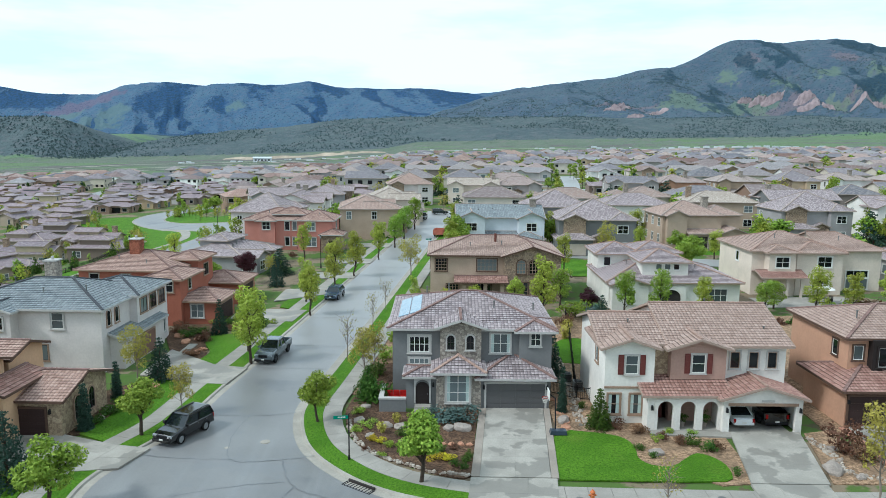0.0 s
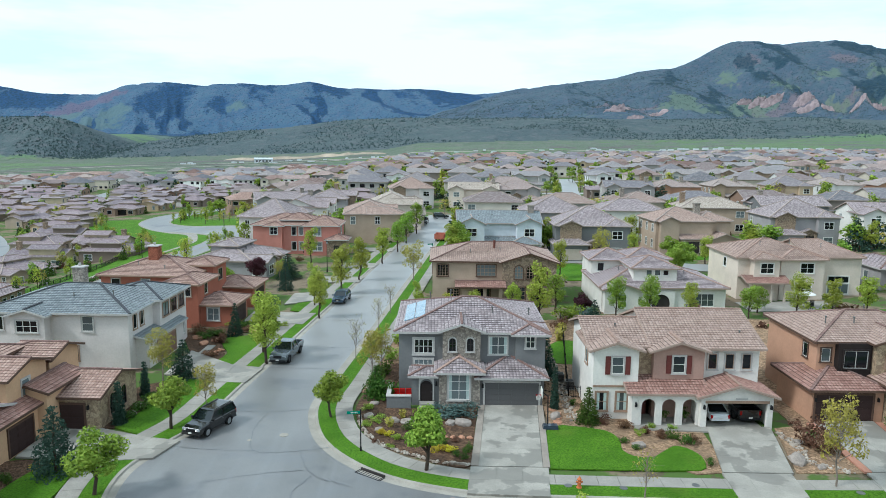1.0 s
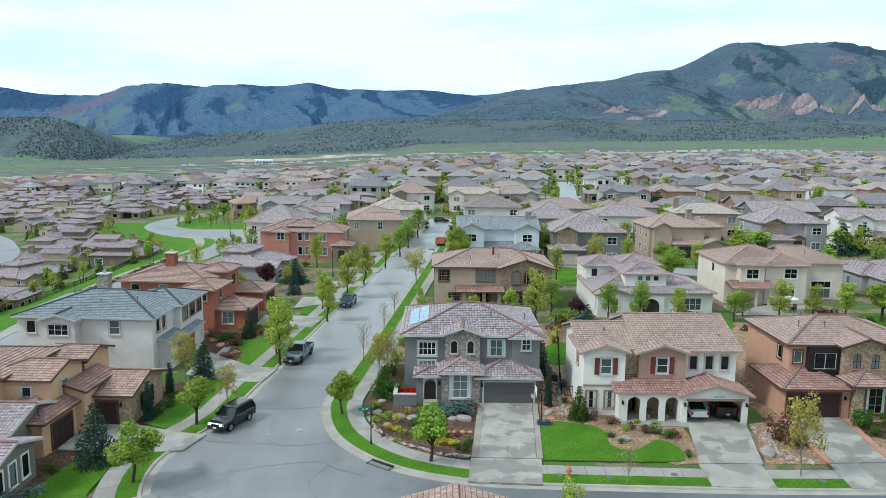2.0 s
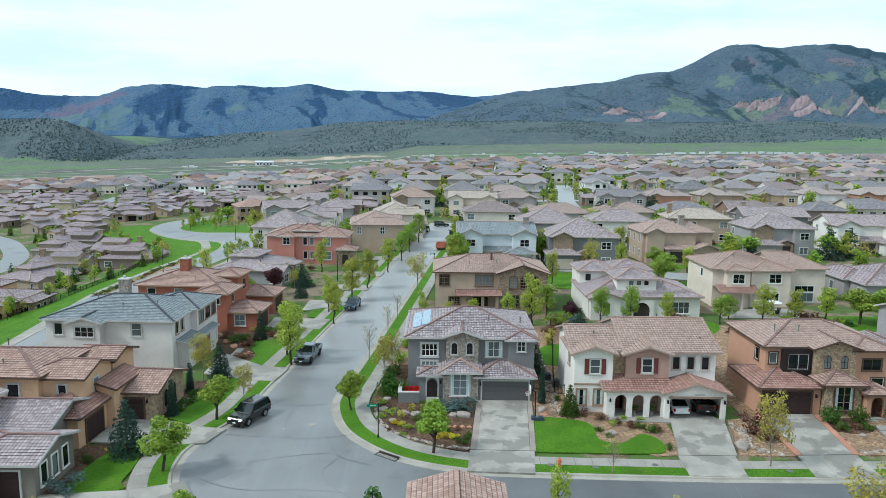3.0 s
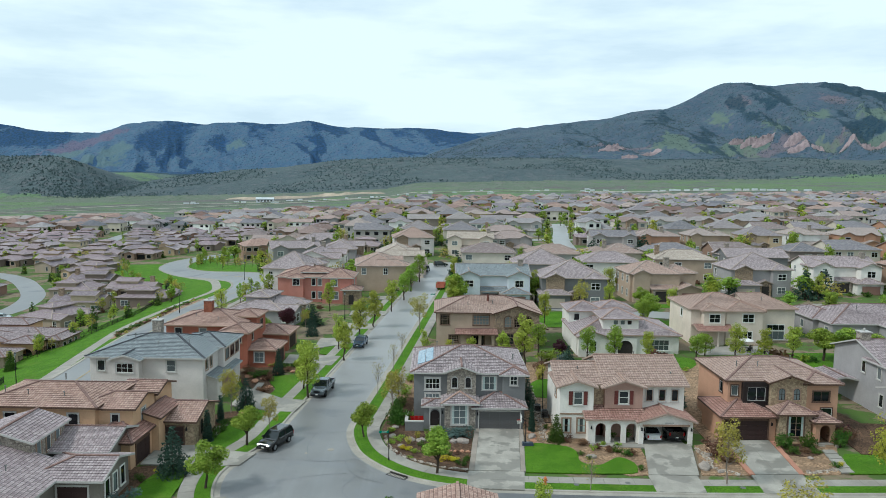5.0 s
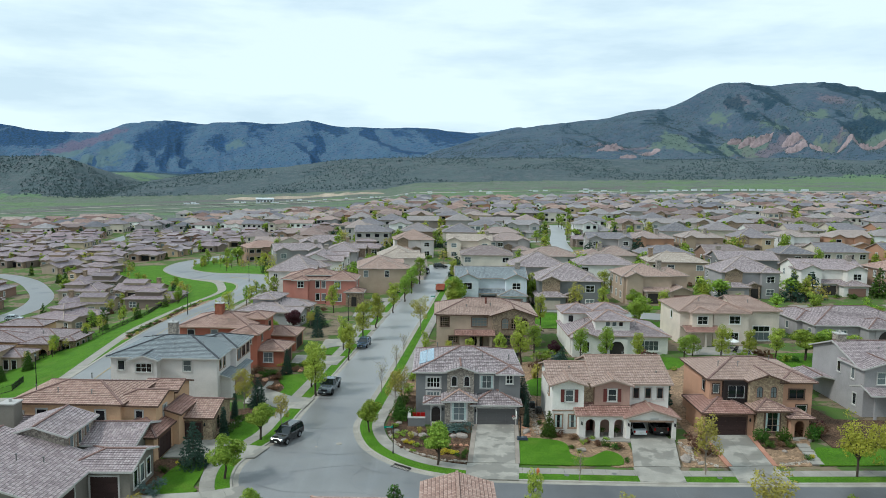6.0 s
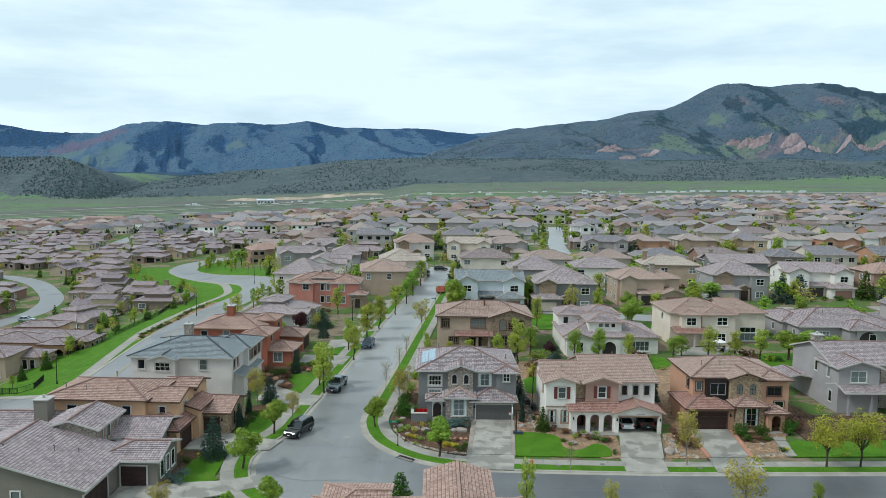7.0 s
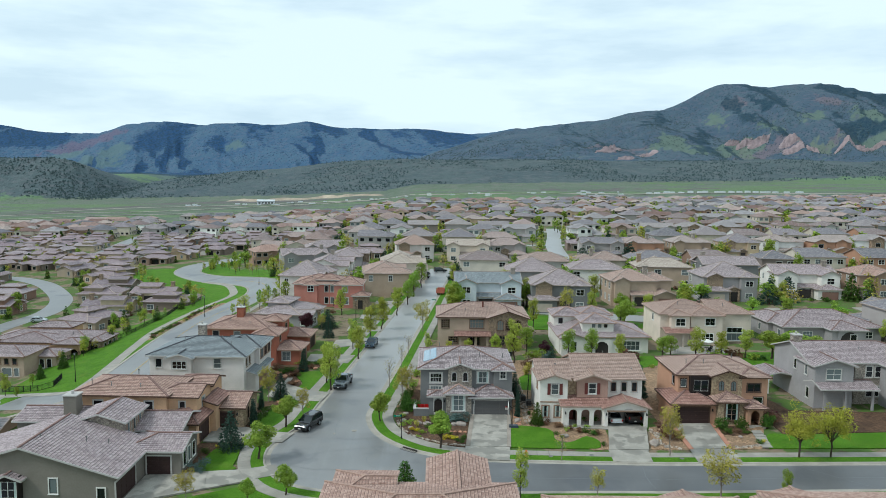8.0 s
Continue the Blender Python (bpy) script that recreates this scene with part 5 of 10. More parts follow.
def light_house():
    h = House(-38, 74, "pale stucco two-storey house with blue-grey tile roof", -2, W_LIGHT, R_BLUE, T_GREYT, mottled("slate_cap", srgb(78, 80, 84), 0.2, 2, 10), z=0.08)
    h.wing(-46.0, -31.0, 69.2, 80.5, 6.15, 17, "x", "hh", z0=-4)
    h.wing(-42.5, -39.0, 68.0, 73, 6.05, 17, "y", "gg", z0=3.0)
    h.wing(-37.0, -30.2, 75.0, 82.3, 6.3, 17, "x", "hh")
    h.wing(-33.6, -29.6, 70.6, 79.8, 3.0, 17, "y", "gg", over=0.4)
    h.garage(-29.6, 75.0, 0, 4.6, 2.25, "E", material=D_MAUVE, frame_mat=T_TAN)
    h.win(-40.8, 68.0, 4.3, 2.2, 1.2, cols=3, rows=2)
    h.win(-35.2, 69.2, 4.2, 1.15, 1.55, rows=2)
    h.win(-44.5, 69.2, 4.2, 1.0, 1.4)
    h.win(-36.8, 69.2, 1.1, 0.95, 1.5, sash=T_DARK, trim=T_TAN)
    for y in (70.6, 72.2):
        h.win(-31.0, y, 4.2, 0.75, 1.55, "E", arch=True, trim=T_TAN)
    for y in (76.4, 78.6, 80.8):
        h.win(-30.2, y, 4.2, 1.5, 1.5, "E", sash=T_DARK, trim=T_TAN, cols=2)
    h.win(-30.2, 81.0, 0.8, 0.9, 1.6, "E", arch=True)
    h.chimney(-41, 79.0, 6.3, 1.2, 2.7, STONE_GREY)
    h.vents((-38, 72, 7.2), (-34, 72.5, 7.4), (-42, 74, 7.8), (-36, 74.2, 7.9))
    return h


def tan_house():
    h = House(-38, 52, "tan stucco house with terracotta roofs and stone garage", -2, W_TAN, R_ROSE, T_BROWN, C_CAP_D, z=0.08)
    h.wing(-48.4, -36.0, 49.5, 58.0, 5.9, 16, "x", "hh", z0=-4)
    h.wing(-38.0, -32.3, 50.2, 55.5, 5.6, 17, "x", "hg")
    h.wing(-37.6, -32.6, 56.5, 61, 5.3, 17, "x", "hg")
    h.wing(-36.2, -31.4, 47.4, 54.0, 3.0, 18, "x", "hh", over=0.5, roof=R_RED)
    h.wing(-33.5, -30.6, 52.5, 57.5, 3.9, 17, "y", "gg", roof=R_RED)
    h.wing(-33.5, -27.4, 54.2, 61.0, 2.95, 17, "x", "hg", STONE_GOLD)
    h.garage(-29.9, 54.2, 0, 2.6, 2.2, material=D_BROWN, frame_mat=T_BROWN, cols=2)
    h.garage(-31.4, 50.2, 0, 3.0, 2.2, "E", material=D_BROWN, frame_mat=T_BROWN, cols=3)
    for y in (56.4, 58.5):
        h.win(-27.4, y, 0.7, 0.85, 1.75, "E", arch=True, trim=T_TAN, sash=T_DARK, cols=2, rows=3)
    h.block("gable_vent", -27.45, -27.38, 57.2, 57.6, 3.2, 3.7, T_DARK)
    h.win(-45.0, 49.5, 3.6, 1.2, 1.5, trim=T_GREYT)
    h.win(-38.3, 49.5, 3.6, 1.1, 1.5, trim=T_GREYT)
    h.win(-34.2, 50.2, 3.6, 0.8, 1.3, trim=T_GREYT)
    h.win(-32.3, 52.6, 3.5, 1.0, 1.4, "E", trim=T_GREYT)
    h.win(-47.5, 49.5, 3.4, 0.8, 1.4, trim=T_GREYT)
    h.vents((-44, 51.2, 6.7), (-40, 51, 6.6), (-47, 52, 6.8), (-42, 55, 7.4))
    h.lamp(-28.2, 54.2, 2.0)
    return h


def drab_house():
    h = House(-42, 38, "drab grey stucco house with stone tower block and mauve tile roofs", 0, W_DRAB, R_PURPLE, T_GREYT, C_CAP_D, z=0.08)
    h.wing(-54.3, -34.6, 31.0, 41.0, 2.95, 17, "y", "gg", z0=-4)
    h.wing(-43.8, -38.0, 41.0, 47.0, 5.3, 17, "y", "gg", STONE_GREY)
    h.wing(-36.8, -30.4, 38.2, 44.0, 2.95, 17, "x", "hg")
    h.wing(-45.0, -32.5, 44.0, 51.0, 3.3, 17, "x", "hg")
    h.wing(-53.5, -43.0, 46.0, 52.0, 3.6, 15, "x", "gg", z0=-4)
    h.chimney(-47.2, 47.5, 5.2, 1.6, 1.3, W_DRAB)
    h.garage(-34.6, 33.2, 0, 4.9, 2.3, "E", material=D_BROWN, frame_mat=T_GREYT)
    h.garage(-32.9, 38.2, 0, 2.7, 2.25, material=D_BROWN, frame_mat=T_GREYT, cols=2)
    for y in (39.4, 41.0, 42.6):
        h.win(-30.4, y, 0.7, 0.8, 1.7, "E", trim=T_WHITE, sash=T_DARK)
    for y in (42.2, 43.9, 45.6):
        h.win(-38.0, y, 3.4, 0.75, 1.5, "E", trim=T_TAN)
    h.win(-36.2, 31.0, 0.3, 0.8, 1.3, trim=T_WHITE, sash=T_DARK)
    h.win(-41.2, 31.0, 1.0, 0.8, 1.6, trim=T_WHITE, sash=T_DARK)
    h.block("oriel", -46.8, -44.4, 30.4, 31.0, -0.3, 3.0, T_DARK, "dark board oriel with its own tiled hood")
    h.win(-45.6, 30.4, 0.7, 1.9, 1.8, cols=2, rows=2, trim=T_DARK, sash=T_WHITE, curtain=True)
    h.wing(-47.0, -44.2, 30.2, 32.5, 2.75, 20, "y", "gg", wall_part=False, over=0.25)
    h.vents((-40, 36, 5.0), (-50, 36, 5.0), (-44, 34, 5.9), (-38, 37, 4.3))
    return h


def red_house():
    h = House(-35, 94, "red-brown stucco house with pink tile hip roofs and towers", -3, W_RED, R_ROSE, T_TAN, C_CAP_D, z=0.08)
    h.wing(-44.0, -32.0, 90.5, 101, 5.9, 17, "x", "hh", z0=-4)
    h.wing(-34.0, -29.6, 86.8, 93, 5.6, 18, "y", "hh")
    h.wing(-34.5, -30.6, 95.0, 100, 6.6, 18, "y", "hh")
    h.wing(-30.6, -25.5, 87.6, 93.4, 2.85, 18, "x", "hh")
    h.wing(-33.0, -26.4, 98.6, 104.8, 2.9, 17, "x", "hh")
    h.garage(-25.5, 90.5, 0, 4.2, 2.2, "E", material=D_BROWN, frame_mat=T_TAN)
    h.garage(-26.4, 101.8, 0, 4.2, 2.2, "E", material=D_BROWN, frame_mat=T_TAN)
    h.win(-31.0, 86.8, 4.0, 1.0, 1.7, rows=2)
    h.win(-29.6, 89.5, 3.9, 0.9, 1.6, "E")
    h.win(-28.0, 87.6, 0.8, 1.5, 1.6, cols=2, rows=2, trim=T_GREYT)
    h.win(-30.6, 97.5, 4.2, 1.5, 1.5, "E", cols=2, sash=T_DARK)
    h.win(-38.0, 90.5, 4.0, 1.2, 1.4)
    h.win(-42.0, 90.5, 4.0, 1.2, 1.4)
    h.chimney(-38.6, 95, 7.2, 1.3, 1.9, stone_material("brick_like_stone", srgb(150, 92, 72), srgb(168, 108, 86), srgb(130, 80, 64), 6))
    h.vents((-36, 92, 6.6), (-40, 93, 6.9))
    return h


def pink_house():
    h = House(-29, 149, "pink stucco two-storey house with stone porch and rose tile roof", 0, W_PINK, R_ROSE, T_GREYT, C_CAP_D, z=0.1)
    h.wing(-38.4, -26.6, 146.2, 157, 6.0, 18, "x", "hh", z0=-5)
    h.wing(-27.6, -20.6, 144.6, 154, 6.1, 18, "x", "hh")
    h.wing(-32.6, -26.4, 147.4, 153, 7.0, 20, "x", "hh", STONE, wall_part=False)
    h.wing(-35.6, -32.2, 145.4, 150, 5.9, 19, "y", "hg")
    h.wing(-22.6, -18.6, 142.8, 147.4, 3.5, 20, "y", "hh", STONE)
    h.arch(-20.6, 142.7, 0.1, 1.3, 2.4, 0.1, STONE, 0.3, 0.4)
    # thin dark panel behind the arch, painted as porch shade
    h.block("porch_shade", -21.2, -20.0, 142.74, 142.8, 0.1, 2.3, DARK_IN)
    h.win(-24.8, 144.6, 4.0, 1.5, 1.7, cols=2, rows=2)
    h.win(-24.8, 144.6, 0.9, 1.9, 1.8, cols=2, rows=2)
    h.win(-33.9, 145.4, 4.1, 1.5, 1.5, cols=2, rows=2)
    for x in (-28.4, -29.9):
        h.win(x, 146.2, 3.9, 0.9, 1.7)
        h.win(x, 146.2, 0.8, 0.9, 1.7)
    h.win(-20.6, 149.6, 4.0, 1.2, 1.6, "E")
    h.door(-27.5, 146.2, 0.2, 1.1, 2.2)
    h.vents((-34, 149, 7.2), (-23.5, 147, 7.0))
    return h


def taupe_house():
    h = House(8, 106, "taupe stucco two-storey house with stone gable and pink tile roof", 0, W_TAUPE, R_PINK, T_BROWN, C_CAP_D)
    h.wing(-0.6, 17.6, 102.2, 114, 6.35, 18, "x", "hh")
    h.wing(9.6, 17.5, 101.2, 110, 6.35, 18, "y", "gg", STONE)
    h.wing(3.0, 9.8, 99.6, 103, 3.0, 16, "x", "gg", roof=R_RED, wall_part=False, over=0.3)
    for x in (4.0, 7.0, 9.3):
        h.block("post", x - 0.25, x + 0.25, 99.8, 100.3, -0.5, 3.0, W_TAUPE)
    h.wing(17.5, 19.0, 103.5, 107.5, 3.2, 17, "y", "gg", wall_part=False)
    for x in (12.0, 13.75, 15.5):
        h.win(x, 101.2, 3.9, 1.25, 1.95, arch=True, cols=3, rows=4, trim=T_BROWN, sash=T_TAN)
    for x in (12.4, 14.6):
        h.win(x, 101.2, 0.8, 1.2, 1.9, cols=2, rows=3, trim=T_BROWN, sash=T_TAN)
    h.win(0.9, 102.2, 4.1, 1.6, 1.7, cols=4, rows=4, trim=T_BROWN, sash=T_TAN)
    h.win(7.3, 102.2, 4.1, 2.8, 1.7, cols=5, rows=3, trim=T_BROWN, sash=T_TAN)
    h.win(2.5, 102.2, 1.0, 1.7, 1.2, cols=4, rows=3, trim=T_BROWN, sash=T_TAN)
    h.win(6.8, 102.2, 0.3, 2.2, 2.1, cols=3, trim=T_BROWN, sash=T_TAN)
    h.win(-0.6, 105, 4.1, 1.2, 1.5, "W", trim=T_BROWN)
    h.vents((9.5, 105, 7.6), (5, 104.5, 7.4), (15.5, 106, 8.2))
    bm = bmesh.new()
    tube(bm, (0.7, 0, 6), (0.7, 0, 8.9), 0.18, 0.18)
    part("flue", bm, mottled("brown_flue", srgb(104, 66, 58), 0.1), h.ob, "brown metal flue")
    return h


def white_low_house():
    h = House(32, 103, "white stucco house with raised clerestory and mauve tile roofs", 0, W_LIGHT, R_PURPLE, T_WHITE, C_CAP_L)
    h.wing(23.4, 41.0, 97.5, 110, 3.5, 18, "x", "hh", W_WHITE)
    h.wing(28.2, 34.4, 99.0, 106, 6.0, 18, "x", "hh", W_WHITE)
    h.wing(23.6, 29.8, 106, 113, 6.0, 18, "x", "hh", W_WHITE)
    h.wing(29.0, 35.4, 106, 113, 6.2, 18, "x", "hh", W_WHITE)
    h.wing(23.6, 28.4, 96.2, 102, 3.4, 18, "y", "gg", W_WHITE)
    for x in (30.4, 31.6, 32.8):
        h.win(x, 99.0, 4.95, 0.7, 0.7, sash=T_DARK)
    h.arch(31.8, 97.2, 0, 2.6, 2.5, 0.3, W_WHITE, 0.6, 0.5)
    # dark sheet on the wall stands for shade under the arch
    h.block("porch_shade", 30.4, 33.2, 97.45, 97.5, 0, 2.6, DARK_IN)
    h.win(37.6, 97.5, 0.8, 3.4, 1.8, cols=4, rows=2)
    h.win(26.0, 96.2, 0.8, 1.2, 1.8, rows=2)
    h.win(25.0, 106, 4.2, 1.0, 1.3)
    h.vents((36, 101, 5.0), (27, 103, 5.2))
    return h


def cream_house():
    h = House(54, 110, "cream stucco two-storey house with pink tile roofs and bay window", 0, W_CREAM, R_PINK, T_WHITE, C_CAP_L)
    h.wing(45.6, 58.6, 105.0, 117, 6.3, 18, "x", "hh")
    h.wing(57.0, 65.2, 106.5, 118, 6.2, 18, "x", "gh")
    h.wing(47.4, 51.2, 103.4, 108, 6.3, 18, "y", "hh")
    h.wing(51.6, 58.2, 104.0, 110, 6.2, 18, "y", "hh")
    h.wing(46.0, 52.0, 101.8, 106, 3.0, 16, "x", "gg", roof=R_RED, wall_part=False, over=0.3)
    for x in (46.4, 49.6, 51.6):
        h.block("post", x - 0.15, x + 0.15, 102, 102.3, -0.5, 3.0, W_CREAM)
    h.win(49.3, 103.4, 4.1, 1.9, 1.5, cols=2, rows=2)
    h.win(55.6, 104.0, 4.1, 2.0, 1.5, cols=2, rows=2)
    h.win(55.2, 104.0, 0.8, 2.4, 1.6, cols=3, rows=2)
    h.win(61.8, 106.5, 2.2, 3.2, 1.0, cols=3, sash=T_GREYT)
    h.win(61.8, 106.5, 0.5, 3.2, 1.5, cols=3, sash=T_GREYT)
    h.win(50.0, 105.0, 0.3, 1.8, 2.1, cols=2)
    h.win(45.6, 110, 4.1, 1.0, 1.4, "W")
    h.vents((50, 108, 8.0), (60, 109, 7.6), (63, 110, 7.4), (55, 109, 8.2))
    return h


def mauve_roof_house():
    h = House(82, 110, "low grey house with a broad mauve tile roof", 0, W_MID, R_PURPLE, T_GREYT, C_CAP_D)
    h.wing(71.5, 92.0, 105, 119, 3.3, 19, "x", "hh")
    h.wing(70.5, 77.0, 110, 121, 3.3, 19, "y", "hh")
    h.wing(80.0, 87.0, 102.0, 109, 3.3, 19, "y", "hh")
    # dark slab behind the arch, its colour standing for shade
    h.block("porch_shade", 81.5, 85.5, 101.9, 102.05, 0, 2.9, DARK_IN)
    h.arch(83.5, 101.8, 0, 3.6, 2.9, 0.2, W_MID, 0.5, 0.3)
    h.win(84.4, 101.86, 0.3, 1.3, 2.1, sash=T_WHITE)
    h.win(76.5, 105, 0.9, 2.0, 1.4, cols=3, rows=2, sash=T_WHITE)
    h.win(89.3, 105, 0.9, 1.6, 1.4, cols=2, rows=2, sash=T_WHITE)
    h.win(71.5, 107, 0.9, 1.2, 1.4, "W")
    h.win(70.5, 114, 0.9, 1.2, 1.4, "W")
    h.vents((84, 106, 5.6), (78, 109, 5.6))
    return h


def patio_houses():
    h = House(-92, 111, "grey-brown stucco patio home with tall windows and mauve hip roofs", 0, W_TAUPE, R_PURPLE, T_TAN, C_CAP_D, z=-8.9)
    h.wing(-101, -87.6, 107.2, 116.5, 4.9, 15, "x", "hh", z0=-2)
    h.wing(-90.5, -84.0, 113.0, 119.5, 3.5, 16, "x", "hh", z0=-2)
    h.wing(-101.5, -94.0, 103.5, 107.6, 2.7, 14, "x", "hh", wall_part=False, over=0.3)
    for x in (-101.2, -97.8, -94.3):
        h.block("post", x - 0.2, x + 0.2, 103.7, 104.1, -1, 2.7, STONE)
    for x in (-92.9, -91.2, -89.5):
        h.win(x, 107.2, 3.1, 0.9, 1.3, sash=T_DARK)
    for x, w in ((-93.2, 0.9), (-91.2, 1.9), (-89.2, 0.9)):
        h.win(x, 107.2, 0.7, w, 1.6, sash=T_DARK, trim=T_WHITE)
    for x in (-88.6, -87.0, -85.4):
        h.win(x, 113.0, 0.9, 0.9, 1.9, sash=T_DARK, trim=T_WHITE, rows=2)
    h.win(-84.0, 116, 0.9, 1.0, 1.7, "E", trim=T_WHITE)
    h = House(-92, 129, "tan stucco patio home with arched covered patio and mauve tile roofs", 0, W_TAN, R_PURPLE, T_BROWN, C_CAP_D, z=-8.9)
    h.wing(-106, -83.6, 127.0, 136.5, 4.0, 14, "x", "hh", z0=-2)
    h.wing(-103, -89.2, 124.0, 130, 3.95, 14, "y", "hh", z0=-2)
    h.wing(-89.4, -83.4, 122.6, 128, 3.9, 15, "y", "hh", wall_part=False)
    h.wing(-84.4, -80.6, 127.5, 136, 3.5, 15, "y", "hh", wall=STONE, z0=-2)
    h.wing(-101, -91, 134, 140, 5.4, 14, "x", "hh", z0=-2)
    h.arch(-87.9, 122.9, -0.6, 2.2, 3.2, 0.3, W_TAN, 0.35, 1.2)
    h.arch(-85.1, 122.9, -0.6, 2.0, 3.2, 0.3, W_TAN, 0.35, 1.2)
    h.arch(-83.75, 125.2, -0.6, 3.0, 3.2, 0.3, W_TAN, 0.5, 1.2, "arch", "E")
    h.door(-86.5, 127.0, -0.4, 2.2, 2.2)
    for x in (-99, -96.4, -93.0):
        h.win(x, 124.0, 0.9, 0.9, 1.8, sash=T_DARK, trim=T_GREYT, rows=2)
    for y in (129.2, 131.6, 134):
        h.win(-80.6, y, 0.8, 1.1, 1.9, "E", sash=T_DARK, trim=T_GREYT, rows=2)
    h.win(-82.4, 127.5, 0.8, 1.6, 1.9, sash=T_DARK, trim=T_GREYT, cols=2)
    h.vents((-97, 128, 5.2), (-88, 129, 5.0))


def front_roofs():
    """Houses on the camera's side of the street, of which the roofs come into view."""
    h = House(-3, 24, "two-storey house with pink-brown tile roofs facing the street bend", 0, W_TAN, R_ROSE, T_WHITE, C_CAP_L)
    h.wing(-11.5, 6.5, 12, 26, 4.6, 16, "x", "hh")
    h.wing(-1.7, 4.2, 22, 32.0, 4.7, 16, "y", "gg", over=0.3)
    h.wing(-10.8, -5.2, 22, 29.0, 4.5, 16, "x", "hg")
    h.garage(1.1, 32.0, 0, 4.6, 2.2, "N")
    h = House(18, 18, "two-storey house with pink-brown tile roof across the street", 0, W_MID, R_ROSE, T_WHITE, C_CAP_L)
    h.wing(9.5, 27.5, 11, 23.2, 4.6, 16, "x", "hh")
    h.wing(20, 27, 18, 26, 2.9, 16, "y", "gg")
    h.garage(23.5, 26, 0, 4.6, 2.2, "N")
    h = House(36, 18, "tan house with rose tile roof across the street", 0, W_ORANGE, R_ROSE, T_WHITE, C_CAP_L)
    h.wing(30.5, 47, 11, 24.0, 4.6, 16, "x", "hh")
    h.wing(31, 38, 18, 26.5, 2.9, 16, "y", "gg")
    h.garage(34.5, 26.5, 0.2, 4.6, 2.2, "N")


for build in (grey_house, white_house, orange_house, east_house, light_house, tan_house, drab_house, red_house, pink_house, taupe_house, white_low_house, cream_house, mauve_roof_house, patio_houses, front_roofs):
    build()


# ---- the wider neighbourhood ----
def varied(name, tile=False):
    """A surface that takes the colour of its house, with weathering and, on roofs, the courses of the tiles."""
    m = Mat(name)
    c = m.n.new("ShaderNodeObjectInfo").outputs["Color"]
    co = m.obj()
    if tile:
        uv = m.n.new("ShaderNodeUVMap").outputs[0]
        sep = m.n.new("ShaderNodeSeparateXYZ")
        m.link(uv, sep.inputs[0])
        row, col = m.math("DIVIDE", sep.outputs[1], 0.38), m.math("DIVIDE", sep.outputs[0], 0.5)
        cell = m.n.new("ShaderNodeCombineXYZ")
        m.link(m.math("FLOOR", col), cell.inputs[0])
        m.link(m.math("FLOOR", row), cell.inputs[1])
        wn_ = m.n.new("ShaderNodeTexWhiteNoise")
        wn_.noise_dimensions = "2D"
        m.link(cell.outputs[0], wn_.inputs[0])
        c = m.mix(m.math("MULTIPLY", m.steps(wn_.outputs[0], 0.3, 1.0), 0.35), c, (0.42, 0.38, 0.37, 1))
        edge = m.math("GREATER_THAN", 0.2, m.math("FRACT", row))
        c = m.mix(m.math("MULTIPLY", edge, 0.5), c, (0.05, 0.04, 0.042, 1))
    c = m.mix(m.math("MULTIPLY", m.steps(m.noise(co, 0.4, 4), 0.35, 0.7), 0.2), c, (0.2, 0.18, 0.17, 1))
    m.base(c)
    m.rough(0.85)
    return m.m


WALLS, ROOFS = varied("neighbourhood_stucco"), varied("neighbourhood_roof_tile", True)
WALL_TONES = [srgb(*c) for c in ((199, 189, 174), (160, 154, 151), (217, 215, 212), (144, 120, 102), (152, 151, 151), (189, 167, 140), (226, 225, 221), (136, 110, 93), (174, 171, 167), (171, 131, 106), (193, 183, 167), (131, 120, 113), (208, 199, 187), (163, 142, 122))]
ROOF_TONES = [srgb(*c) for c in ((132, 125, 126), (116, 113, 118), (152, 134, 128), (104, 103, 108), (143, 136, 134), (124, 110, 108), (147, 126, 116), (134, 113, 106), (140, 136, 137), (155, 141, 134), (113, 92, 86), (127, 120, 124))]
LOW_WALL_TONES = [srgb(*c) for c in ((184, 160, 130), (143, 121, 104), (190, 173, 147), (136, 108, 93), (158, 143, 125), (127, 112, 102))]
LOW_ROOF_TONES = [srgb(*c) for c in ((135, 119, 124), (145, 129, 133), (123, 111, 117), (151, 139, 143), (139, 123, 127))]


def join_plain(target, src):
    for f in src.faces:
        target.faces.new([target.verts.new(v.co) for v in f.verts])
    src.free()


def quad(bm, face, x, y, z, w, h, d):
    """An upright panel d in front of a wall that faces that way."""
    sx, sy = {"S": (0, -1), "N": (0, 1), "E": (1, 0), "W": (-1, 0)}[face]
    x, y = x + sx * d, y + sy * d
    ax, ay = -sy, sx
    bm.faces.new([bm.verts.new((x + ax * u * w / 2, y + ay * u * w / 2, z + v * h)) for u, v in ((-1, 0), (1, 0), (1, 1), (-1, 1))])


WIN_SIZE = {"wide": (1.9, 1.45), "tall": (1.0, 1.6), "small": (0.8, 0.8), "door": (2.2, 2.1)}


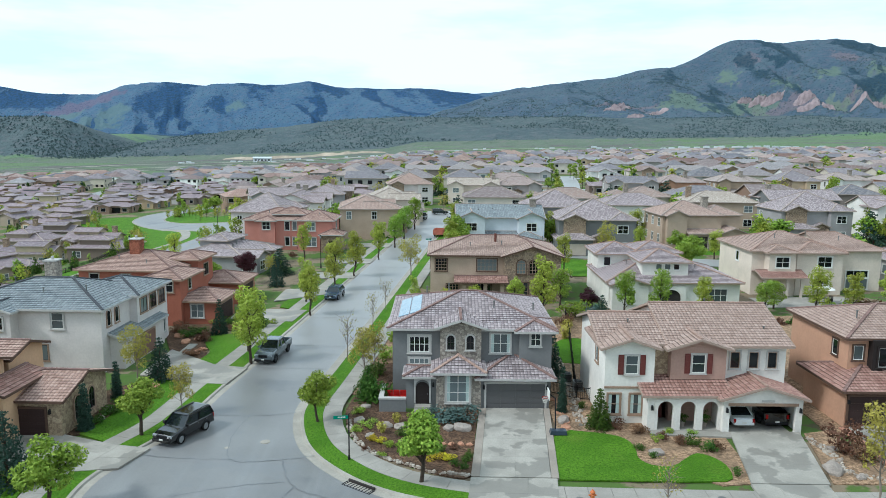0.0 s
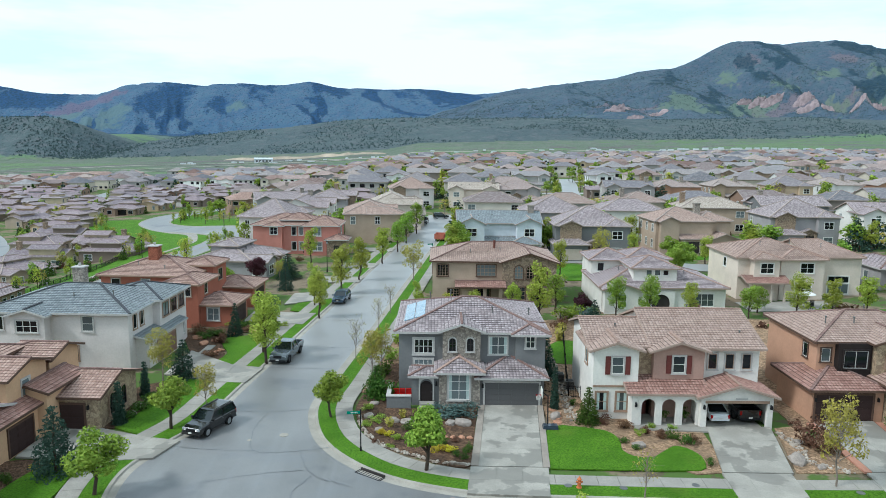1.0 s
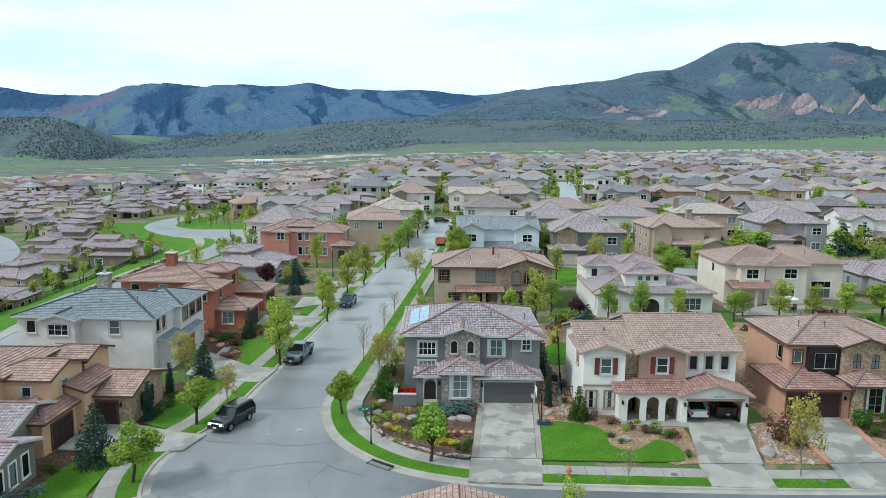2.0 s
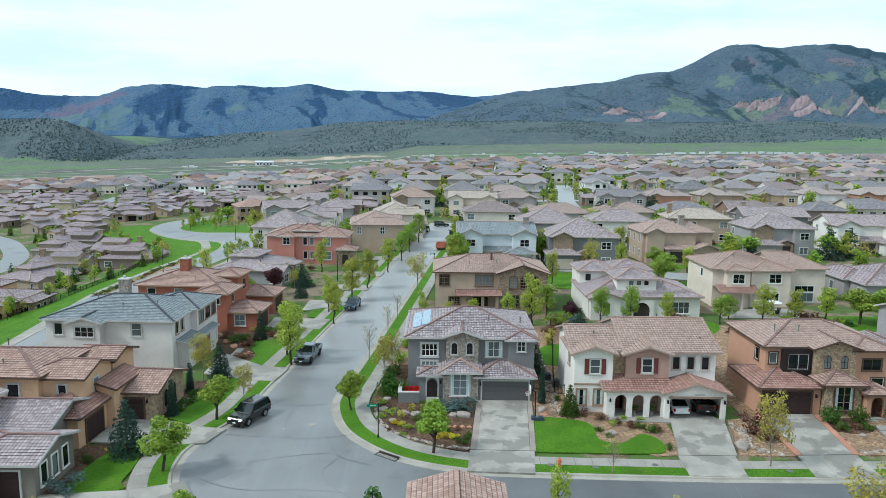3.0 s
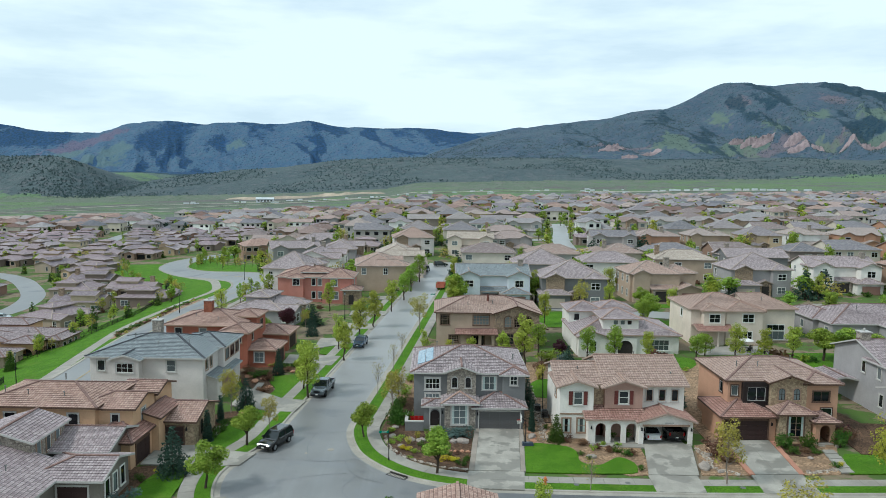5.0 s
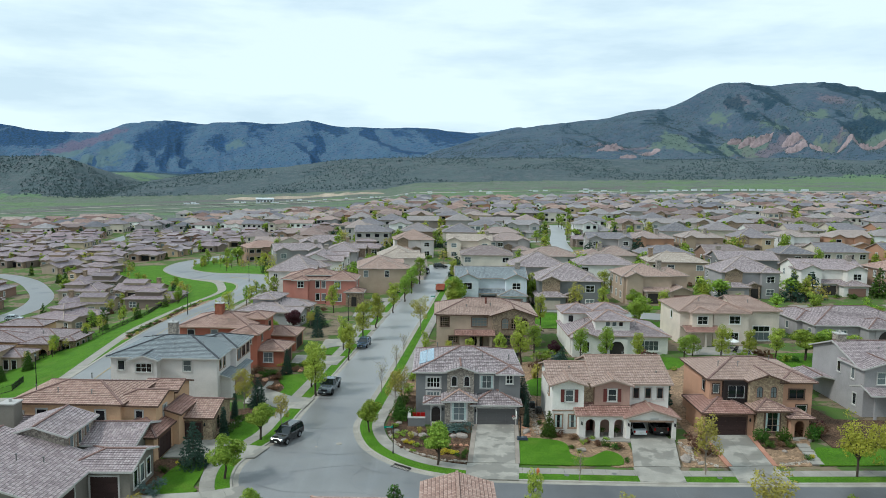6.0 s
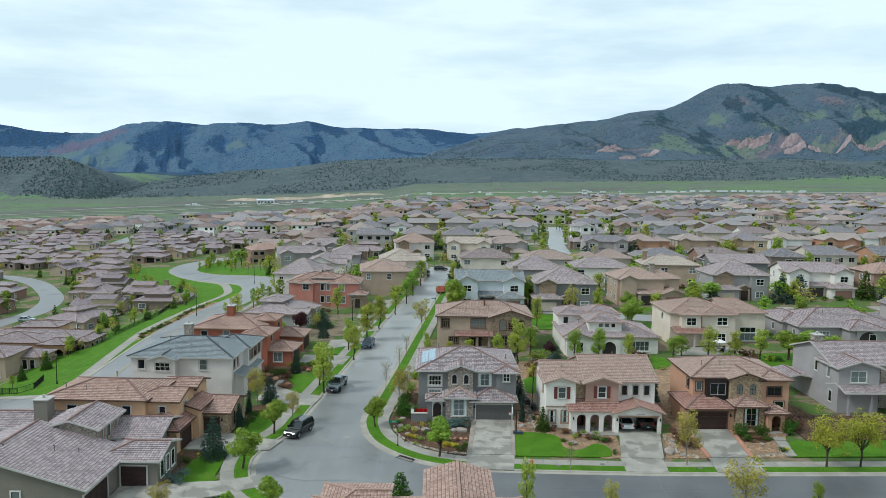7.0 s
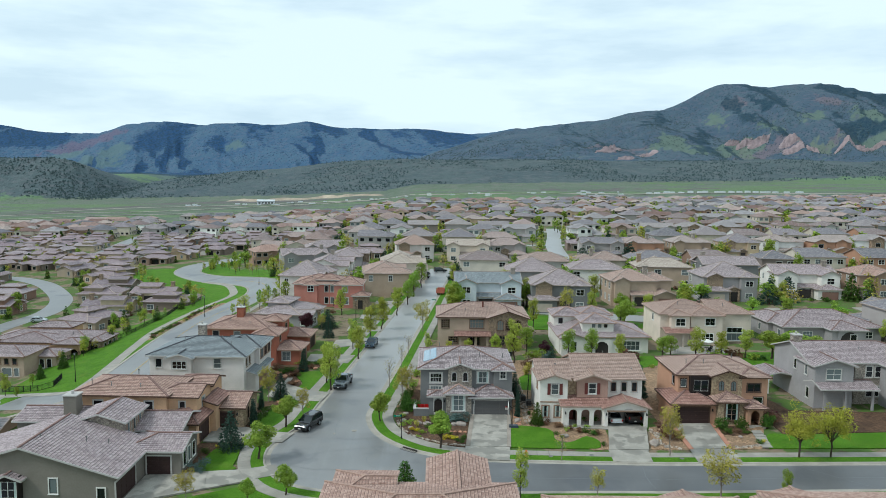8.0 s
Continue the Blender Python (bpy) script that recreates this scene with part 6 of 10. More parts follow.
def small_window_meshes():
    out = {}
    for key, (w, h) in WIN_SIZE.items():
        b = bmesh.new()
        for x0, x1, z0, z1 in ((-w / 2 - 0.14, -w / 2, -0.12, h + 0.12), (w / 2, w / 2 + 0.14, -0.12, h + 0.12), (-w / 2, w / 2, -0.12, 0), (-w / 2, w / 2, h, h + 0.12), (-0.035, 0.035, 0, h), (-w / 2, w / 2, h / 2 - 0.03, h / 2 + 0.03)):
            box(b, x0, x1, -0.08, 0.02, z0, z1)
        p = bmesh.new()
        p.faces.new([p.verts.new(q) for q in ((-w / 2, -0.03, 0), (w / 2, -0.03, 0), (w / 2, -0.03, h), (-w / 2, -0.03, h))])
        out[key] = (mesh_of("window", b, T_WHITE), mesh_of("pane", p, GLASS))
    return out


SMALL_WIN = small_window_meshes()
ROOF_EDGE = mottled("weathered_roof_edge", srgb(158, 144, 136), 0.2, 1.0, 8.0)


def light_walls(blocks, garages, porches, low, seed):
    """Windows set out along every free stretch of wall, storey by storey."""
    rr = random.Random(seed)
    out = []
    for i, (x0, x1, y0, y1, eave, *rest) in enumerate(blocks):
        for face in "SNEW":
            a, b = (x0, x1) if face in "SN" else (y0, y1)
            n = max(1, int((b - a) / (2.9 if face == "S" else 3.6)))
            for z in (0.85, 4.2):
                if z > 3 and eave < (5.4 if not low else 5.0):
                    continue
                for k in range(n):
                    c = a + (b - a) * (k + 0.5) / n
                    x, y = {"S": (c, y0), "N": (c, y1), "E": (x1, c), "W": (x0, c)}[face]
                    ox, oy = {"S": (0, -0.5), "N": (0, 0.5), "E": (0.5, 0), "W": (-0.5, 0)}[face]
                    if any(j != i and q[0] - 0.6 < x + ox < q[1] + 0.6 and q[2] - 0.6 < y + oy < q[3] + 0.6 and z < q[4] + 1.2 for j, q in enumerate(blocks)):
                        continue
                    if z < 3 and any(abs(x - g[0]) < g[2] / 2 + 0.9 and abs(y - g[1]) < 0.6 for g in garages):
                        continue
                    if z < 3 and any(p[0] - 0.6 < x < p[1] + 0.6 and abs(y - p[2]) < 2.6 and face == "S" for p in porches):
                        continue
                    if face != "S" and rr.random() < 0.25:
                        continue
                    wide = (b - a) / n
                    kind = ("wide" if wide > 2.7 and face in "SN" else "tall") if z < 3 or not low else "small"
                    if wide < 1.5:
                        kind = "small"
                    out.append((kind, x, y, z, face))
    rr.shuffle(out)
    return out


def neighbour(blocks, garages, porches, label, low, near, seed):
    """A house of the wider neighbourhood, front to the south: each block has its walls and its roof."""
    h = thing("house", pose(0, 0, -400), label, "house", "houses of the neighbourhood")
    fb, stone = bmesh.new(), STONE if seed % 2 else STONE_GREY
    real = []
    for i, (x0, x1, y0, y1, eave, pitch, axis, ends, *skin) in enumerate(blocks):
        x0, x1, y0, y1, eave = x0 + 0.05 * i, x1 - 0.05 * i, y0 + 0.04 * i, y1 - 0.03 * i, eave - 0.035 * i
        real.append((x0, x1, y0, y1, eave))
        over = 0.45
        t = math.tan(radians(pitch))
        hh = eave + over * t - 0.16
        wb = bmesh.new()
        shell(wb, x0, x1, y0, y1, -2.5, hh, t, axis, ends)
        if skin:
            part("stone_wall", wb, stone, h, "stone veneer")
        else:
            part("wall", wb, WALLS, h)
        tiles, caps, fas, top = roof_geometry(x0, x1, y0, y1, eave, pitch, axis, ends, over, False)
        part("roof", tiles, ROOFS, h)
        if near:
            join_plain(fb, caps)
        else:
            caps.free()
        join_plain(fb, fas)
    part("fascia", fb, ROOF_EDGE, h)["kind"] = "stuff"
    wins = light_walls(real, garages, porches, low, seed)
    if near:
        for k, x, y, z, face in wins[:16]:
            w = part("window", None, None, h, "", pose(x, y, z, 0, 0, TURN_OF[face]), SMALL_WIN[k][0])
            part("pane", None, None, w, "", None, SMALL_WIN[k][1])
        b = bmesh.new()
        x0, x1, y0, y1, eave = real[0]
        for u in (0.25, 0.42, 0.7):
            vx, vy = x0 + (x1 - x0) * u, y0 + (y1 - y0) * (0.2 + 0.25 * u)
            z = eave + 0.35 * min(vx - x0, x1 - vx, vy - y0, y1 - vy)
            tube(b, (vx, vy, z - 0.3), (vx, vy, z + 0.5), 0.11, 0.11, 6)
        part("roof_vents", b, METAL, h, "short metal vent pipes")["kind"] = "stuff"
    else:
        g, t = bmesh.new(), bmesh.new()
        for k, x, y, z, face in wins:
            w, hh = WIN_SIZE[k]
            quad(t, face, x, y, z - 0.14, w + 0.3, hh + 0.28, 0.03)
            quad(g, face, x, y, z, w, hh, 0.06)
        for x, y, w, face in garages:
            quad(t, face, x, y, 0, w, 2.2, 0.05)
        # porch openings are no glass: dark quads here stand in for their shade
        for x0, x1, y, hh in porches:
            quad(g, "S", (x0 + x1) / 2, y, 0, x1 - x0, hh, 0.08)
        part("glazing", g, GLASS, h)["kind"] = "stuff"
        part("window_trim", t, T_GREYT, h)["kind"] = "stuff"
        return h
    for x, y, w, face in garages:
        b = bmesh.new()
        box(b, -w / 2, w / 2, -0.05, 0.02, 0, 2.2)
        for k in range(1, 5):
            box(b, -w / 2 + 0.1, w / 2 - 0.1, -0.065, -0.05, k * 0.55 - 0.5, k * 0.55 - 0.06)
        part("garage_door", b, D_TAN if seed % 3 else D_MAUVE, h, "", pose(x, y, 0, 0, 0, TURN_OF[face]))
    for x0, x1, y, hh in porches:
        # no real recess: a flat dark panel gives the porch its shade
        b = bmesh.new()
        box(b, x0, x1, y - 0.05, y + 0.02, 0, hh)
        part("porch_recess", b, DARK_IN, h, "flat dark panel in place of porch shade")
        for px in (x0 - 0.16, x1 + 0.16):
            b = bmesh.new()
            box(b, px - 0.2, px + 0.2, y - 0.45, y - 0.05, -1, hh + 0.35)
            part("post", b, stone, h)
    if seed % 3 == 0:
        b = bmesh.new()
        cx = real[0][1] - 1.6
        box(b, cx - 0.6, cx + 0.6, 1.0, 2.1, 2, real[0][4] + 3.2)
        box(b, cx - 0.72, cx + 0.72, 0.88, 2.22, real[0][4] + 3.2, real[0][4] + 3.4)
        part("chimney", b, stone, h, "stone chimney with flat cap")
    return h


def models(near):
    # blocks: x0, x1, y0, y1, eave, pitch, ridge axis, ends (hip or gable); garages: x, y, width, side; porches: x0, x1, y, height
    two = [
        ([(-6.4, 6.4, -4, 7.5, 6.0, 22, "x", "hh"), (-6.6, -1.8, -6.2, 2, 6.0, 22, "y", "hg"), (0.8, 6.6, -8.0, -1, 2.9, 21, "y", "hg"), (2.6, 5.6, -5.0, 1, 6.2, 24, "y", "gg"), (-1.8, 0.9, -5.2, 0, 4.4, 24, "y", "gg", 1)],
         [(3.7, -8.0, 4.6, "S")], [(-1.2, 0.3, -5.2, 2.6)], "two-storey stucco house with hip roof and stone entry"),
        ([(-6.8, 6.8, -3, 7.5, 6.1, 21, "x", "gg"), (-6.8, -2.6, -5.6, 1, 6.2, 24, "y", "gg"), (2.6, 6.8, -5.6, 1, 6.2, 24, "y", "gg"), (-2.8, 2.8, -4.8, -1, 3.0, 18, "x", "gg"), (1.2, 6.6, -7.6, -3, 2.8, 20, "y", "hg")],
         [(4.0, -7.6, 4.4, "S")], [(-2.2, 0.8, -4.8, 2.5)], "broad two-storey house with twin front gables"),
        ([(-6.0, 6.0, -5, 6.5, 6.2, 25, "y", "hh"), (-6.4, -1, -7.6, 0, 3.0, 22, "y", "hg"), (1.8, 5.6, -6.4, 0, 6.4, 25, "y", "hg"), (-5.4, -1.8, -5.8, 0, 6.3, 24, "y", "gg", 1), (-1.0, 1.9, -6.2, -3, 3.3, 22, "y", "gg", 1)],
         [(-3.8, -7.6, 4.4, "S")], [(-0.4, 1.3, -6.2, 2.6)], "two-storey house with steep pyramid roof and stone bay"),
        ([(-7.4, 1.6, -4, 7, 6.1, 22, "x", "hh"), (0, 7.4, -3, 7, 3.4, 22, "x", "gh"), (-4.8, -0.6, -6.0, 0, 6.2, 24, "y", "gg"), (2.4, 7.0, -6.4, 0, 3.1, 21, "y", "hg"), (-7.4, -4.7, -5.4, -1, 3.2, 22, "y", "gg", 1)],
         [(4.7, -6.4, 4.2, "S")], [(-0.2, 1.9, -4.0, 2.4)], "stucco house with a two-storey block and a lower wing"),
        ([(-6.6, 6.6, -3, 7.5, 6.1, 22, "x", "hh"), (-1.9, 2.2, -5.2, 2, 6.7, 25, "y", "gg", 1), (-6.8, -1.9, -7.2, 0, 2.9, 22, "y", "hg"), (2.6, 6.5, -4.6, 2, 6.1, 22, "y", "hg"), (2.2, 6.4, -6.0, -3, 2.9, 18, "x", "hh")],
         [(-4.4, -7.2, 4.4, "S")], [(2.8, 5.8, -6.0, 2.4)], "two-storey house with stone middle gable and side porch"),
        ([(-6.2, 6.2, -5, 7, 6.0, 22, "x", "hg"), (-0.6, 6.2, -8.0, 0, 2.9, 20, "y", "gg"), (-6.3, -2.2, -6.8, 1, 6.1, 24, "y", "gg"), (1.0, 4.6, -5.8, 0, 6.2, 24, "y", "gg"), (-2.4, -0.5, -6.4, -3, 3.4, 22, "y", "gg", 1)],
         [(2.8, -8.0, 4.8, "S")], [(-2.0, -0.9, -6.4, 2.6)], "two-storey house with side-gabled roof and garage in front"),
        ([(-6.0, 6.0, -4, 8, 6.1, 23, "y", "hh"), (-6.2, -0.6, -5.6, 2, 6.0, 22, "x", "hh"), (1.4, 6.3, -7.4, 0, 3.0, 22, "x", "hh"), (-0.6, 1.6, -5.4, -1, 7.0, 26, "y", "hh", 1), (-6.0, -1.0, -7.2, -3, 2.8, 17, "x", "hh")],
         [(3.9, -7.4, 4.2, "S")], [(-5.4, -1.8, -7.2, 2.3)], "two-storey house with a stone stair tower and long porch"),
        ([(-6.8, 3.0, -4, 7.5, 6.1, 22, "x", "hh"), (0.8, 6.8, -2.0, 6.5, 6.0, 22, "y", "hh"), (2.0, 6.6, -6.8, 0, 2.9, 21, "y", "gg"), (-6.4, -3.0, -5.4, 0, 6.2, 24, "y", "gg"), (-2.9, 2.2, -6.0, -2, 3.0, 18, "x", "gg")],
         [(4.3, -6.8, 4.0, "S")], [(-2.4, 0.2, -6.0, 2.4), (0.6, 1.8, -6.0, 2.4)], "two-storey house with stepped hip roofs and covered porch")]
    low = [
        ([(-7, 7, -4, 6.5, 3.3, 17, "x", "hh"), (-7, -2.2, -6.8, 1, 3.2, 18, "y", "gg"), (-3, 4.6, 0, 5, 5.3, 15, "x", "hh"), (2.4, 6.4, -6.0, 0, 3.1, 18, "y", "hh", 1)],
         [], [(-1.8, 1.8, -4, 2.4)], "low patio home with layered mauve-brown tile roofs"),
        ([(-6, 6, -6, 7, 3.4, 18, "y", "hh"), (1, 7.2, -3.5, 3.5, 3.3, 18, "x", "hg"), (-4.6, 1.4, -1, 5.5, 5.4, 16, "y", "hh"), (-6.4, -2.0, -7.6, -3, 3.0, 18, "y", "gg", 1)],
         [(-4.2, -7.6, 3.6, "S")], [(-1.4, 1.2, -6, 2.4)], "low patio home with hip roofs and a raised middle"),
        ([(-7.2, 7.2, -3.5, 5.5, 3.4, 17, "x", "gg"), (1.4, 6.4, -6.4, 0, 3.3, 19, "y", "gg"), (-5.5, 1.6, -0.5, 5, 5.4, 15, "x", "gg"), (-7.0, -3.4, -5.4, -1, 3.1, 18, "y", "gg", 1)],
         [], [(-2.8, 0.8, -3.5, 2.4), (2.6, 5.2, -6.4, 2.4)], "low patio home with stepped gable roofs")]
    # two-storey plots are broad
    k = 1.26
    two = [([(x0 * k, x1 * k, y0, y1, eave + (0.5 if eave > 5 else 0.2), *r) for x0, x1, y0, y1, eave, *r in b], [(x * k, *r) for x, *r in g], [(x0 * k, x1 * k, *r) for x0, x1, *r in p], lab) for b, g, p, lab in two]
    a = [neighbour(b, g, p, lab, False, near, 11 + i) for i, (b, g, p, lab) in enumerate(two)]
    c = [neighbour(b, g, p, lab, True, near, 31 + i) for i, (b, g, p, lab) in enumerate(low)]
    return a, c


NEAR_TWO, NEAR_LOW = models(True)
FAR_TWO, FAR_LOW = models(False)
TAKEN = [(3.5, 68, 9), (21, 63, 10), (38, 63, 10), (60, 64, 12), (-38, 75, 10), (-40, 54, 11), (-44, 42, 13), (-35, 96, 12), (-29, 150, 7), (8, 108, 12), (32, 104, 11), (55, 111, 12), (81, 111, 12), (-3, 22, 11), (18, 18, 10), (37, 18, 10), (-93, 111, 10), (-93, 129, 13), (-67, 77, 6), (-78, 84, 6)]
ROADS = [spline(PARK, 4), spline([(-129, 146), (-129, 173), (-128, 191), (-134, 212), (-146, 233), (-168, 262), (-195, 282), (-255, 300)], 4),
         spline([(-190, 345), (-202, 399), (-218, 471), (-231, 550), (-238, 640)], 4), spline([(24, 143), (46, 133), (60, 129), (90, 129), (140, 132), (260, 138)], 6),
         spline([(-4, 222), (40, 232), (90, 236), (170, 238), (320, 246)], 6), spline([(49, 236), (53, 272), (58, 318), (67, 372), (75, 430)], 6), spline([(-14.4, 64), (0, 215)], 12)]
PARK_PTS = np.array([(p.x, p.y) for p in ROADS[0]])
ROAD_PTS = np.array([(p.x, p.y) for r in ROADS for p in r])
HOMES = []
TONES = {}


def settle(x, y, rz, kind, rr, clear=11.5, model=None, tone=None):
    """Books a free plot in view of the flight for a neighbour house."""
    if abs(x) > 0.66 * (y + 45) + 26 or any(math.hypot(x - a, y - b) < r + 8 for a, b, r in TAKEN):
        return False
    d = np.hypot(ROAD_PTS[:, 0] - x, ROAD_PTS[:, 1] - y).min()
    if d < clear:
        return False
    if tone is None and np.hypot(PARK_PTS[:, 0] - x, PARK_PTS[:, 1] - y).min() < (26 if kind == "low" else 17):
        return False
    TAKEN.append((x, y, 6.0))
    z = min(gz(x - 6, y), gz(x + 6, y), gz(x, y - 6)) + 0.25
    k = model if model is not None else rr.randrange(8 if kind == "two" else 3)
    if tone:
        TONES[(x, y)] = tone
    HOMES.append((x, y, kind, z, rz + rr.uniform(-3, 3), k, rr.randrange(10 ** 6)))
    return True


def merge(name, jobs, label, category, slots):
    """One object out of many placed meshes; jobs hold a mesh, a matrix and a slot for each."""
    verts, faces, mats, uvs, base = [], [], [], [], 0
    cache = {}
    for me, m, slot in jobs:
        if me.name not in cache:
            co = np.empty(len(me.vertices) * 3)
            me.vertices.foreach_get("co", co)
            uv = np.zeros(len(me.loops) * 2)
            if me.uv_layers:
                me.uv_layers[0].data.foreach_get("uv", uv)
            cache[me.name] = (co.reshape(-1, 3), [list(p.vertices) for p in me.polygons], uv)
        co, fs, uv = cache[me.name]
        mm = np.array(m)
        verts.append(co @ mm[:3, :3].T + mm[:3, 3])
        faces += [[i + base for i in f] for f in fs]
        mats += [slot] * len(fs)
        uvs.append(uv)
        base += len(co)
    me = bpy.data.meshes.new(name)
    me.from_pydata(np.concatenate(verts).tolist(), [], faces)
    me.uv_layers.new(name="UVMap").data.foreach_set("uv", np.concatenate(uvs))
    for s in slots:
        me.materials.append(s)
    me.polygons.foreach_set("material_index", mats)
    return tagged(new(name, me), label, category, "", "stuff")


def wider_neighbourhood():
    rr = random.Random(5)
    # the plots that can be told apart: x, y, turn, model
    grey, dusk, pinkish = (W_MID, R_GREY), (W_GREY, R_GREY), (W_TAUPE, R_PINK)
    for x, y, rz, k, tone in ((12.8, 150, 0, 1, (W_BLUE, R_BLUE)), (31.6, 148, 0, 2, dusk), (54.6, 154, 0, 7, pinkish), (80.5, 160, 0, 2, grey), (104, 163, 0, 1, (W_WHITE, R_PURPLE)), (126, 160, 0, 3, (W_BROWN, R_ROSE)), 
                              (-15, 172, 95, 0, pinkish), (-38, 168, 85, 2, (W_LIGHT, R_GREY)), (-12, 196, 95, 5, (W_CREAM, R_SAND)), (-34, 190, 90, 1, (W_WHITE, R_PURPLE)), (-52, 236, 20, 1, (W_MID, R_GREY)), (-30, 214, 90, 4, grey), (-80, 300, 30, 0, (W_BROWN, R_ROSE)), (-48, 262, 10, 5, grey), (12, 252, 0, 1, (W_CREAM, R_SAND)), (-10, 254, 10, 2, (W_LIGHT, R_PINK)),
                              (-62, 208, 60, 3, (W_LIGHT, R_GREY)), (28, 176, 180, 2, grey), (48, 182, 180, 0, (W_WHITE, R_GREY)), (70, 186, 180, 4, (W_TAUPE, R_SAND)), (92, 190, 180, 1, dusk)):
        settle(x, y, rz, "two", rr, 7.0, k, tone)
    settle(-35, 127, 80, "low", rr, 7.0, 0, (W_MID, R_GREY))
    rows = ((205, 180), (258, 0), (296, 180), (345, 0), (380, 180), (432, 0), (466, 180), (520, 0), (553, 180), (608, 0), (641, 180), (698, 0), (730, 180), (788, 0), (820, 180), (878, 0), (912, 180), (965, 0), (1000, 180))
    for y, rz in rows:
        x = -0.12 * y + rr.uniform(0, 8)
        while x < 0.66 * (y + 45) + 26:
            yy = y + 0.012 * x + rr.uniform(-2, 2)
            limit = np.interp(x, [-200, 200, 900], [760, 890, 790])
            if yy < limit:
                settle(x, yy, rz, "two" if rr.random() < 0.93 else "low", rr)
            x += rr.uniform(17.5, 20.5)
    for y in np.arange(232, 400, 31):
        for x in np.arange(-100, -24, 19.5):
            settle(x + rr.uniform(-3, 3), y + rr.uniform(-4, 4), rr.choice((0, 90, 180, 20)), "two", rr)
    # patio homes on the lower ground to the west
    for i in range(26):
        for j in range(24):
            x, y = -86 - 19.4 * i + 6 * (j % 2), 96 + 22.5 * j + 0.12 * 19.4 * i
            if y < 480 and math.hypot(x, y) < 620:
                settle(x + rr.uniform(-1.5, 1.5), y + rr.uniform(-2, 2), rr.choice((0, 15, -20, 90, 180, 70)), "low", rr, 10.5)
    for i in range(34):
        for j in range(10):
            x, y = -60 - 18.8 * i, 470 + 30 * j + rr.uniform(-4, 4)
            if y < np.interp(x, [-560, -300, -150, -60], [560, 660, 740, 780]):
                settle(x + rr.uniform(-3, 3), y, rr.choice((0, 180, 10, 170)), "two", rr)
    # plots beside the front rows
    for x, y, rz in ((100, 66, 0), (119, 67, 0), (84, 64, 0), (101, 110, 180), (120, 112, 180), (140, 113, 180), (148, 168, 0), (168, 170, 0), (-72, 58, 90)):
        settle(x, y, rz, "two", rr, 8)


wider_neighbourhood()
HOMES.sort(key=lambda h: math.hypot(h[0], h[1] + 20))


def house_all():
    """The nearest plots take detailed houses, those behind them lighter ones, and the rest are one far sheet of houses."""
    slots = [mottled("far_wall_paint", c, 0.06, 0.3, 2, 0.9, 0) for c in WALL_TONES]
    slots += [mottled("far_roof_tile", c, 0.22, 0.5, 3, 0.85, 0) for c in ROOF_TONES + LOW_ROOF_TONES] + [ROOF_EDGE, GLASS, T_GREYT]
    nw, nr = len(WALL_TONES), len(ROOF_TONES)
    jobs = []
    for i, (x, y, kind, z, rz, k, seed) in enumerate(HOMES):
        m = pose(x, y, z, 0, 0, rz)
        r = random.Random(seed)
        tones = (WALL_TONES, ROOF_TONES) if kind == "two" else (LOW_WALL_TONES, LOW_ROOF_TONES)
        wall, roof = r.randrange(len(tones[0])), r.randrange(len(tones[1]))
        if i < 205:
            pool = (NEAR_TWO, NEAR_LOW) if i < 62 else (FAR_TWO, FAR_LOW)
            made = copy_thing(pool[kind != "two"][k], m)
            for o in made.children:
                on_roof = o.name.startswith("roof.") or o.name == "roof"
                if not on_roof and not o.name.startswith("wall"):
                    continue
                o.color = tones[on_roof][roof if on_roof else wall]
                if (x, y) in TONES:
                    o.material_slots[0].link = "OBJECT"
                    o.material_slots[0].material = TONES[(x, y)][on_roof]
        else:
            for o in (FAR_TWO if kind == "two" else FAR_LOW)[k].children:
                slot = wall if "wall" in o.name else nw + (roof if kind == "two" else nr + roof) if o.name.startswith("roof") else nw + nr + len(LOW_ROOF_TONES) + ("fascia", "glazing", "window_trim").index(o.name.split(".")[0])
                jobs.append((o.data, m, slot))
    merge("distant_houses", jobs, "far rows of stucco houses with grey, brown and pink tile roofs", "houses", slots)


house_all()
for pool in (NEAR_TWO, NEAR_LOW, FAR_TWO, FAR_LOW):
    for ob in pool:
        for o in list(ob.children_recursive) + [ob]:
            bpy.data.objects.remove(o)


# ---- plants ----
def leaf_cloud(centres, radii, count, size, rng, squash=1.0, up=0.35):
    """Leaf quads scattered through overlapping clumps, denser near their skins; returned as vertex and face lists."""
    n = len(centres)
    c = np.array(centres)
    r = np.array(radii)
    w = r ** 2 / (r ** 2).sum()
    pick = rng.choice(n, count, p=w)
    d = rng.normal(size=(count, 3))
    d /= np.linalg.norm(d, axis=1)[:, None]
    rad = r[pick] * rng.uniform(0.35, 1.0, count) ** 0.5
    p = c[pick] + d * rad[:, None] * np.array([1, 1, squash])
    nrm = d + rng.normal(scale=0.7, size=(count, 3)) + np.array([0, 0, up])
    nrm /= np.linalg.norm(nrm, axis=1)[:, None]
    a = np.cross(nrm, rng.normal(size=(count, 3)))
    a /= np.linalg.norm(a, axis=1)[:, None]
    b = np.cross(nrm, a)
    s = size * rng.uniform(0.6, 1.3, count)[:, None]
    quad = np.stack([p - a * s, p + b * s * 0.55, p + a * s, p - b * s * 0.55], 1)
    return quad.reshape(-1, 3)


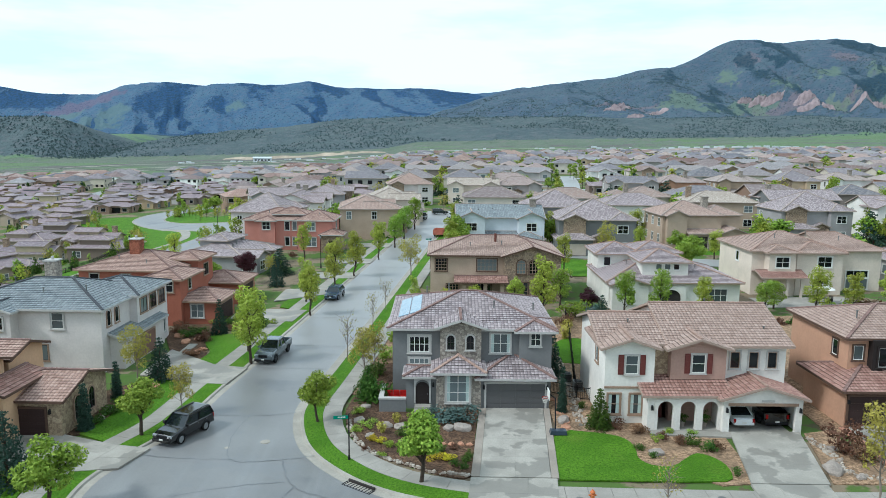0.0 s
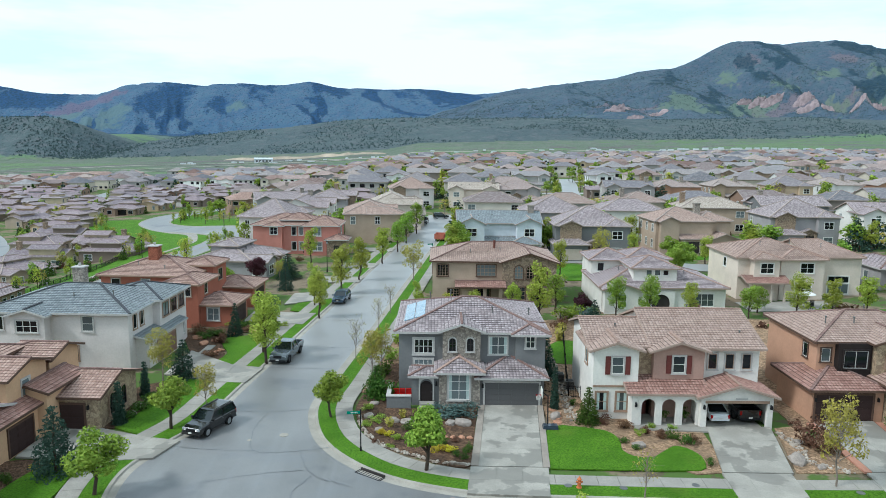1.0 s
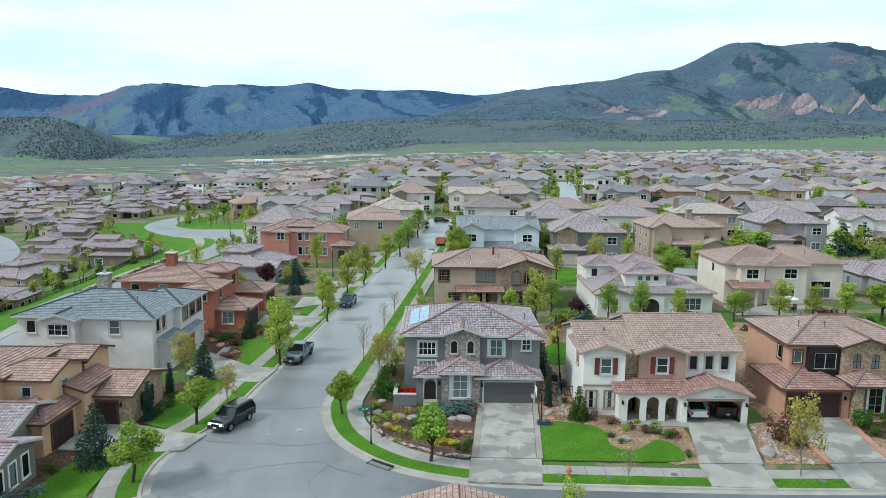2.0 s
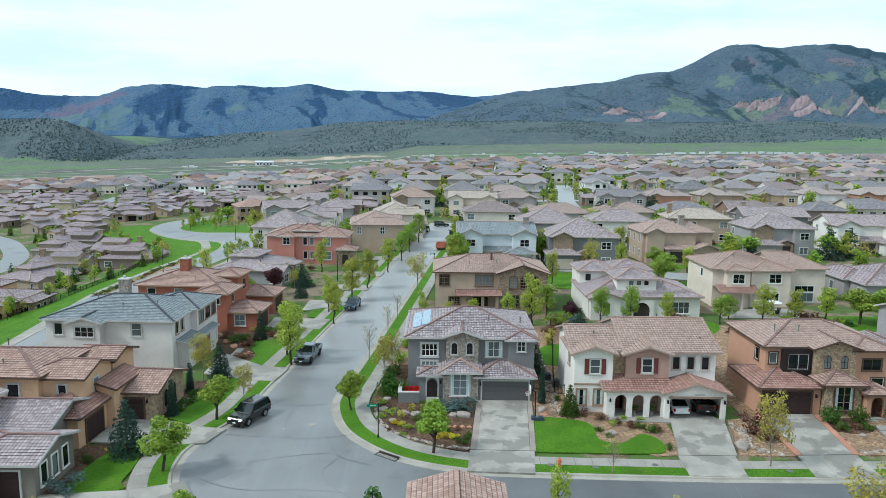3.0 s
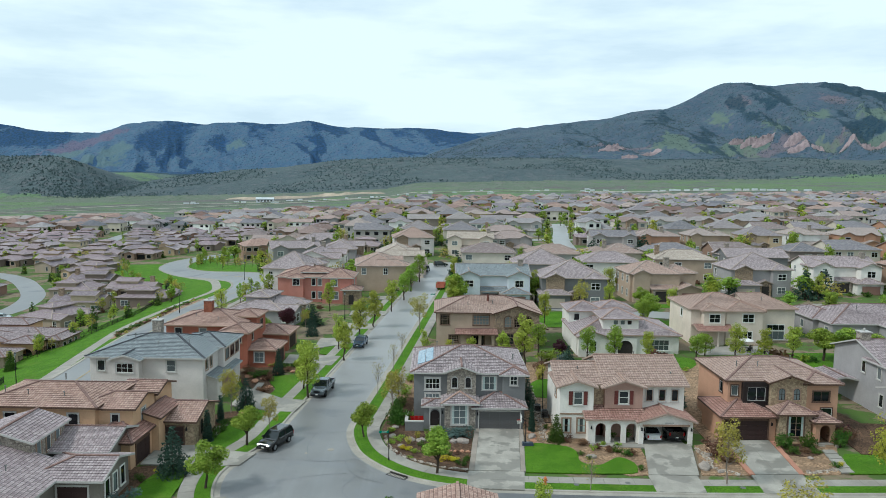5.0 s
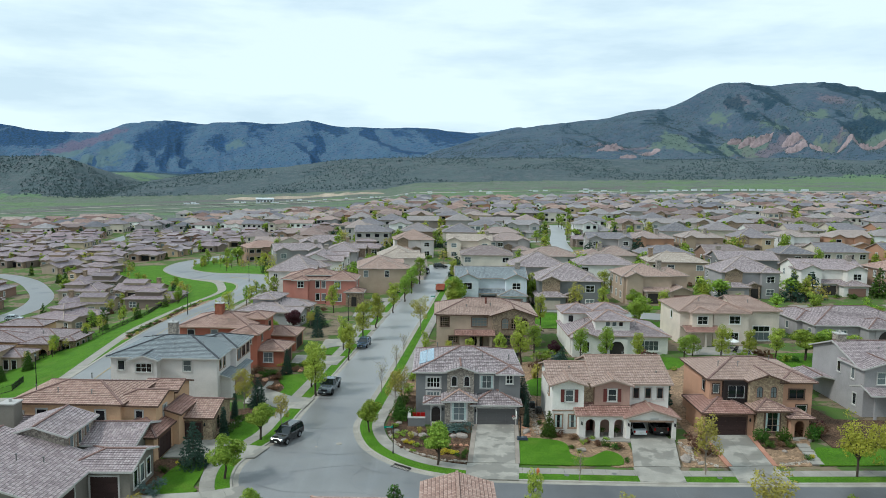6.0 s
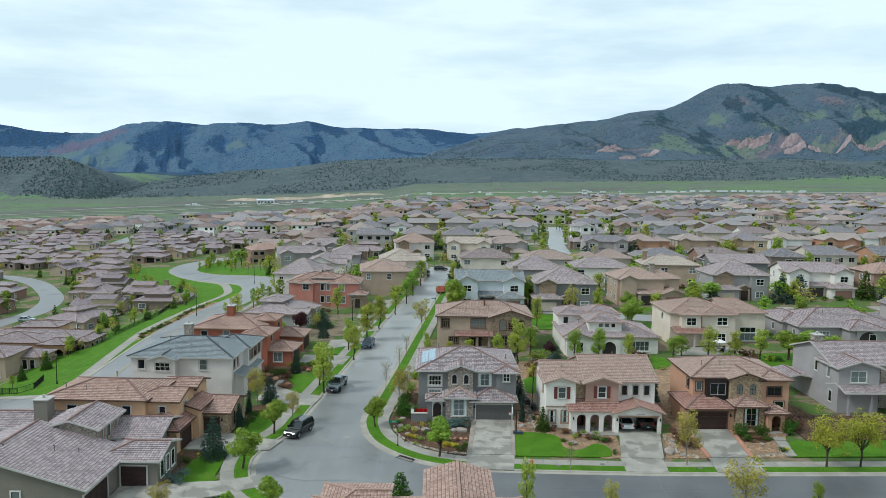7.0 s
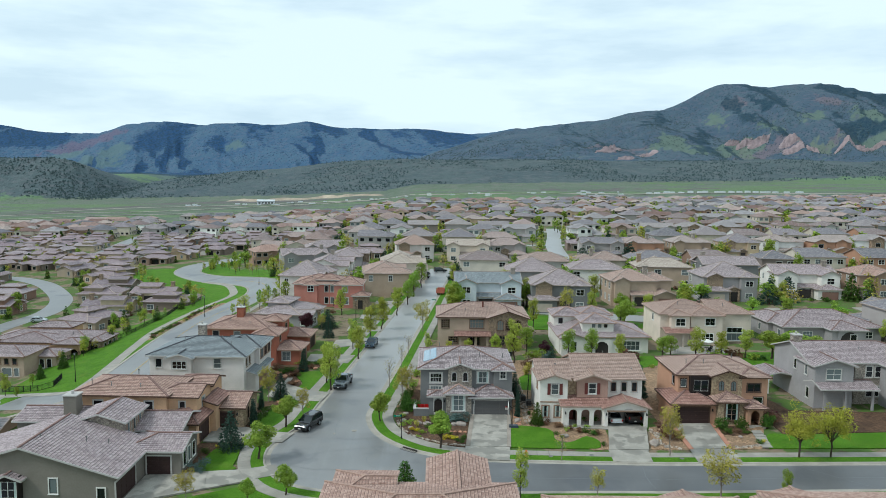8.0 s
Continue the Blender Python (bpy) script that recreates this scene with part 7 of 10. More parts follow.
def leaf_mesh(name, pts, material):
    me = bpy.data.meshes.new(name)
    me.from_pydata(pts.tolist(), [], [[4 * i, 4 * i + 1, 4 * i + 2, 4 * i + 3] for i in range(len(pts) // 4)])
    me.materials.append(material)
    return me


LIMB = {"fine": True}


def limb(bm, p, q, r0, r1, rng, n=4, sides=6, wobble=0.035):
    """A bough bending from p to q; plants further off have straight three-sided ones and no twigs."""
    if not LIMB["fine"]:
        if r0 < 0.025:
            return
        n, sides = 1, 3
    p, q = Vector(p), Vector(q)
    prev, pr = p, r0
    L = (q - p).length
    for i in range(1, n + 1):
        t = i / n
        cur = p.lerp(q, t) + Vector(rng.normal(scale=wobble * L * 0.4, size=3)) * (1 if i < n else 0.3)
        cr = r0 + (r1 - r0) * t
        tube(bm, prev, cur, pr, cr, sides)
        prev, pr = cur, cr


TREE_BANK = {}


def tree_kind(kind, seed, fine):
    """Meshes (wood, leaves) of one plant about a unit tall kind; fine gives more and smaller leaves."""
    key = (kind, seed, fine)
    if key in TREE_BANK:
        return TREE_BANK[key]
    rng = np.random.RandomState(seed * 37 + len(kind))
    LIMB["fine"] = fine is True
    bm = bmesh.new()
    cs, rs = [], []
    bark, leaf = BARK, LEAF_LIME
    if kind in ("round", "plum"):
        h, tr = 4.6, 1.25
        limb(bm, (0, 0, -0.3), (0.1, 0.05, tr + 0.5), 0.13, 0.09, rng)
        for i in range(9):
            a = 2.4 * i + rng.uniform(-.3, .3)
            k = rng.uniform(0.35, 1.25)
            e = (math.cos(a) * k, math.sin(a) * k, tr + rng.uniform(0.9, 2.6))
            limb(bm, (0.1, 0.05, tr + rng.uniform(0, 0.5)), e, 0.06, 0.015, rng, 3, 5)
            cs.append(e)
            rs.append(rng.uniform(0.55, 0.85))
        cs += [(0.1, 0, tr + 2.3), (-0.2, 0.2, tr + 2.9), (0, 0, tr + 1.4)]
        rs += [0.9, 0.6, 0.9]
        leaf = LEAF_PLUM if kind == "plum" else LEAF_LIME
        n, s, sq = (4000, 0.112, 0.85) if fine is True else (580, 0.225, 0.85) if fine is False else (150, 0.42, 0.85)
    elif kind in ("oval", "olive", "gold"):
        h, tr = 7.0, 1.6
        limb(bm, (0, 0, -0.3), (0.1, 0, 5.6), 0.14, 0.03, rng, 6)
        for i in range(16):
            a = 2.4 * i + rng.uniform(-.4, .4)
            z = tr + 4.2 * i / 16
            k = (0.95 - 0.5 * abs(i / 16 - 0.35)) * rng.uniform(0.6, 1.25)
            e = (math.cos(a) * k, math.sin(a) * k, z + rng.uniform(0.7, 1.3))
            limb(bm, (0.04, 0, z - 0.2), e, 0.05, 0.012, rng, 3, 5)
            cs.append(e)
            rs.append(rng.uniform(0.36, 0.8))
        cs.append((0.1, 0, 6.2))
        rs.append(0.45)
        leaf = {"oval": LEAF_LIME, "olive": LEAF_OLIVE, "gold": LEAF_GOLD}[kind]
        n, s, sq = (3300, 0.112, 1.15) if fine is True else (540, 0.225, 1.15) if fine is False else (145, 0.42, 1.15)
        if kind == "gold":
            n = int(n * 0.6)
    elif kind == "vase":
        limb(bm, (0, 0, -0.3), (0, 0, 2.0), 0.11, 0.09, rng, 3)
        for i in range(13):
            a = 2.4 * i + rng.uniform(-.3, .3)
            k = rng.uniform(0.35, 1.0) * 1.75
            mid = (math.cos(a) * k * 0.55, math.sin(a) * k * 0.55, 2.9 + rng.uniform(-.5, .9))
            e = (math.cos(a) * k, math.sin(a) * k, 6.9 + rng.uniform(-2.8, 0.5) - 0.75 * k)
            limb(bm, (0, 0, 1.5 + rng.uniform(0, 0.6)), mid, 0.05, 0.035, rng, 2, 5)
            limb(bm, mid, e, 0.035, 0.008, rng, 3, 4)
            for f in range(6):
                u = rng.uniform(0.1, 1.0)
                c = Vector(mid).lerp(Vector(e), u) + Vector(rng.normal(scale=0.35, size=3))
                limb(bm, Vector(mid).lerp(Vector(e), max(0, u - 0.2)), c, 0.012, 0.004, rng, 1, 3)
                cs.append(tuple(c))
                rs.append(rng.uniform(0.3, 0.62))
        leaf = LEAF_GOLD
        n, s, sq = (4300, 0.093, 1.1) if fine is True else (460, 0.25, 1.1)
    elif kind in ("bare", "bud"):
        limb(bm, (0, 0, -0.3), (0.05, 0.1, 3.8), 0.07, 0.02, rng, 5)
        for i in range(20):
            a = 2.4 * i
            z = 1.3 + 2.3 * i / 20
            k = rng.uniform(0.4, 1.0)
            e = (math.cos(a) * k, math.sin(a) * k, z + rng.uniform(0.5, 1.1))
            limb(bm, (0, 0.05, z), e, 0.03, 0.008, rng, 3, 4, 0.1)
            for _ in range(3):
                f = (e[0] + rng.normal() * 0.25, e[1] + rng.normal() * 0.25, e[2] + rng.uniform(0.1, 0.5))
                limb(bm, e, f, 0.012, 0.005, rng, 1, 3)
            cs.append(e)
            rs.append(rng.uniform(0.35, 0.6))
        leaf, bark = (LEAF_BUFF, BARK_GREY)
        n, s, sq = ((1700 if kind == "bud" else 160), 0.085, 1) if fine is True else (140, 0.2, 1)
    elif kind in ("spruce", "column", "pine"):
        h = 5.0
        limb(bm, (0, 0, -0.3), (0, 0, 4.6), 0.12, 0.02, rng, 4)
        wide = {"spruce": 1.55, "column": 0.55, "pine": 1.2}[kind]
        tiers = 13
        for t in range(tiers):
            z = 0.35 + 4.4 * t / tiers
            rad = wide * (1 - t / tiers) ** (0.85 if kind != "column" else 0.45) + 0.08
            m = max(4, int(9 * rad / wide) + 3)
            for i in range(m):
                a = 6.283 * i / m + t * 0.7 + rng.uniform(-.15, .15)
                k = rad * rng.uniform(0.72, 1.08)
                for f in (0.45, 0.8, 1.0):
                    cs.append((math.cos(a) * k * f, math.sin(a) * k * f, z - 0.16 * f * rad + rng.uniform(-.05, .05)))
                    rs.append(0.12 + 0.16 * (1 - t / tiers) * (1 if f < 1 else 0.7))
        leaf = LEAF_SPRUCE if kind != "pine" else LEAF_GREEN
        n, s, sq = (4300, 0.093, 0.7) if fine is True else (540, 0.215, 0.7) if fine is False else (145, 0.40, 0.7)
    elif kind in ("shrub", "blue_shrub", "rust_shrub", "yellow_shrub", "lime_shrub", "plum_shrub"):
        for i in range(10):
            a = 2.4 * i
            k = rng.uniform(0.05, 0.55)
            e = (math.cos(a) * k, math.sin(a) * k, rng.uniform(0.2, 0.7))
            limb(bm, (0, 0, -0.1), e, 0.02, 0.006, rng, 2, 4)
            cs.append(e)
            rs.append(rng.uniform(0.2, 0.36))
        leaf = {"shrub": LEAF_GREEN, "blue_shrub": LEAF_BLUE, "rust_shrub": LEAF_RUST, "yellow_shrub": LEAF_YELLOW, "lime_shrub": LEAF_LIME, "plum_shrub": LEAF_PLUM}[kind]
        n, s, sq = (620, 0.065, 0.85) if fine else (110, 0.16, 0.85)
    elif kind == "grass":
        for i in range(60):
            a = rng.uniform(0, 6.283)
            k = rng.uniform(0.05, 0.35)
            limb(bm, (rng.normal() * 0.08, rng.normal() * 0.08, 0), (math.cos(a) * k, math.sin(a) * k, rng.uniform(0.4, 0.8)), 0.012, 0.003, rng, 2, 3)
        cs, rs = [(0, 0, 0.45)], [0.35]
        leaf, bark = LEAF_BUFF, LEAF_BUFF
        n, s, sq = 90, 0.09, 1
    pts = leaf_cloud(cs, rs, n, s, rng, sq)
    wood = mesh_of("trunk", bm, bark)
    TREE_BANK[key] = (wood, leaf_mesh("crown", pts, leaf))
    return TREE_BANK[key]


PLANT_WORDS = {
    "round": ("tree", "round young street tree in fresh lime leaf", "tree"), "plum": ("tree", "round purple-leaved plum tree", "tree"),
    "oval": ("tree", "upright oval tree in fresh green leaf", "tree"), "olive": ("tree", "upright oval tree with thin olive leaves", "tree"),
    "vase": ("tree", "spreading vase-shaped tree in thin yellow-green leaf", "tree"), "gold": ("tree", "slender tree just coming into yellow leaf", "tree"), "bare": ("tree", "thin young tree with nearly bare twigs", "tree"),
    "bud": ("tree", "small pale tree in bud", "tree"), "spruce": ("spruce_tree", "dark conical spruce with tiered branches", "conifer"),
    "column": ("juniper", "narrow columnar dark juniper", "conifer"), "pine": ("pine_tree", "bushy green pine tree in a yard", "conifer"),
    "shrub": ("shrub", "rounded mid-green shrub in a bed", "shrub"), "blue_shrub": ("shrub", "spreading blue-green juniper shrub", "shrub"),
    "rust_shrub": ("shrub", "reddish-brown twiggy shrub in a bed", "shrub"), "yellow_shrub": ("shrub", "low shrub covered in yellow flowers", "shrub"),
    "lime_shrub": ("shrub", "rounded lime-green shrub in a bed", "shrub"), "plum_shrub": ("shrub", "dark purple-leaved shrub in gravel", "shrub"), "grass": ("grass_clump", "dry buff ornamental grass clump", "plant")}


FAR_PLANTS = []


def plant(kind, x, y, height=None, seed=1, fine=True, wide=1.0, z=0.0, alone=True):
    base = {"round": 4.6, "plum": 4.6, "oval": 7.0, "olive": 7.0, "gold": 7.0, "vase": 6.8, "bare": 4.4, "bud": 4.4, "spruce": 5.0, "column": 5.0, "pine": 5.0, "grass": 0.8}.get(kind, 0.95)
    k = (height or base) / base
    wood, crown = tree_kind(kind, seed, fine)
    name, label, cat = PLANT_WORDS[kind]
    if not alone:
        m = pose(x, y, gz(x, y) + z, 0, 0, (x * 37 + y * 53) % 360) @ Matrix.Diagonal((k * wide, k * wide, k, 1))
        FAR_PLANTS.append((wood, m))
        FAR_PLANTS.append((crown, m))
        return None
    ob = thing(name, pose(x, y, gz(x, y) + z, 0, 0, (x * 37 + y * 53) % 360), label, cat, cat + "s of the neighbourhood")
    ob.scale = (k * wide, k * wide, k)
    part("trunk", None, None, ob, "", None, wood)
    part("crown", None, None, ob, "", None, crown)
    return ob


# street and garden trees near the bend
for kind, x, y, h, s, w in (
        ("round", -0.4, 47.0, 5.0, 1, 1.1), ("round", -8.9, 57.0, 4.4, 2, 1.0), ("round", -22.6, 43.0, 4.8, 3, 1.15), ("round", -21.6, 54.2, 4.6, 1, 1.15),
        ("round", -17.2, 33.0, 3.6, 2, 1.0), ("bud", -20.0, 58.4, 4.2, 1, 0.9), ("olive", -18.0, 72.0, 7.4, 1, 1.15), ("olive", -19.2, 76, 6.6, 2, 1.1),
        ("olive", -15.6, 92, 6.6, 3, 1.1), ("olive", -14.8, 107.5, 7.4, 1, 1.2), ("olive", -13.0, 118, 7.2, 2, 1.15), ("olive", -10.6, 135, 7.4, 3, 1.2), ("oval", -8.6, 150, 7.0, 1, 1.3), ("oval", -7.4, 163, 7.5, 2, 1.3),
        ("oval", -5.6, 180, 8, 3, 1.2), ("olive", -17.5, 99, 6.0, 2, 1.0), ("bare", -8.6, 73.5, 4.8, 1, 0.8), ("bare", -7.2, 86, 4.4, 2, 0.8), ("bare", -6.3, 95, 4.2, 1, 0.8), ("bud", -4.0, 116.5, 6.6, 2, 1.0), ("olive", 4.4, 190, 6, 1, 1.1), ("oval", 6, 203, 5, 2, 1.3),
        ("bare", 14.5, 43.2, 3.6, 2, 1.0), ("bud", 28.4, 44.9, 6.4, 1, 0.85), ("vase", 44.2, 43.9, 7.9, 2, 1.05), ("vase", 48.1, 43.8, 7.7, 3, 1.0), ("olive", 8.2, 32.6, 5.4, 1, 0.75),
        ("bud", 16.6, 32.6, 3.4, 3, 0.9), ("bud", 29.8, 32.4, 5.4, 2, 1.35), ("oval", 37.0, 32.2, 3.6, 2, 0.8), ("pine", -4.3, 31.9, 5.0, 1, 1.5), ("round", -20.8, 31.0, 3.0, 3, 0.8), ("bud", -27.6, 31.6, 3.2, 2, 1.2),
        ("spruce", -26.9, 46.2, 5.6, 1, 1.02), ("spruce", -25.0, 66.8, 4.6, 2, 0.95), ("bud", -26.6, 65.4, 5.4, 3, 0.95), ("column", -26.3, 55.2, 4.2, 1, 1.0), ("column", -26.8, 61.8, 3.8, 2, 0.9), ("spruce", -24.4, 83, 4.6, 3, 0.7), ("pine", -20.6, 85.5, 3.6, 2, 1.0),
        ("pine", 13.3, 56.4, 3.6, 2, 1.2), ("column", 10.9, 59.6, 4.4, 3, 0.7), ("spruce", 11.4, 68.5, 5.2, 1, 0.75), ("column", 31.0, 69, 6.0, 1, 1.7), ("plum", -29.0, 112, 5.0, 1, 1.2), ("spruce", -24.0, 110, 5.5, 2, 0.7),
        ("pine", -5.4, 62.2, 3.4, 3, 1.3), ("bud", -6.2, 66.5, 5.0, 1, 0.9), ("bud", -5.6, 70.5, 4.4, 2, 0.9), ("olive", 13.6, 90, 6.2, 2, 0.85), ("olive", 10.2, 91, 4.4, 3, 0.8), ("olive", 5.2, 92, 3.2, 1, 0.8), ("gold", 1.6, 92.5, 3.0, 1, 1.0),
        ("oval", 16.8, 97, 4.5, 2, 1.0), ("plum", 20.0, 94, 2.8, 2, 0.9), ("spruce", 20.4, 88, 3.4, 1, 0.8), ("oval", 24.2, 92, 5.0, 1, 0.8), ("oval", 28.4, 91, 5.2, 2, 0.8), ("olive", 33.6, 90.5, 4.6, 3, 0.8), ("oval", 42.5, 93, 3.6, 1, 1.2), ("oval", 45, 96, 3.2, 2, 1.3),
        ("olive", 48.6, 92, 4.8, 1, 0.9), ("olive", 53.5, 92.5, 4.2, 2, 0.9), ("olive", 58.5, 93, 4.6, 3, 1.0), ("round", 63, 92, 4.4, 1, 1.2), ("round", 66.5, 91.5, 4.6, 2, 1.2), ("round", 70.0, 90, 4.0, 3, 1.2), ("gold", 66, 82, 6.0, 1, 0.9),
        ("spruce", 47.5, 77, 4.2, 1, 0.9), ("plum", 56, 54.5, 1.9, 1, 1.3), ("olive", 21.5, 122, 6.6, 1, 1.0), ("oval", 41.5, 121, 5.4, 2, 1.1), ("round", 69.5, 122, 4.6, 2, 1.2), ("round", 47, 143, 4.6, 3, 1.2), ("oval", 66, 146, 5.4, 1, 1.2), ("olive", 92, 149, 6.2, 2, 1.3), ("spruce", 117, 150, 6.0, 1, 1.1),
        ("olive", 22.5, 150, 7.4, 2, 1.1), ("olive", 43.8, 160, 6.8, 1, 1.2), ("round", -31.5, 104, 4.8, 1, 1.2), ("olive", -24.5, 135, 6.6, 2, 1.2)):
    behind = 86 < y < 98 and x > 0
    plant(kind, x, y, h * (1.25 if behind else 1.0), s, True, w * (1.35 if behind else 1.0))


def scatter_trees():
    """Garden trees between the houses, thinning with distance, and the planted belt along the parkway."""
    rr = random.Random(11)
    kinds = ("round", "oval", "olive", "round", "oval", "gold", "spruce", "round", "bud", "pine", "oval", "spruce", "oval", "pine", "spruce", "pine")
    jobs = []
    for x, y, kind, *rest in HOMES:
        d = math.hypot(x, y)
        for _ in range(5 if d < 330 else 4 if kind == "two" else 2):
            if rr.random() < (0.85 if d < 420 else 0.7):
                a = rr.choice((0, 180)) + rr.uniform(-35, 35)
                px, py = x + 9.8 * math.cos(radians(a)), y + rr.choice((-10, -9, rr.uniform(-11, 11)))
                if np.hypot(ROAD_PTS[:, 0] - px, ROAD_PTS[:, 1] - py).min() < 6:
                    continue
                jobs.append((px, py, rr.choice(kinds), rr.uniform(4.2, 8.6) if kind == "two" else rr.uniform(3.2, 5.6), rr.randint(1, 3), rr.uniform(1.0, 1.5)))
    for p in offset(spline(PARK, 3), 22)[6:36]:
        for _ in range(2):
            jobs.append((p.x + rr.uniform(-2.5, 2.5), p.y + rr.uniform(-5, 5), rr.choice(("olive", "bud", "gold", "pine", "oval", "bud", "olive")), rr.uniform(2.2, 4.6), rr.randint(1, 3), 1.1))
    for p in offset(spline(PARK, 3), -13)[14:46]:
        for _ in range(2):
            jobs.append((p.x + rr.uniform(-6, 6), p.y + rr.uniform(-6, 6), rr.choice(("olive", "oval", "gold", "oval", "pine", "bud")), rr.uniform(3, 6.5), rr.randint(1, 3), 1.1))
    for x, y, kind, *rest in HOMES:
        if math.hypot(x, y) < 260:
            for _ in range(5):
                px, py = x + rr.uniform(-10, 10), y + rr.choice((-9.5, -8.5, 9.5, -10.5))
                if np.hypot(ROAD_PTS[:, 0] - px, ROAD_PTS[:, 1] - py).min() > 5:
                    plant(rr.choice(("shrub", "lime_shrub", "shrub", "rust_shrub")), px, py, rr.uniform(0.8, 1.7), rr.randint(1, 3), False, 1.2, 0, False)
    for yy in (318, 404, 492, 580, 670, 760):
        x = -0.12 * yy
        while x < 0.62 * yy + 30:
            for side in (-6.5, 6.5):
                if rr.random() < 0.75:
                    jobs.append((x + rr.uniform(-3, 3), yy + side + 0.012 * x, rr.choice(("round", "oval", "olive", "oval")), rr.uniform(5, 8.5), rr.randint(1, 3), rr.uniform(1.0, 1.4)))
            x += 15
    for x0, y0, x1, y1 in ((24, 148.5, 24, 150), (30, 136, 130, 136.5), (34, 124, 130, 123), (0, 226, 150, 228), (60, 245, 78, 420), (42, 245, 60, 420)):
        for k in range(11):
            if rr.random() < 0.8:
                jobs.append((x0 + (x1 - x0) * k / 10 + rr.uniform(-2, 2), y0 + (y1 - y0) * k / 10 + rr.uniform(-0.6, 0.6), rr.choice(("round", "oval", "olive", "oval", "bud")), rr.uniform(4, 7), rr.randint(1, 3), rr.uniform(1.0, 1.4)))
    jobs.sort(key=lambda j: math.hypot(j[0], j[1]))
    for i, (x, y, kind, h, seed, w) in enumerate(jobs):
        plant(kind, x, y, h, seed, True if i < 40 else False if i < 480 else "far", w, 0, i < 185)
    slots = []
    for me, m in FAR_PLANTS:
        if me.materials[0] not in slots:
            slots.append(me.materials[0])
    merge("distant_trees", [(me, m, slots.index(me.materials[0])) for me, m in FAR_PLANTS], "far garden trees in fresh green and olive leaf", "trees", slots)


scatter_trees()


# ---- yards, drives and walks round the bend ----
sidewalk(OUTER, -1, 2.35, 3.85, lambda x, y: y < 125 and x < 60)
sidewalk(INNER, 1, 2.35, 3.85, lambda x, y: y < 125 and x < 60)


def slabs(name, pts, nx, ny, z, material, label, category="driveway"):
    """A quadrilateral drive or walk cast in nx by ny slabs with open joints, each slab a piece."""
    a, b, c, d = (Vector(p).to_2d() for p in pts)
    host = thing(name, Matrix(), label, category, "", "structure")
    g = 0.003
    at = lambda u, v: a.lerp(b, u).lerp(d.lerp(c, u), v)
    bm = bmesh.new()
    q = [at(u, v) for u, v in ((-0.004, 0), (1.004, 0), (1.004, 1), (-0.004, 1))]
    t = [bm.verts.new((p.x, p.y, gz(p.x, p.y) + z - 0.02)) for p in q]
    w = [bm.verts.new((p.x, p.y, gz(p.x, p.y) + z - 0.14)) for p in q]
    for f in (t, w[::-1]) + tuple((t[k], w[k], w[(k + 1) % 4], t[(k + 1) % 4]) for k in range(4)):
        bm.faces.new(f)
    bmesh.ops.recalc_face_normals(bm, faces=bm.faces)
    part("bedding", bm, material, host)
    for i in range(nx):
        for j in range(ny):
            u0, u1, v0, v1 = (i + g) / nx, (i + 1 - g) / nx, (j + g * 0.6) / ny, (j + 1 - g * 0.6) / ny
            bm = bmesh.new()
            q = [at(u0, v0), at(u1, v0), at(u1, v1), at(u0, v1)]
            t = [bm.verts.new((p.x, p.y, gz(p.x, p.y) + z)) for p in q]
            w = [bm.verts.new((p.x, p.y, gz(p.x, p.y) + z - 0.15)) for p in q]
            bm.faces.new(t)
            bm.faces.new(w[::-1])
            for k in range(4):
                bm.faces.new((t[k], w[k], w[(k + 1) % 4], t[(k + 1) % 4]))
            bmesh.ops.recalc_face_normals(bm, faces=bm.faces)
            part("slab", bm, material, host)
    return host


EDGE_RED = concrete_material("red_paver", srgb(176, 128, 108))
EDGE_GREY = concrete_material("exposed_aggregate_border", srgb(150, 140, 130))
# grey house
slabs("driveway", [(3.5, 47.7), (8.2, 47.6), (9.4, 60.1), (4.7, 60.1)], 2, 4, 0.215, DRIVE, "pale concrete driveway with damp patches before the grey house")
slabs("driveway_border", [(2.9, 47.8), (3.48, 47.75), (4.66, 60.1), (4.1, 60.1)], 1, 6, 0.21, EDGE_GREY, "brown aggregate border of the driveway")
slabs("driveway_border", [(8.24, 47.6), (8.75, 47.6), (9.95, 60.1), (9.44, 60.1)], 1, 6, 0.21, EDGE_GREY, "brown aggregate border of the driveway")
slabs("driveway_apron", [(2.5, 43.5), (8.1, 43.15), (8.6, 47.5), (2.9, 47.6)], 3, 2, 0.205, DRIVE, "concrete driveway apron crossing to the curb")
patch("planting_bed", [(4.0, 60.2), (3.4, 53), (2.9, 48.0), (0.6, 48.3), (-1.6, 49.7), (-3.8, 51.2), (-5.4, 53.6), (-6.6, 57), (-6.9, 61), (-6.0, 66), (-5.0, 72), (-3.4, 72), (-3.3, 60.2)], 0.09, MULCH, "mulched planting bed with boulders beside the grey house", "flower bed", 4, rag=0.05)
patch("gravel_bed", [(-4.4, 64), (-7.4, 64), (-6.2, 78), (-4.2, 92), (-2.4, 96), (-1.0, 78)], 0.075, GRAVEL, "tan gravel side yard beside the sidewalk", "gravel bed", 3)
patch("gravel_bed", [(9.9, 56), (10.2, 76), (11.5, 92), (19.5, 92), (16.0, 76), (14, 60.5), (22.6, 55.5), (22.0, 47.3), (19.4, 46.9), (9.2, 55.0)], 0.08, GRAVEL, "tan gravel yard between the houses", "gravel bed")
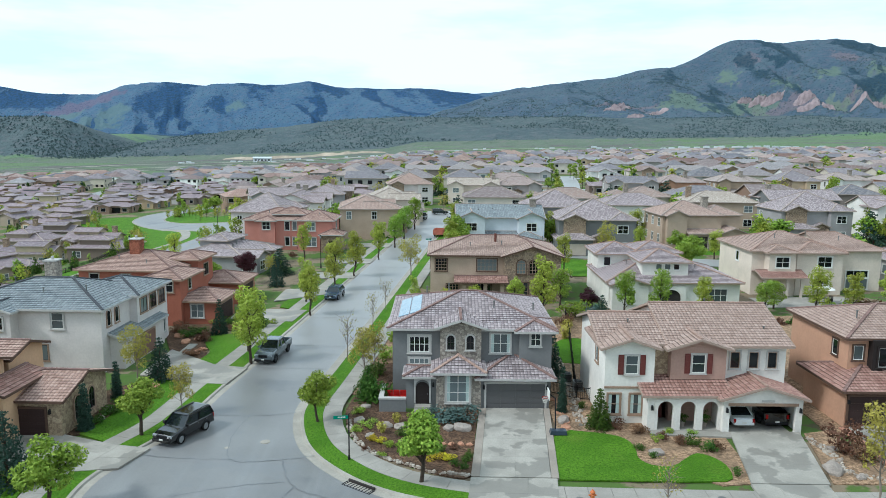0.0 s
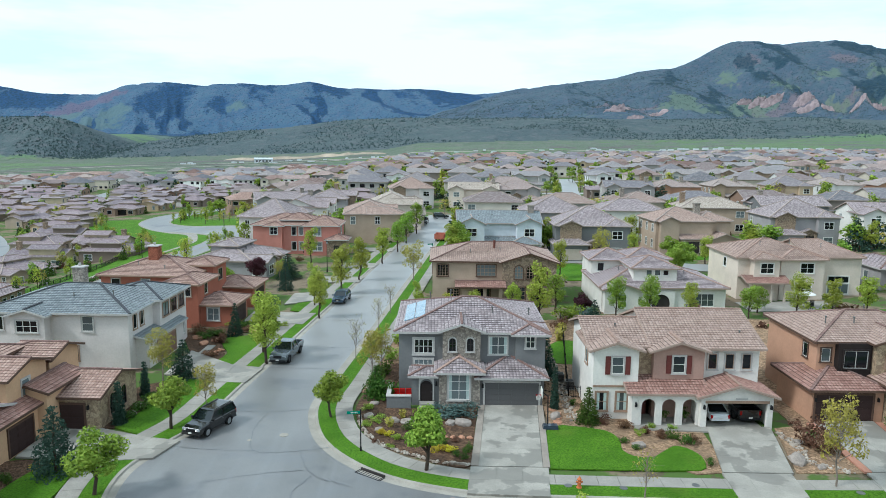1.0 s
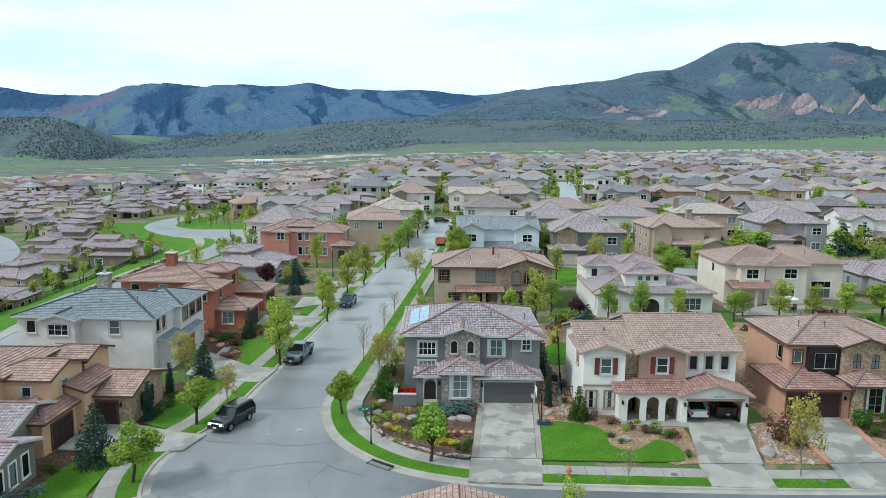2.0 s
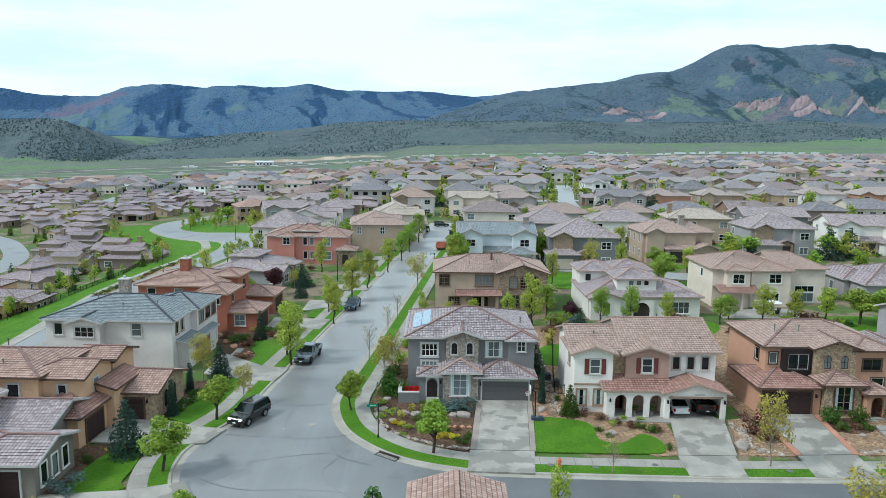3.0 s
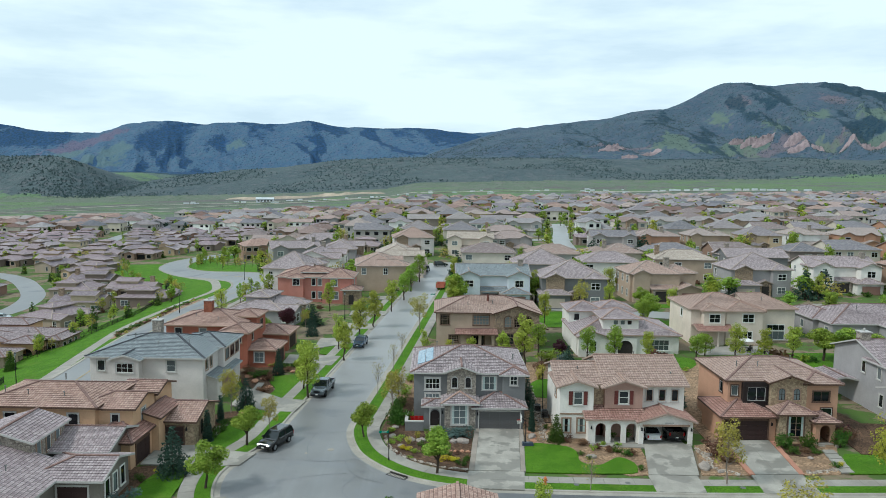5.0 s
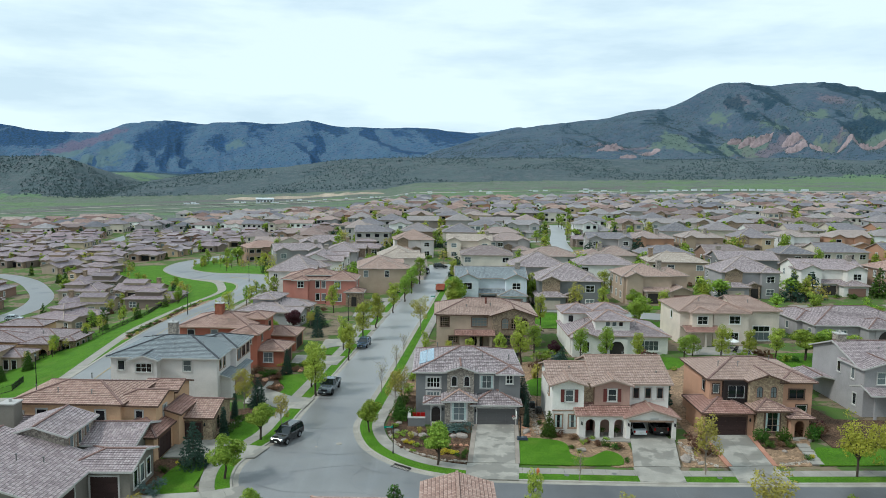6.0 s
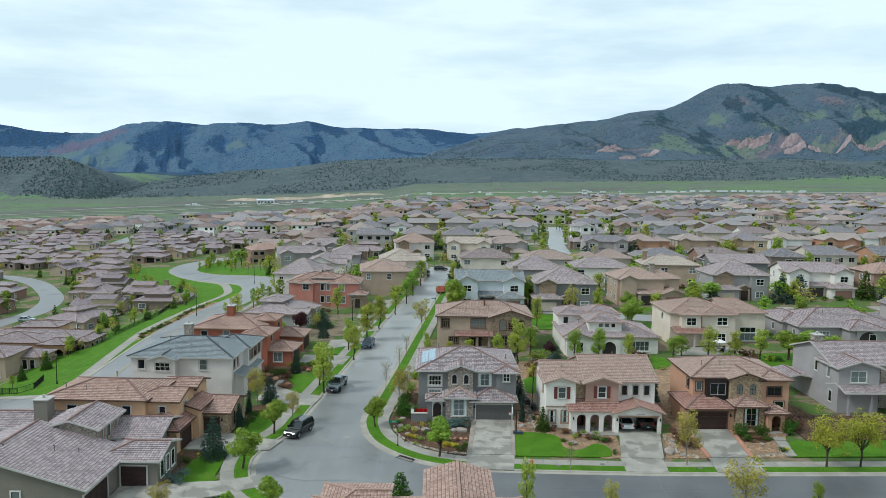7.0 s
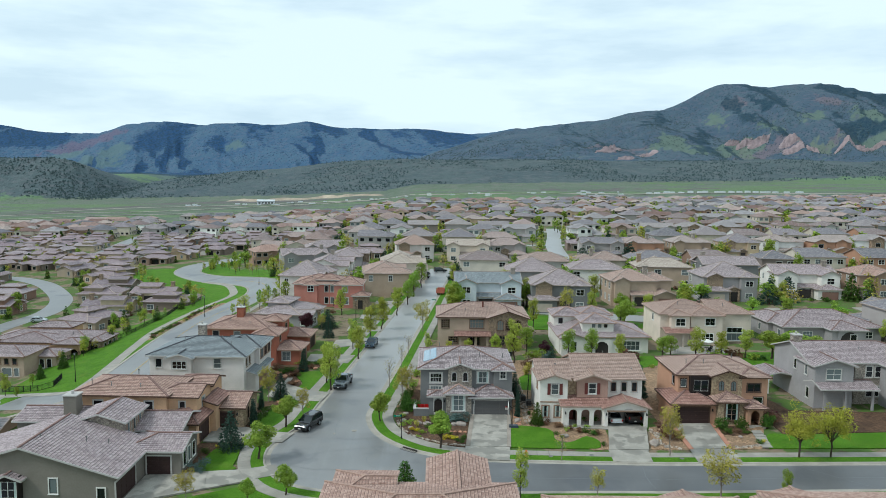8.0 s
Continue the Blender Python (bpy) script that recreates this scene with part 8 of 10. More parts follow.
patch("lawn", [(8.75, 47.5), (9.7, 55.2), (13.9, 54.9), (14.9, 53.9), (15.1, 52.4), (14.9, 50.9), (15.5, 49.8), (16.9, 49.6), (18.3, 50.9), (19.4, 51.7), (20.4, 50.8), (20.7, 49.2), (19.8, 47.4)], 0.15, LAWN, "mown green lawn with curved edge before the white house", "lawn", 3)
patch("lawn", [(13.2, 73), (13.2, 79), (15.2, 82), (17.5, 81), (17.2, 73)], 0.12, LAWN, "small lawn behind the white house", "lawn", 3)
# white house
slabs("driveway", [(21.3, 47.0), (26.4, 46.9), (28.5, 55.4), (23.2, 55.5)], 2, 3, 0.215, DRIVE, "pale concrete driveway with damp patches before the white house")
slabs("driveway_apron", [(20.9, 43.0), (25.7, 42.8), (26.2, 46.8), (21.2, 46.9)], 3, 2, 0.205, DRIVE, "concrete driveway apron crossing to the curb")
slabs("garden_walk", [(17.0, 54.9), (23.0, 54.5), (23.2, 55.5), (17.0, 55.8)], 4, 1, 0.2, CONCRETE, "concrete walk to the arched porch", "path")
patch("gravel_bed", [(26.8, 47.2), (28.9, 55.4), (30.8, 55.8), (31.2, 72), (29.4, 72), (33.2, 92), (48, 92), (46.0, 72), (46.5, 60), (44.4, 54), (41.0, 47.0), (36.6, 47.0), (38, 55.5), (31.0, 55.0), (32.0, 47.0)], 0.08, GRAVEL, "tan gravel yard with boulders between the houses", "gravel bed")
# orange house
slabs("driveway", [(32.2, 46.9), (36.6, 46.9), (37.8, 56.4), (32.7, 56.4)], 2, 3, 0.225, DRIVE, "concrete driveway with red paver edges")
slabs("driveway_border", [(31.6, 46.9), (32.15, 46.9), (32.6, 56.2), (32.0, 56.2)], 1, 7, 0.22, EDGE_RED, "red paver border of the driveway")
slabs("driveway_border", [(36.65, 46.9), (37.2, 46.9), (38.4, 56.0), (37.85, 56.2)], 1, 7, 0.22, EDGE_RED, "red paver border of the driveway")
slabs("driveway_apron", [(31.2, 42.6), (36.6, 42.4), (36.9, 46.8), (31.7, 46.8)], 3, 2, 0.205, DRIVE, "concrete driveway apron crossing to the curb")
patch("planting_bed", [(38.2, 52.2), (38.2, 55.2), (41.8, 55.2), (41.9, 52.6), (40, 51.6)], 0.12, MULCH, "raised mulched bed before the stone bay", "flower bed", 3)
patch("lawn", [(41.9, 47.0), (42.8, 49.8), (44.2, 52.2), (46.0, 52.0), (48.0, 51.8), (60, 52.2), (70, 52), (70, 47.0)], 0.15, LAWN, "mown green lawn before the grey east house", "lawn", 2)
patch("gravel_bed", [(46.2, 52.3), (48, 52.2), (60, 52.6), (70, 52.4), (70, 60), (51.8, 62), (50.4, 72), (47.4, 72), (46.8, 60)], 0.11, MULCH, "brown gravel bed below the grey east house", "gravel bed")
for k in range(5):
    slabs("garden_step", [(41.2 + 0.22 * k, 47.2 + 1.2 * k), (42.5 + 0.22 * k, 47.2 + 1.2 * k), (42.6 + 0.22 * k, 48.3 + 1.2 * k), (41.3 + 0.22 * k, 48.3 + 1.2 * k)], 1, 1, 0.2 + 0.03 * k, CONCRETE, "concrete garden step to the entry", "step")
# tan house and drab house on the outside of the bend
slabs("driveway", [(-23.6, 48.0), (-22.4, 52.2), (-31.2, 55.6), (-31.2, 48.6)], 3, 3, 0.215, DRIVE, "pale concrete driveway with damp patches before the tan house")
slabs("driveway_apron", [(-20.9, 48.6), (-20.0, 51.8), (-22.4, 52.3), (-23.6, 48.1)], 2, 2, 0.205, DRIVE, "concrete driveway apron crossing to the curb")
patch("lawn", [(-26.4, 54.4), (-23.3, 53.0), (-22.8, 56), (-21.9, 61.2), (-24.4, 63.2), (-25.6, 61.5), (-25.7, 57.5)], 0.16, LAWN, "mown green lawn beside the sidewalk", "lawn", 3)
patch("planting_bed", [(-28.6, 54.4), (-25.8, 54.5), (-25.4, 57.5), (-25.3, 61.5), (-24.2, 63.4), (-25.6, 66), (-28.6, 64)], 0.11, MULCH, "mulched bed with boulders below the stone garage", "flower bed", 3)
patch("lawn", [(-29.2, 37.6), (-29.2, 43.7), (-28.4, 46.9), (-26.4, 47.6), (-25.4, 44.4), (-25.2, 41), (-24.6, 39.9)], 0.16, LAWN, "mown green lawn beside the sidewalk", "lawn", 3)
patch("planting_bed", [(-30.6, 37.8), (-29.1, 38), (-29.0, 44.0), (-28.0, 47.6), (-31.5, 48), (-31.5, 44)], 0.11, MULCH, "mulched bed before the drab house", "flower bed", 3)
slabs("driveway", [(-22.6, 36.4), (-24.2, 39.6), (-34.4, 38.1), (-34.4, 30.4)], 4, 3, 0.215, DRIVE, "pale concrete driveway before the drab house")
slabs("driveway_apron", [(-18.6, 38.6), (-20.2, 41.2), (-24.0, 39.6), (-22.6, 36.6)], 2, 2, 0.206, DRIVE, "concrete driveway apron crossing to the curb")
patch("lawn", [(-20.2, 35.2), (-23.5, 34.8), (-30, 30), (-30, 24), (-16, 24), (-16, 32)], 0.14, LAWN, "mown lawn inside the bend", "lawn", 2)
# light house
slabs("driveway", [(-21.3, 65.9), (-21.0, 70.9), (-27.4, 76.2), (-27.4, 68.0)], 2, 3, 0.215, DRIVE, "pale concrete driveway with damp patches before the pale house")
slabs("driveway_apron", [(-18.6, 65.6), (-17.9, 70.4), (-21.0, 71.0), (-21.4, 65.9)], 2, 2, 0.205, DRIVE, "concrete driveway apron crossing to the curb")
patch("lawn", [(-25.2, 81.4), (-22.8, 82.9), (-20.6, 82.2), (-20.6, 78), (-21.3, 71.2), (-23.4, 71.9), (-23.2, 75.5), (-24.6, 78.5)], 0.16, LAWN, "mown green lawn with curved edge", "lawn", 3)
patch("planting_bed", [(-28, 77), (-25.3, 72.2), (-23.5, 72.0), (-23.3, 75), (-25, 79.5), (-25.2, 83), (-22, 85.5), (-20.5, 87.5), (-26, 88), (-30.5, 84)], 0.11, MULCH, "mulched bed with sandstone boulders", "flower bed", 2)
slabs("garden_walk", [(-26.4, 72.2), (-25.5, 72.0), (-25.4, 78.4), (-26.3, 78.4)], 1, 4, 0.2, CONCRETE, "concrete walk to the pale house", "path")
patch("lawn", [(-25.0, 66.9), (-21.6, 65.6), (-21.4, 62.1), (-23.2, 62.4), (-24.6, 64)], 0.155, LAWN, "small green lawn", "lawn", 2)
slabs("driveway", [(-17.2, 88.3), (-16.5, 94.3), (-25.2, 95.0), (-25.2, 89.5)], 3, 2, 0.21, DRIVE, "concrete driveway before the red house")
slabs("driveway", [(-15.4, 104.0), (-14.6, 109.5), (-22, 107), (-22, 99.4)], 2, 2, 0.21, DRIVE, "concrete driveway beside the red house")
patch("lawn", [(-20.4, 96), (-18.0, 95.6), (-17.2, 101), (-20.2, 101)], 0.15, LAWN, "small green lawn before the red house", "lawn", 2)
for y0, y1 in ((116, 124), (130, 142), (150, 158), (166, 176), (184, 192)):
    sh = (y0 - 64) * 0.0985
    slabs("driveway", [(-18.3 + sh, y0), (-18.2 + sh + 0.4, y0 + 5), (-26 + sh, y0 + 5), (-26 + sh, y0)], 2, 1, 0.21, DRIVE, "concrete driveway on the far block")
# lawns behind the front row
patch("lawn", [(21.5, 78), (20, 86), (24, 93), (32, 93), (38, 95), (42, 94), (40, 88), (30, 84)], 0.1, LAWN, "green back lawn behind the white house", "lawn", 3)
patch("lawn", [(40, 96), (43, 106), (45, 116), (43, 120), (41.2, 112)], 0.1, LAWN, "green side lawn", "lawn", 3)
patch("lawn", [(46, 86), (48, 95), (66, 97), (72, 92), (70, 80), (58, 80)], 0.1, LAWN, "green back lawn with trees", "lawn", 3)
patch("lawn", [(14, 120), (44, 120), (50, 124), (36, 132), (22, 138), (14, 138)], 0.08, LAWN, "green front lawns along the back street", "lawn", 2)
for x0 in (24, 47, 72, 95):
    patch("lawn", [(x0 + 2, 141), (x0 + 11, 139), (x0 + 11, 144.5), (x0 + 2, 145)], 0.1, LAWN, "green front lawn on the back street", "lawn", 1)
    slabs("driveway", [(x0 + 13, 134.2), (x0 + 19, 133.6), (x0 + 19, 143.5), (x0 + 13, 143.5)], 2, 2, 0.13, DRIVE, "concrete driveway on the back street")
patch("lawn", [(2, 130), (10, 134), (22, 137), (22, 141), (6, 141), (0, 180), (-1, 180)], 0.09, LAWN, "green corner lawn beside the blue-grey house", "lawn", 2)


patch("flower_bed", [(-70.2, 126), (-68.2, 126.5), (-68.0, 142), (-65.6, 158), (-63.8, 171), (-65.4, 172), (-68.6, 158), (-70.8, 143)], 0.08, GRAVEL, "tan gravel planting bed beside the parkway path", "flower bed", 3, rag=0.1)


# ---- stones ----
def stone(x, y, s, material=ROCK, seed=1, flat=0.6, label="pale landscaping boulder set in a bed"):
    bm = bmesh.new()
    bmesh.ops.create_icosphere(bm, subdivisions=2, radius=1)
    for v in bm.verts:
        n = noise.noise(v.co * 1.3 + Vector((seed * 7.1, seed * 3.3, 0))) * 0.45 + noise.noise(v.co * 3 + Vector((seed, 0, 0))) * 0.15
        v.co *= 1 + n
        v.co.z *= flat
    ob = tagged(new("boulder", mesh_of("boulder", bm, material)), label, "boulder", "landscaping boulders")
    ob.matrix_basis = pose(x, y, gz(x, y) + 0.1 + s * flat * 0.25, 0, 0, seed * 67) @ Matrix.Diagonal((s, s * 0.75, s * 0.8, 1))


for i, (x, y, s) in enumerate(((-5.6, 57.3, 0.55), (-3.3, 56.4, 0.5), (-2.2, 56.1, 0.6), (1.5, 55.9, 0.55), (2.6, 55.9, 0.75), (-4.5, 54.4, 0.4), (-6.1, 64.2, 0.6), (-5.4, 60.4, 0.45), (10.7, 57.6, 0.65), (11.6, 72, 0.9),
                                (16.4, 51.6, 0.6), (27.7, 49.0, 0.85), (29.4, 52.4, 0.4), (29.0, 47.9, 0.35), (40, 51.2, 0.35), (-26.2, 57.4, 0.45), (-26.4, 59.2, 0.5), (-25.9, 60.5, 0.4))):
    stone(x, y, s, ROCK, i + 1)
for i, (x, y, s) in enumerate(((1.0, 53.0, 0.3), (1.7, 53.0, 0.3), (2.4, 53.0, 0.3), (3.0, 52.9, 0.28), (0.2, 53.1, 0.3), (-24.6, 75.2, 0.6), (-24.3, 76.4, 0.55), (-27.0, 79.2, 0.7), (-26.0, 80.4, 0.6), (-24.8, 83.5, 0.5), (-22.6, 84.6, 0.5), (-28.4, 81.4, 0.7), (-20.8, 86.4, 0.45), (-24.8, 65.0, 0.5))):
    stone(x, y, s, ROCK_RED, i + 40, 0.55, "warm sandstone boulder set in a bed")


def cobbles(name, line, width, n, lo, hi, label, seed):
    """Loose river stones along a line, too many to count."""
    rr = random.Random(seed)
    pts = spline(line, 6)
    bm = bmesh.new()
    for _ in range(n):
        k = rr.randrange(len(pts) - 1)
        p = pts[k].lerp(pts[k + 1], rr.random()) + Vector((rr.uniform(-width, width), rr.uniform(-width, width)))
        s = rr.uniform(lo, hi)
        ring = [bm.verts.new((p.x + s * rr.uniform(0.7, 1.1) * math.cos(a), p.y + s * rr.uniform(0.7, 1.1) * math.sin(a), gz(p.x, p.y) + 0.08)) for a in (0, 1.26, 2.51, 3.77, 5.03)]
        top = [bm.verts.new((p.x + (v.co.x - p.x) * 0.6, p.y + (v.co.y - p.y) * 0.6, v.co.z + s * 0.7)) for v in ring]
        bm.faces.new(top)
        for i in range(5):
            bm.faces.new((ring[i], ring[(i + 1) % 5], top[(i + 1) % 5], top[i]))
    m = Mat(name + "_stone")
    g = m.n.new("ShaderNodeNewGeometry").outputs["Random Per Island"]
    m.base(m.mix(g, srgb(118, 104, 92), srgb(184, 174, 162)))
    m.rough(0.85)
    tagged(new(name, mesh_of(name, bm, m.m)), label, "stones", "", "stuff")


cobbles("river_stones", [(-6.5, 57.5), (-5.5, 53.9), (-3.8, 51.4), (-1.6, 49.8), (0.6, 48.5), (2.8, 48.1)], 0.18, 170, 0.08, 0.2, "pale river stones edging the corner bed", 3)
cobbles("river_stones", [(12.2, 57.0), (12.4, 64), (12.6, 72), (13.0, 82)], 0.5, 320, 0.08, 0.2, "tan river stones in the side yard", 4)
cobbles("river_stones", [(28.8, 54.5), (29.0, 51), (28.6, 49), (30.8, 47.2)], 0.35, 200, 0.07, 0.17, "pale river stones beside the driveway", 5)
cobbles("river_stones", [(37.6, 47.6), (39.8, 47.8), (42.4, 49.0), (43.4, 52.8)], 0.3, 160, 0.07, 0.17, "pale river stones before the orange house", 6)
cobbles("river_stones", [(-69.2, 130), (-69.4, 142), (-67.6, 158), (-65.4, 170)], 1.2, 60, 0.15, 0.35, "pale stones along the path bed", 8)
for i in range(7):
    bm = bmesh.new()
    bmesh.ops.create_cone(bm, cap_ends=True, segments=7, radius1=0.42, radius2=0.4, depth=0.08)
    ob = tagged(new("flagstone", mesh_of("flagstone", bm, ROCK_RED)), "tan flagstone stepping stone in gravel", "stone", "stepping stones")
    ob.matrix_basis = pose(10.7 + 0.12 * (i % 3), 56.4 + 1.0 * i, 0.14, 0, 0, i * 40)


# ---- low planting ----
LOW = (("blue_shrub", 0.2, 57.8, 1.0, 1.9), ("blue_shrub", 1.6, 57.6, 1.1, 2.0), ("blue_shrub", 2.8, 57.8, 1.0, 1.8), ("yellow_shrub", -4.2, 53.6, 0.55, 1.3), ("yellow_shrub", -3.6, 53.2, 0.5, 1.2), ("yellow_shrub", 0.4, 50.6, 0.6, 1.7), ("yellow_shrub", 1.4, 50.4, 0.55, 1.6), ("yellow_shrub", 42.0, 49.0, 0.5, 1.2),
       ("shrub", 2.6, 50.2, 0.6, 1.1), ("shrub", 1.9, 49.5, 0.55, 1.1), ("shrub", 2.5, 49.1, 0.5, 1.0), ("shrub", 2.9, 51.0, 0.5, 1.0), ("lime_shrub", -1.3, 57.6, 0.7, 1.1), ("lime_shrub", 0.0, 57.2, 0.5, 1.1), ("lime_shrub", -4.8, 56.2, 0.6, 1.6), ("lime_shrub", -5.6, 55.4, 0.5, 1.6), ("lime_shrub", -5.8, 59.0, 0.6, 1.6),
       ("shrub", -2.0, 54.6, 0.6, 1.5), ("shrub", -1.0, 53.4, 0.6, 1.5), ("lime_shrub", -2.8, 52.6, 0.5, 1.6), ("grass", -3.6, 55.2, 0.9, 1.1), ("grass", -2.6, 57.2, 0.8, 1.2), ("rust_shrub", -0.6, 54.6, 0.5, 1.2), ("rust_shrub", 1.8, 52.2, 0.4, 1.3), ("shrub", 0.9, 51.8, 0.5, 1.3), ("rust_shrub", -4.6, 51.9, 0.4, 1.2), ("lime_shrub", -3.2, 50.9, 0.4, 1.3),
       ("shrub", -5.6, 63.6, 1.9, 1.0), ("shrub", -4.8, 62.0, 2.2, 0.9), ("shrub", -5.4, 68.8, 1.7, 1.0), ("lime_shrub", -4.8, 74, 1.5, 1.0), ("lime_shrub", -4.2, 80, 1.6, 1.0), ("lime_shrub", -3.0, 88, 1.8, 1.0), ("olive", -3.4, 84, 3.6, 0.9), ("olive", -2.6, 96, 4.2, 0.9),
       ("rust_shrub", 14.5, 56.2, 0.8, 1.2), ("rust_shrub", 16.2, 55.4, 0.8, 1.3), ("rust_shrub", 17.6, 54.2, 0.7, 1.1), ("shrub", 15.4, 52.4, 0.6, 1.1), ("shrub", 16.0, 51.0, 0.5, 1.1), ("rust_shrub", 21.0, 52.4, 0.8, 1.2), ("shrub", 19.6, 53.2, 0.8, 1.4), ("shrub", 20.4, 52.2, 0.8, 1.3), ("rust_shrub", 18.6, 53.3, 0.8, 1.1), ("lime_shrub", 17.0, 53.8, 0.6, 1.1), ("shrub", 20.9, 48.4, 0.6, 1.1), ("lime_shrub", 18.4, 55.2, 0.6, 1.1), ("lime_shrub", 20.2, 55.1, 0.5, 1.2), ("shrub", 12.8, 60.6, 0.6, 1.1),
       ("plum_shrub", 18.9, 54.0, 0.5, 0.9), ("rust_shrub", 29.9, 51.8, 2.3, 0.8), ("rust_shrub", 30.6, 50.6, 1.9, 0.9), ("shrub", 38.6, 54.2, 2.0, 0.8), ("shrub", 41.4, 54.4, 2.0, 0.7), ("shrub", 38.8, 52.6, 0.8, 1.6), ("rust_shrub", 40.2, 52.8, 0.7, 1.6), ("shrub", 41.4, 52.6, 0.7, 1.5), ("shrub", 45.0, 54.4, 2.2, 0.7), ("rust_shrub", 46.2, 56, 2.0, 1.2), ("plum_shrub", 46.8, 58, 1.4, 1.3), ("shrub", 41.4, 48.6, 0.7, 1.2),
       ("shrub", -25.9, 58.4, 0.9, 1.4), ("shrub", -26.2, 56.6, 0.8, 1.5), ("shrub", -25.8, 60.6, 0.9, 1.4), ("lime_shrub", -25.2, 62.4, 0.6, 1.4), ("blue_shrub", -28.8, 39.2, 1.4, 1.3), ("shrub", -29.6, 44.6, 0.8, 1.2), ("yellow_shrub", -28.6, 46.4, 0.5, 1.1), ("rust_shrub", -24.6, 74.2, 1.0, 1.4), ("rust_shrub", -25.2, 79.8, 1.3, 1.1), ("shrub", -26.6, 82.6, 1.1, 1.6), ("shrub", -27.6, 81.6, 1.0, 1.6), ("rust_shrub", -29.2, 83.6, 1.4, 1.1),
       ("shrub", -24.6, 87.2, 1.0, 1.5), ("shrub", -22.8, 87.6, 1.1, 1.4), ("rust_shrub", -23.4, 85.2, 0.8, 1.4), ("shrub", -20.6, 88.2, 0.6, 1.4), ("lime_shrub", -19.4, 87.4, 0.6, 1.4), ("lime_shrub", -26.2, 87.4, 1.0, 1.3), ("blue_shrub", 20.2, 90.6, 2.2, 0.8), ("lime_shrub", 17.8, 92, 2.4, 1.2), ("grass", 14.9, 82, 1.6, 1.0), ("grass", 15.6, 84.5, 1.7, 1.0), ("rust_shrub", 15.8, 87, 1.8, 0.9))
for i, (kind, x, y, h, w) in enumerate(LOW):
    plant(kind, x, y, h, 1 + i % 3, True, w, 0.08)
for i in range(26):
    rr = random.Random(i)
    plant(rr.choice(("lime_shrub", "shrub", "rust_shrub", "lime_shrub")), 23 + i * 2.6 + rr.uniform(-1, 1), rr.uniform(84, 94), rr.uniform(0.8, 2.2), 1 + i % 3, False, rr.uniform(1, 1.5))
for i in range(46):
    rr = random.Random(i + 90)
    plant(rr.choice(("rust_shrub", "shrub", "lime_shrub", "grass", "shrub", "rust_shrub")), -69.2 + 0.09 * max(0, i - 14) + rr.uniform(-1.4, 1.4), 128 + i * 0.95, rr.uniform(0.4, 0.9), 1 + i % 3, False, 1.5)


# ---- vehicles ----
def paint(name, c, rough=0.25, metal=0.3):
    m = Mat(name)
    m.base(m.mix(m.math("MULTIPLY", m.noise(m.obj(), 3, 3), 0.2), c, shade(c, 0.8)))
    m.rough(rough, metal)
    m.b.inputs["Specular IOR Level"].default_value = 0.45
    m.b.inputs["Coat Weight"].default_value = 0.7
    m.b.inputs["Coat Roughness"].default_value = 0.05
    return m.m


TYRE = mottled("tyre_rubber", srgb(34, 34, 34), 0.2, 4, 20, 0.9, 0.2)
RIM = mottled("alloy_rim", srgb(176, 178, 180), 0.08, 4, 20, 0.3, 0.0, metal=0.8)
RIM_DARK = mottled("dark_rim", srgb(60, 60, 62), 0.08, 4, 20, 0.35, 0.0, metal=0.6)
LAMP = mottled("clear_lamp_glass", srgb(150, 155, 158), 0.05, 4, 20, 0.1, 0.0)
TAIL = mottled("red_lamp_glass", srgb(150, 22, 20), 0.05, 4, 20, 0.15, 0.0)
CARGLASS = mottled("tinted_car_glass", srgb(30, 36, 38), 0.1, 2, 8, 0.04, 0.0)
CARGLASS.node_tree.nodes["Principled BSDF"].inputs["Specular IOR Level"].default_value = 0.7


def hull(bm, stations):
    """A body skinned over rings; each station is x and a list of (half width, z) from sill to top."""
    rings = []
    for x, prof in stations:
        right = [bm.verts.new((x, -w, z)) for w, z in prof]
        left = [bm.verts.new((x, w, z)) for w, z in reversed(prof)]
        rings.append(right + left)
    n = len(rings[0])
    for a, b in zip(rings, rings[1:]):
        for i in range(n):
            bm.faces.new((a[i], a[(i + 1) % n], b[(i + 1) % n], b[i]))
    bm.faces.new(rings[0])
    bm.faces.new(rings[-1][::-1])
    bmesh.ops.recalc_face_normals(bm, faces=bm.faces)


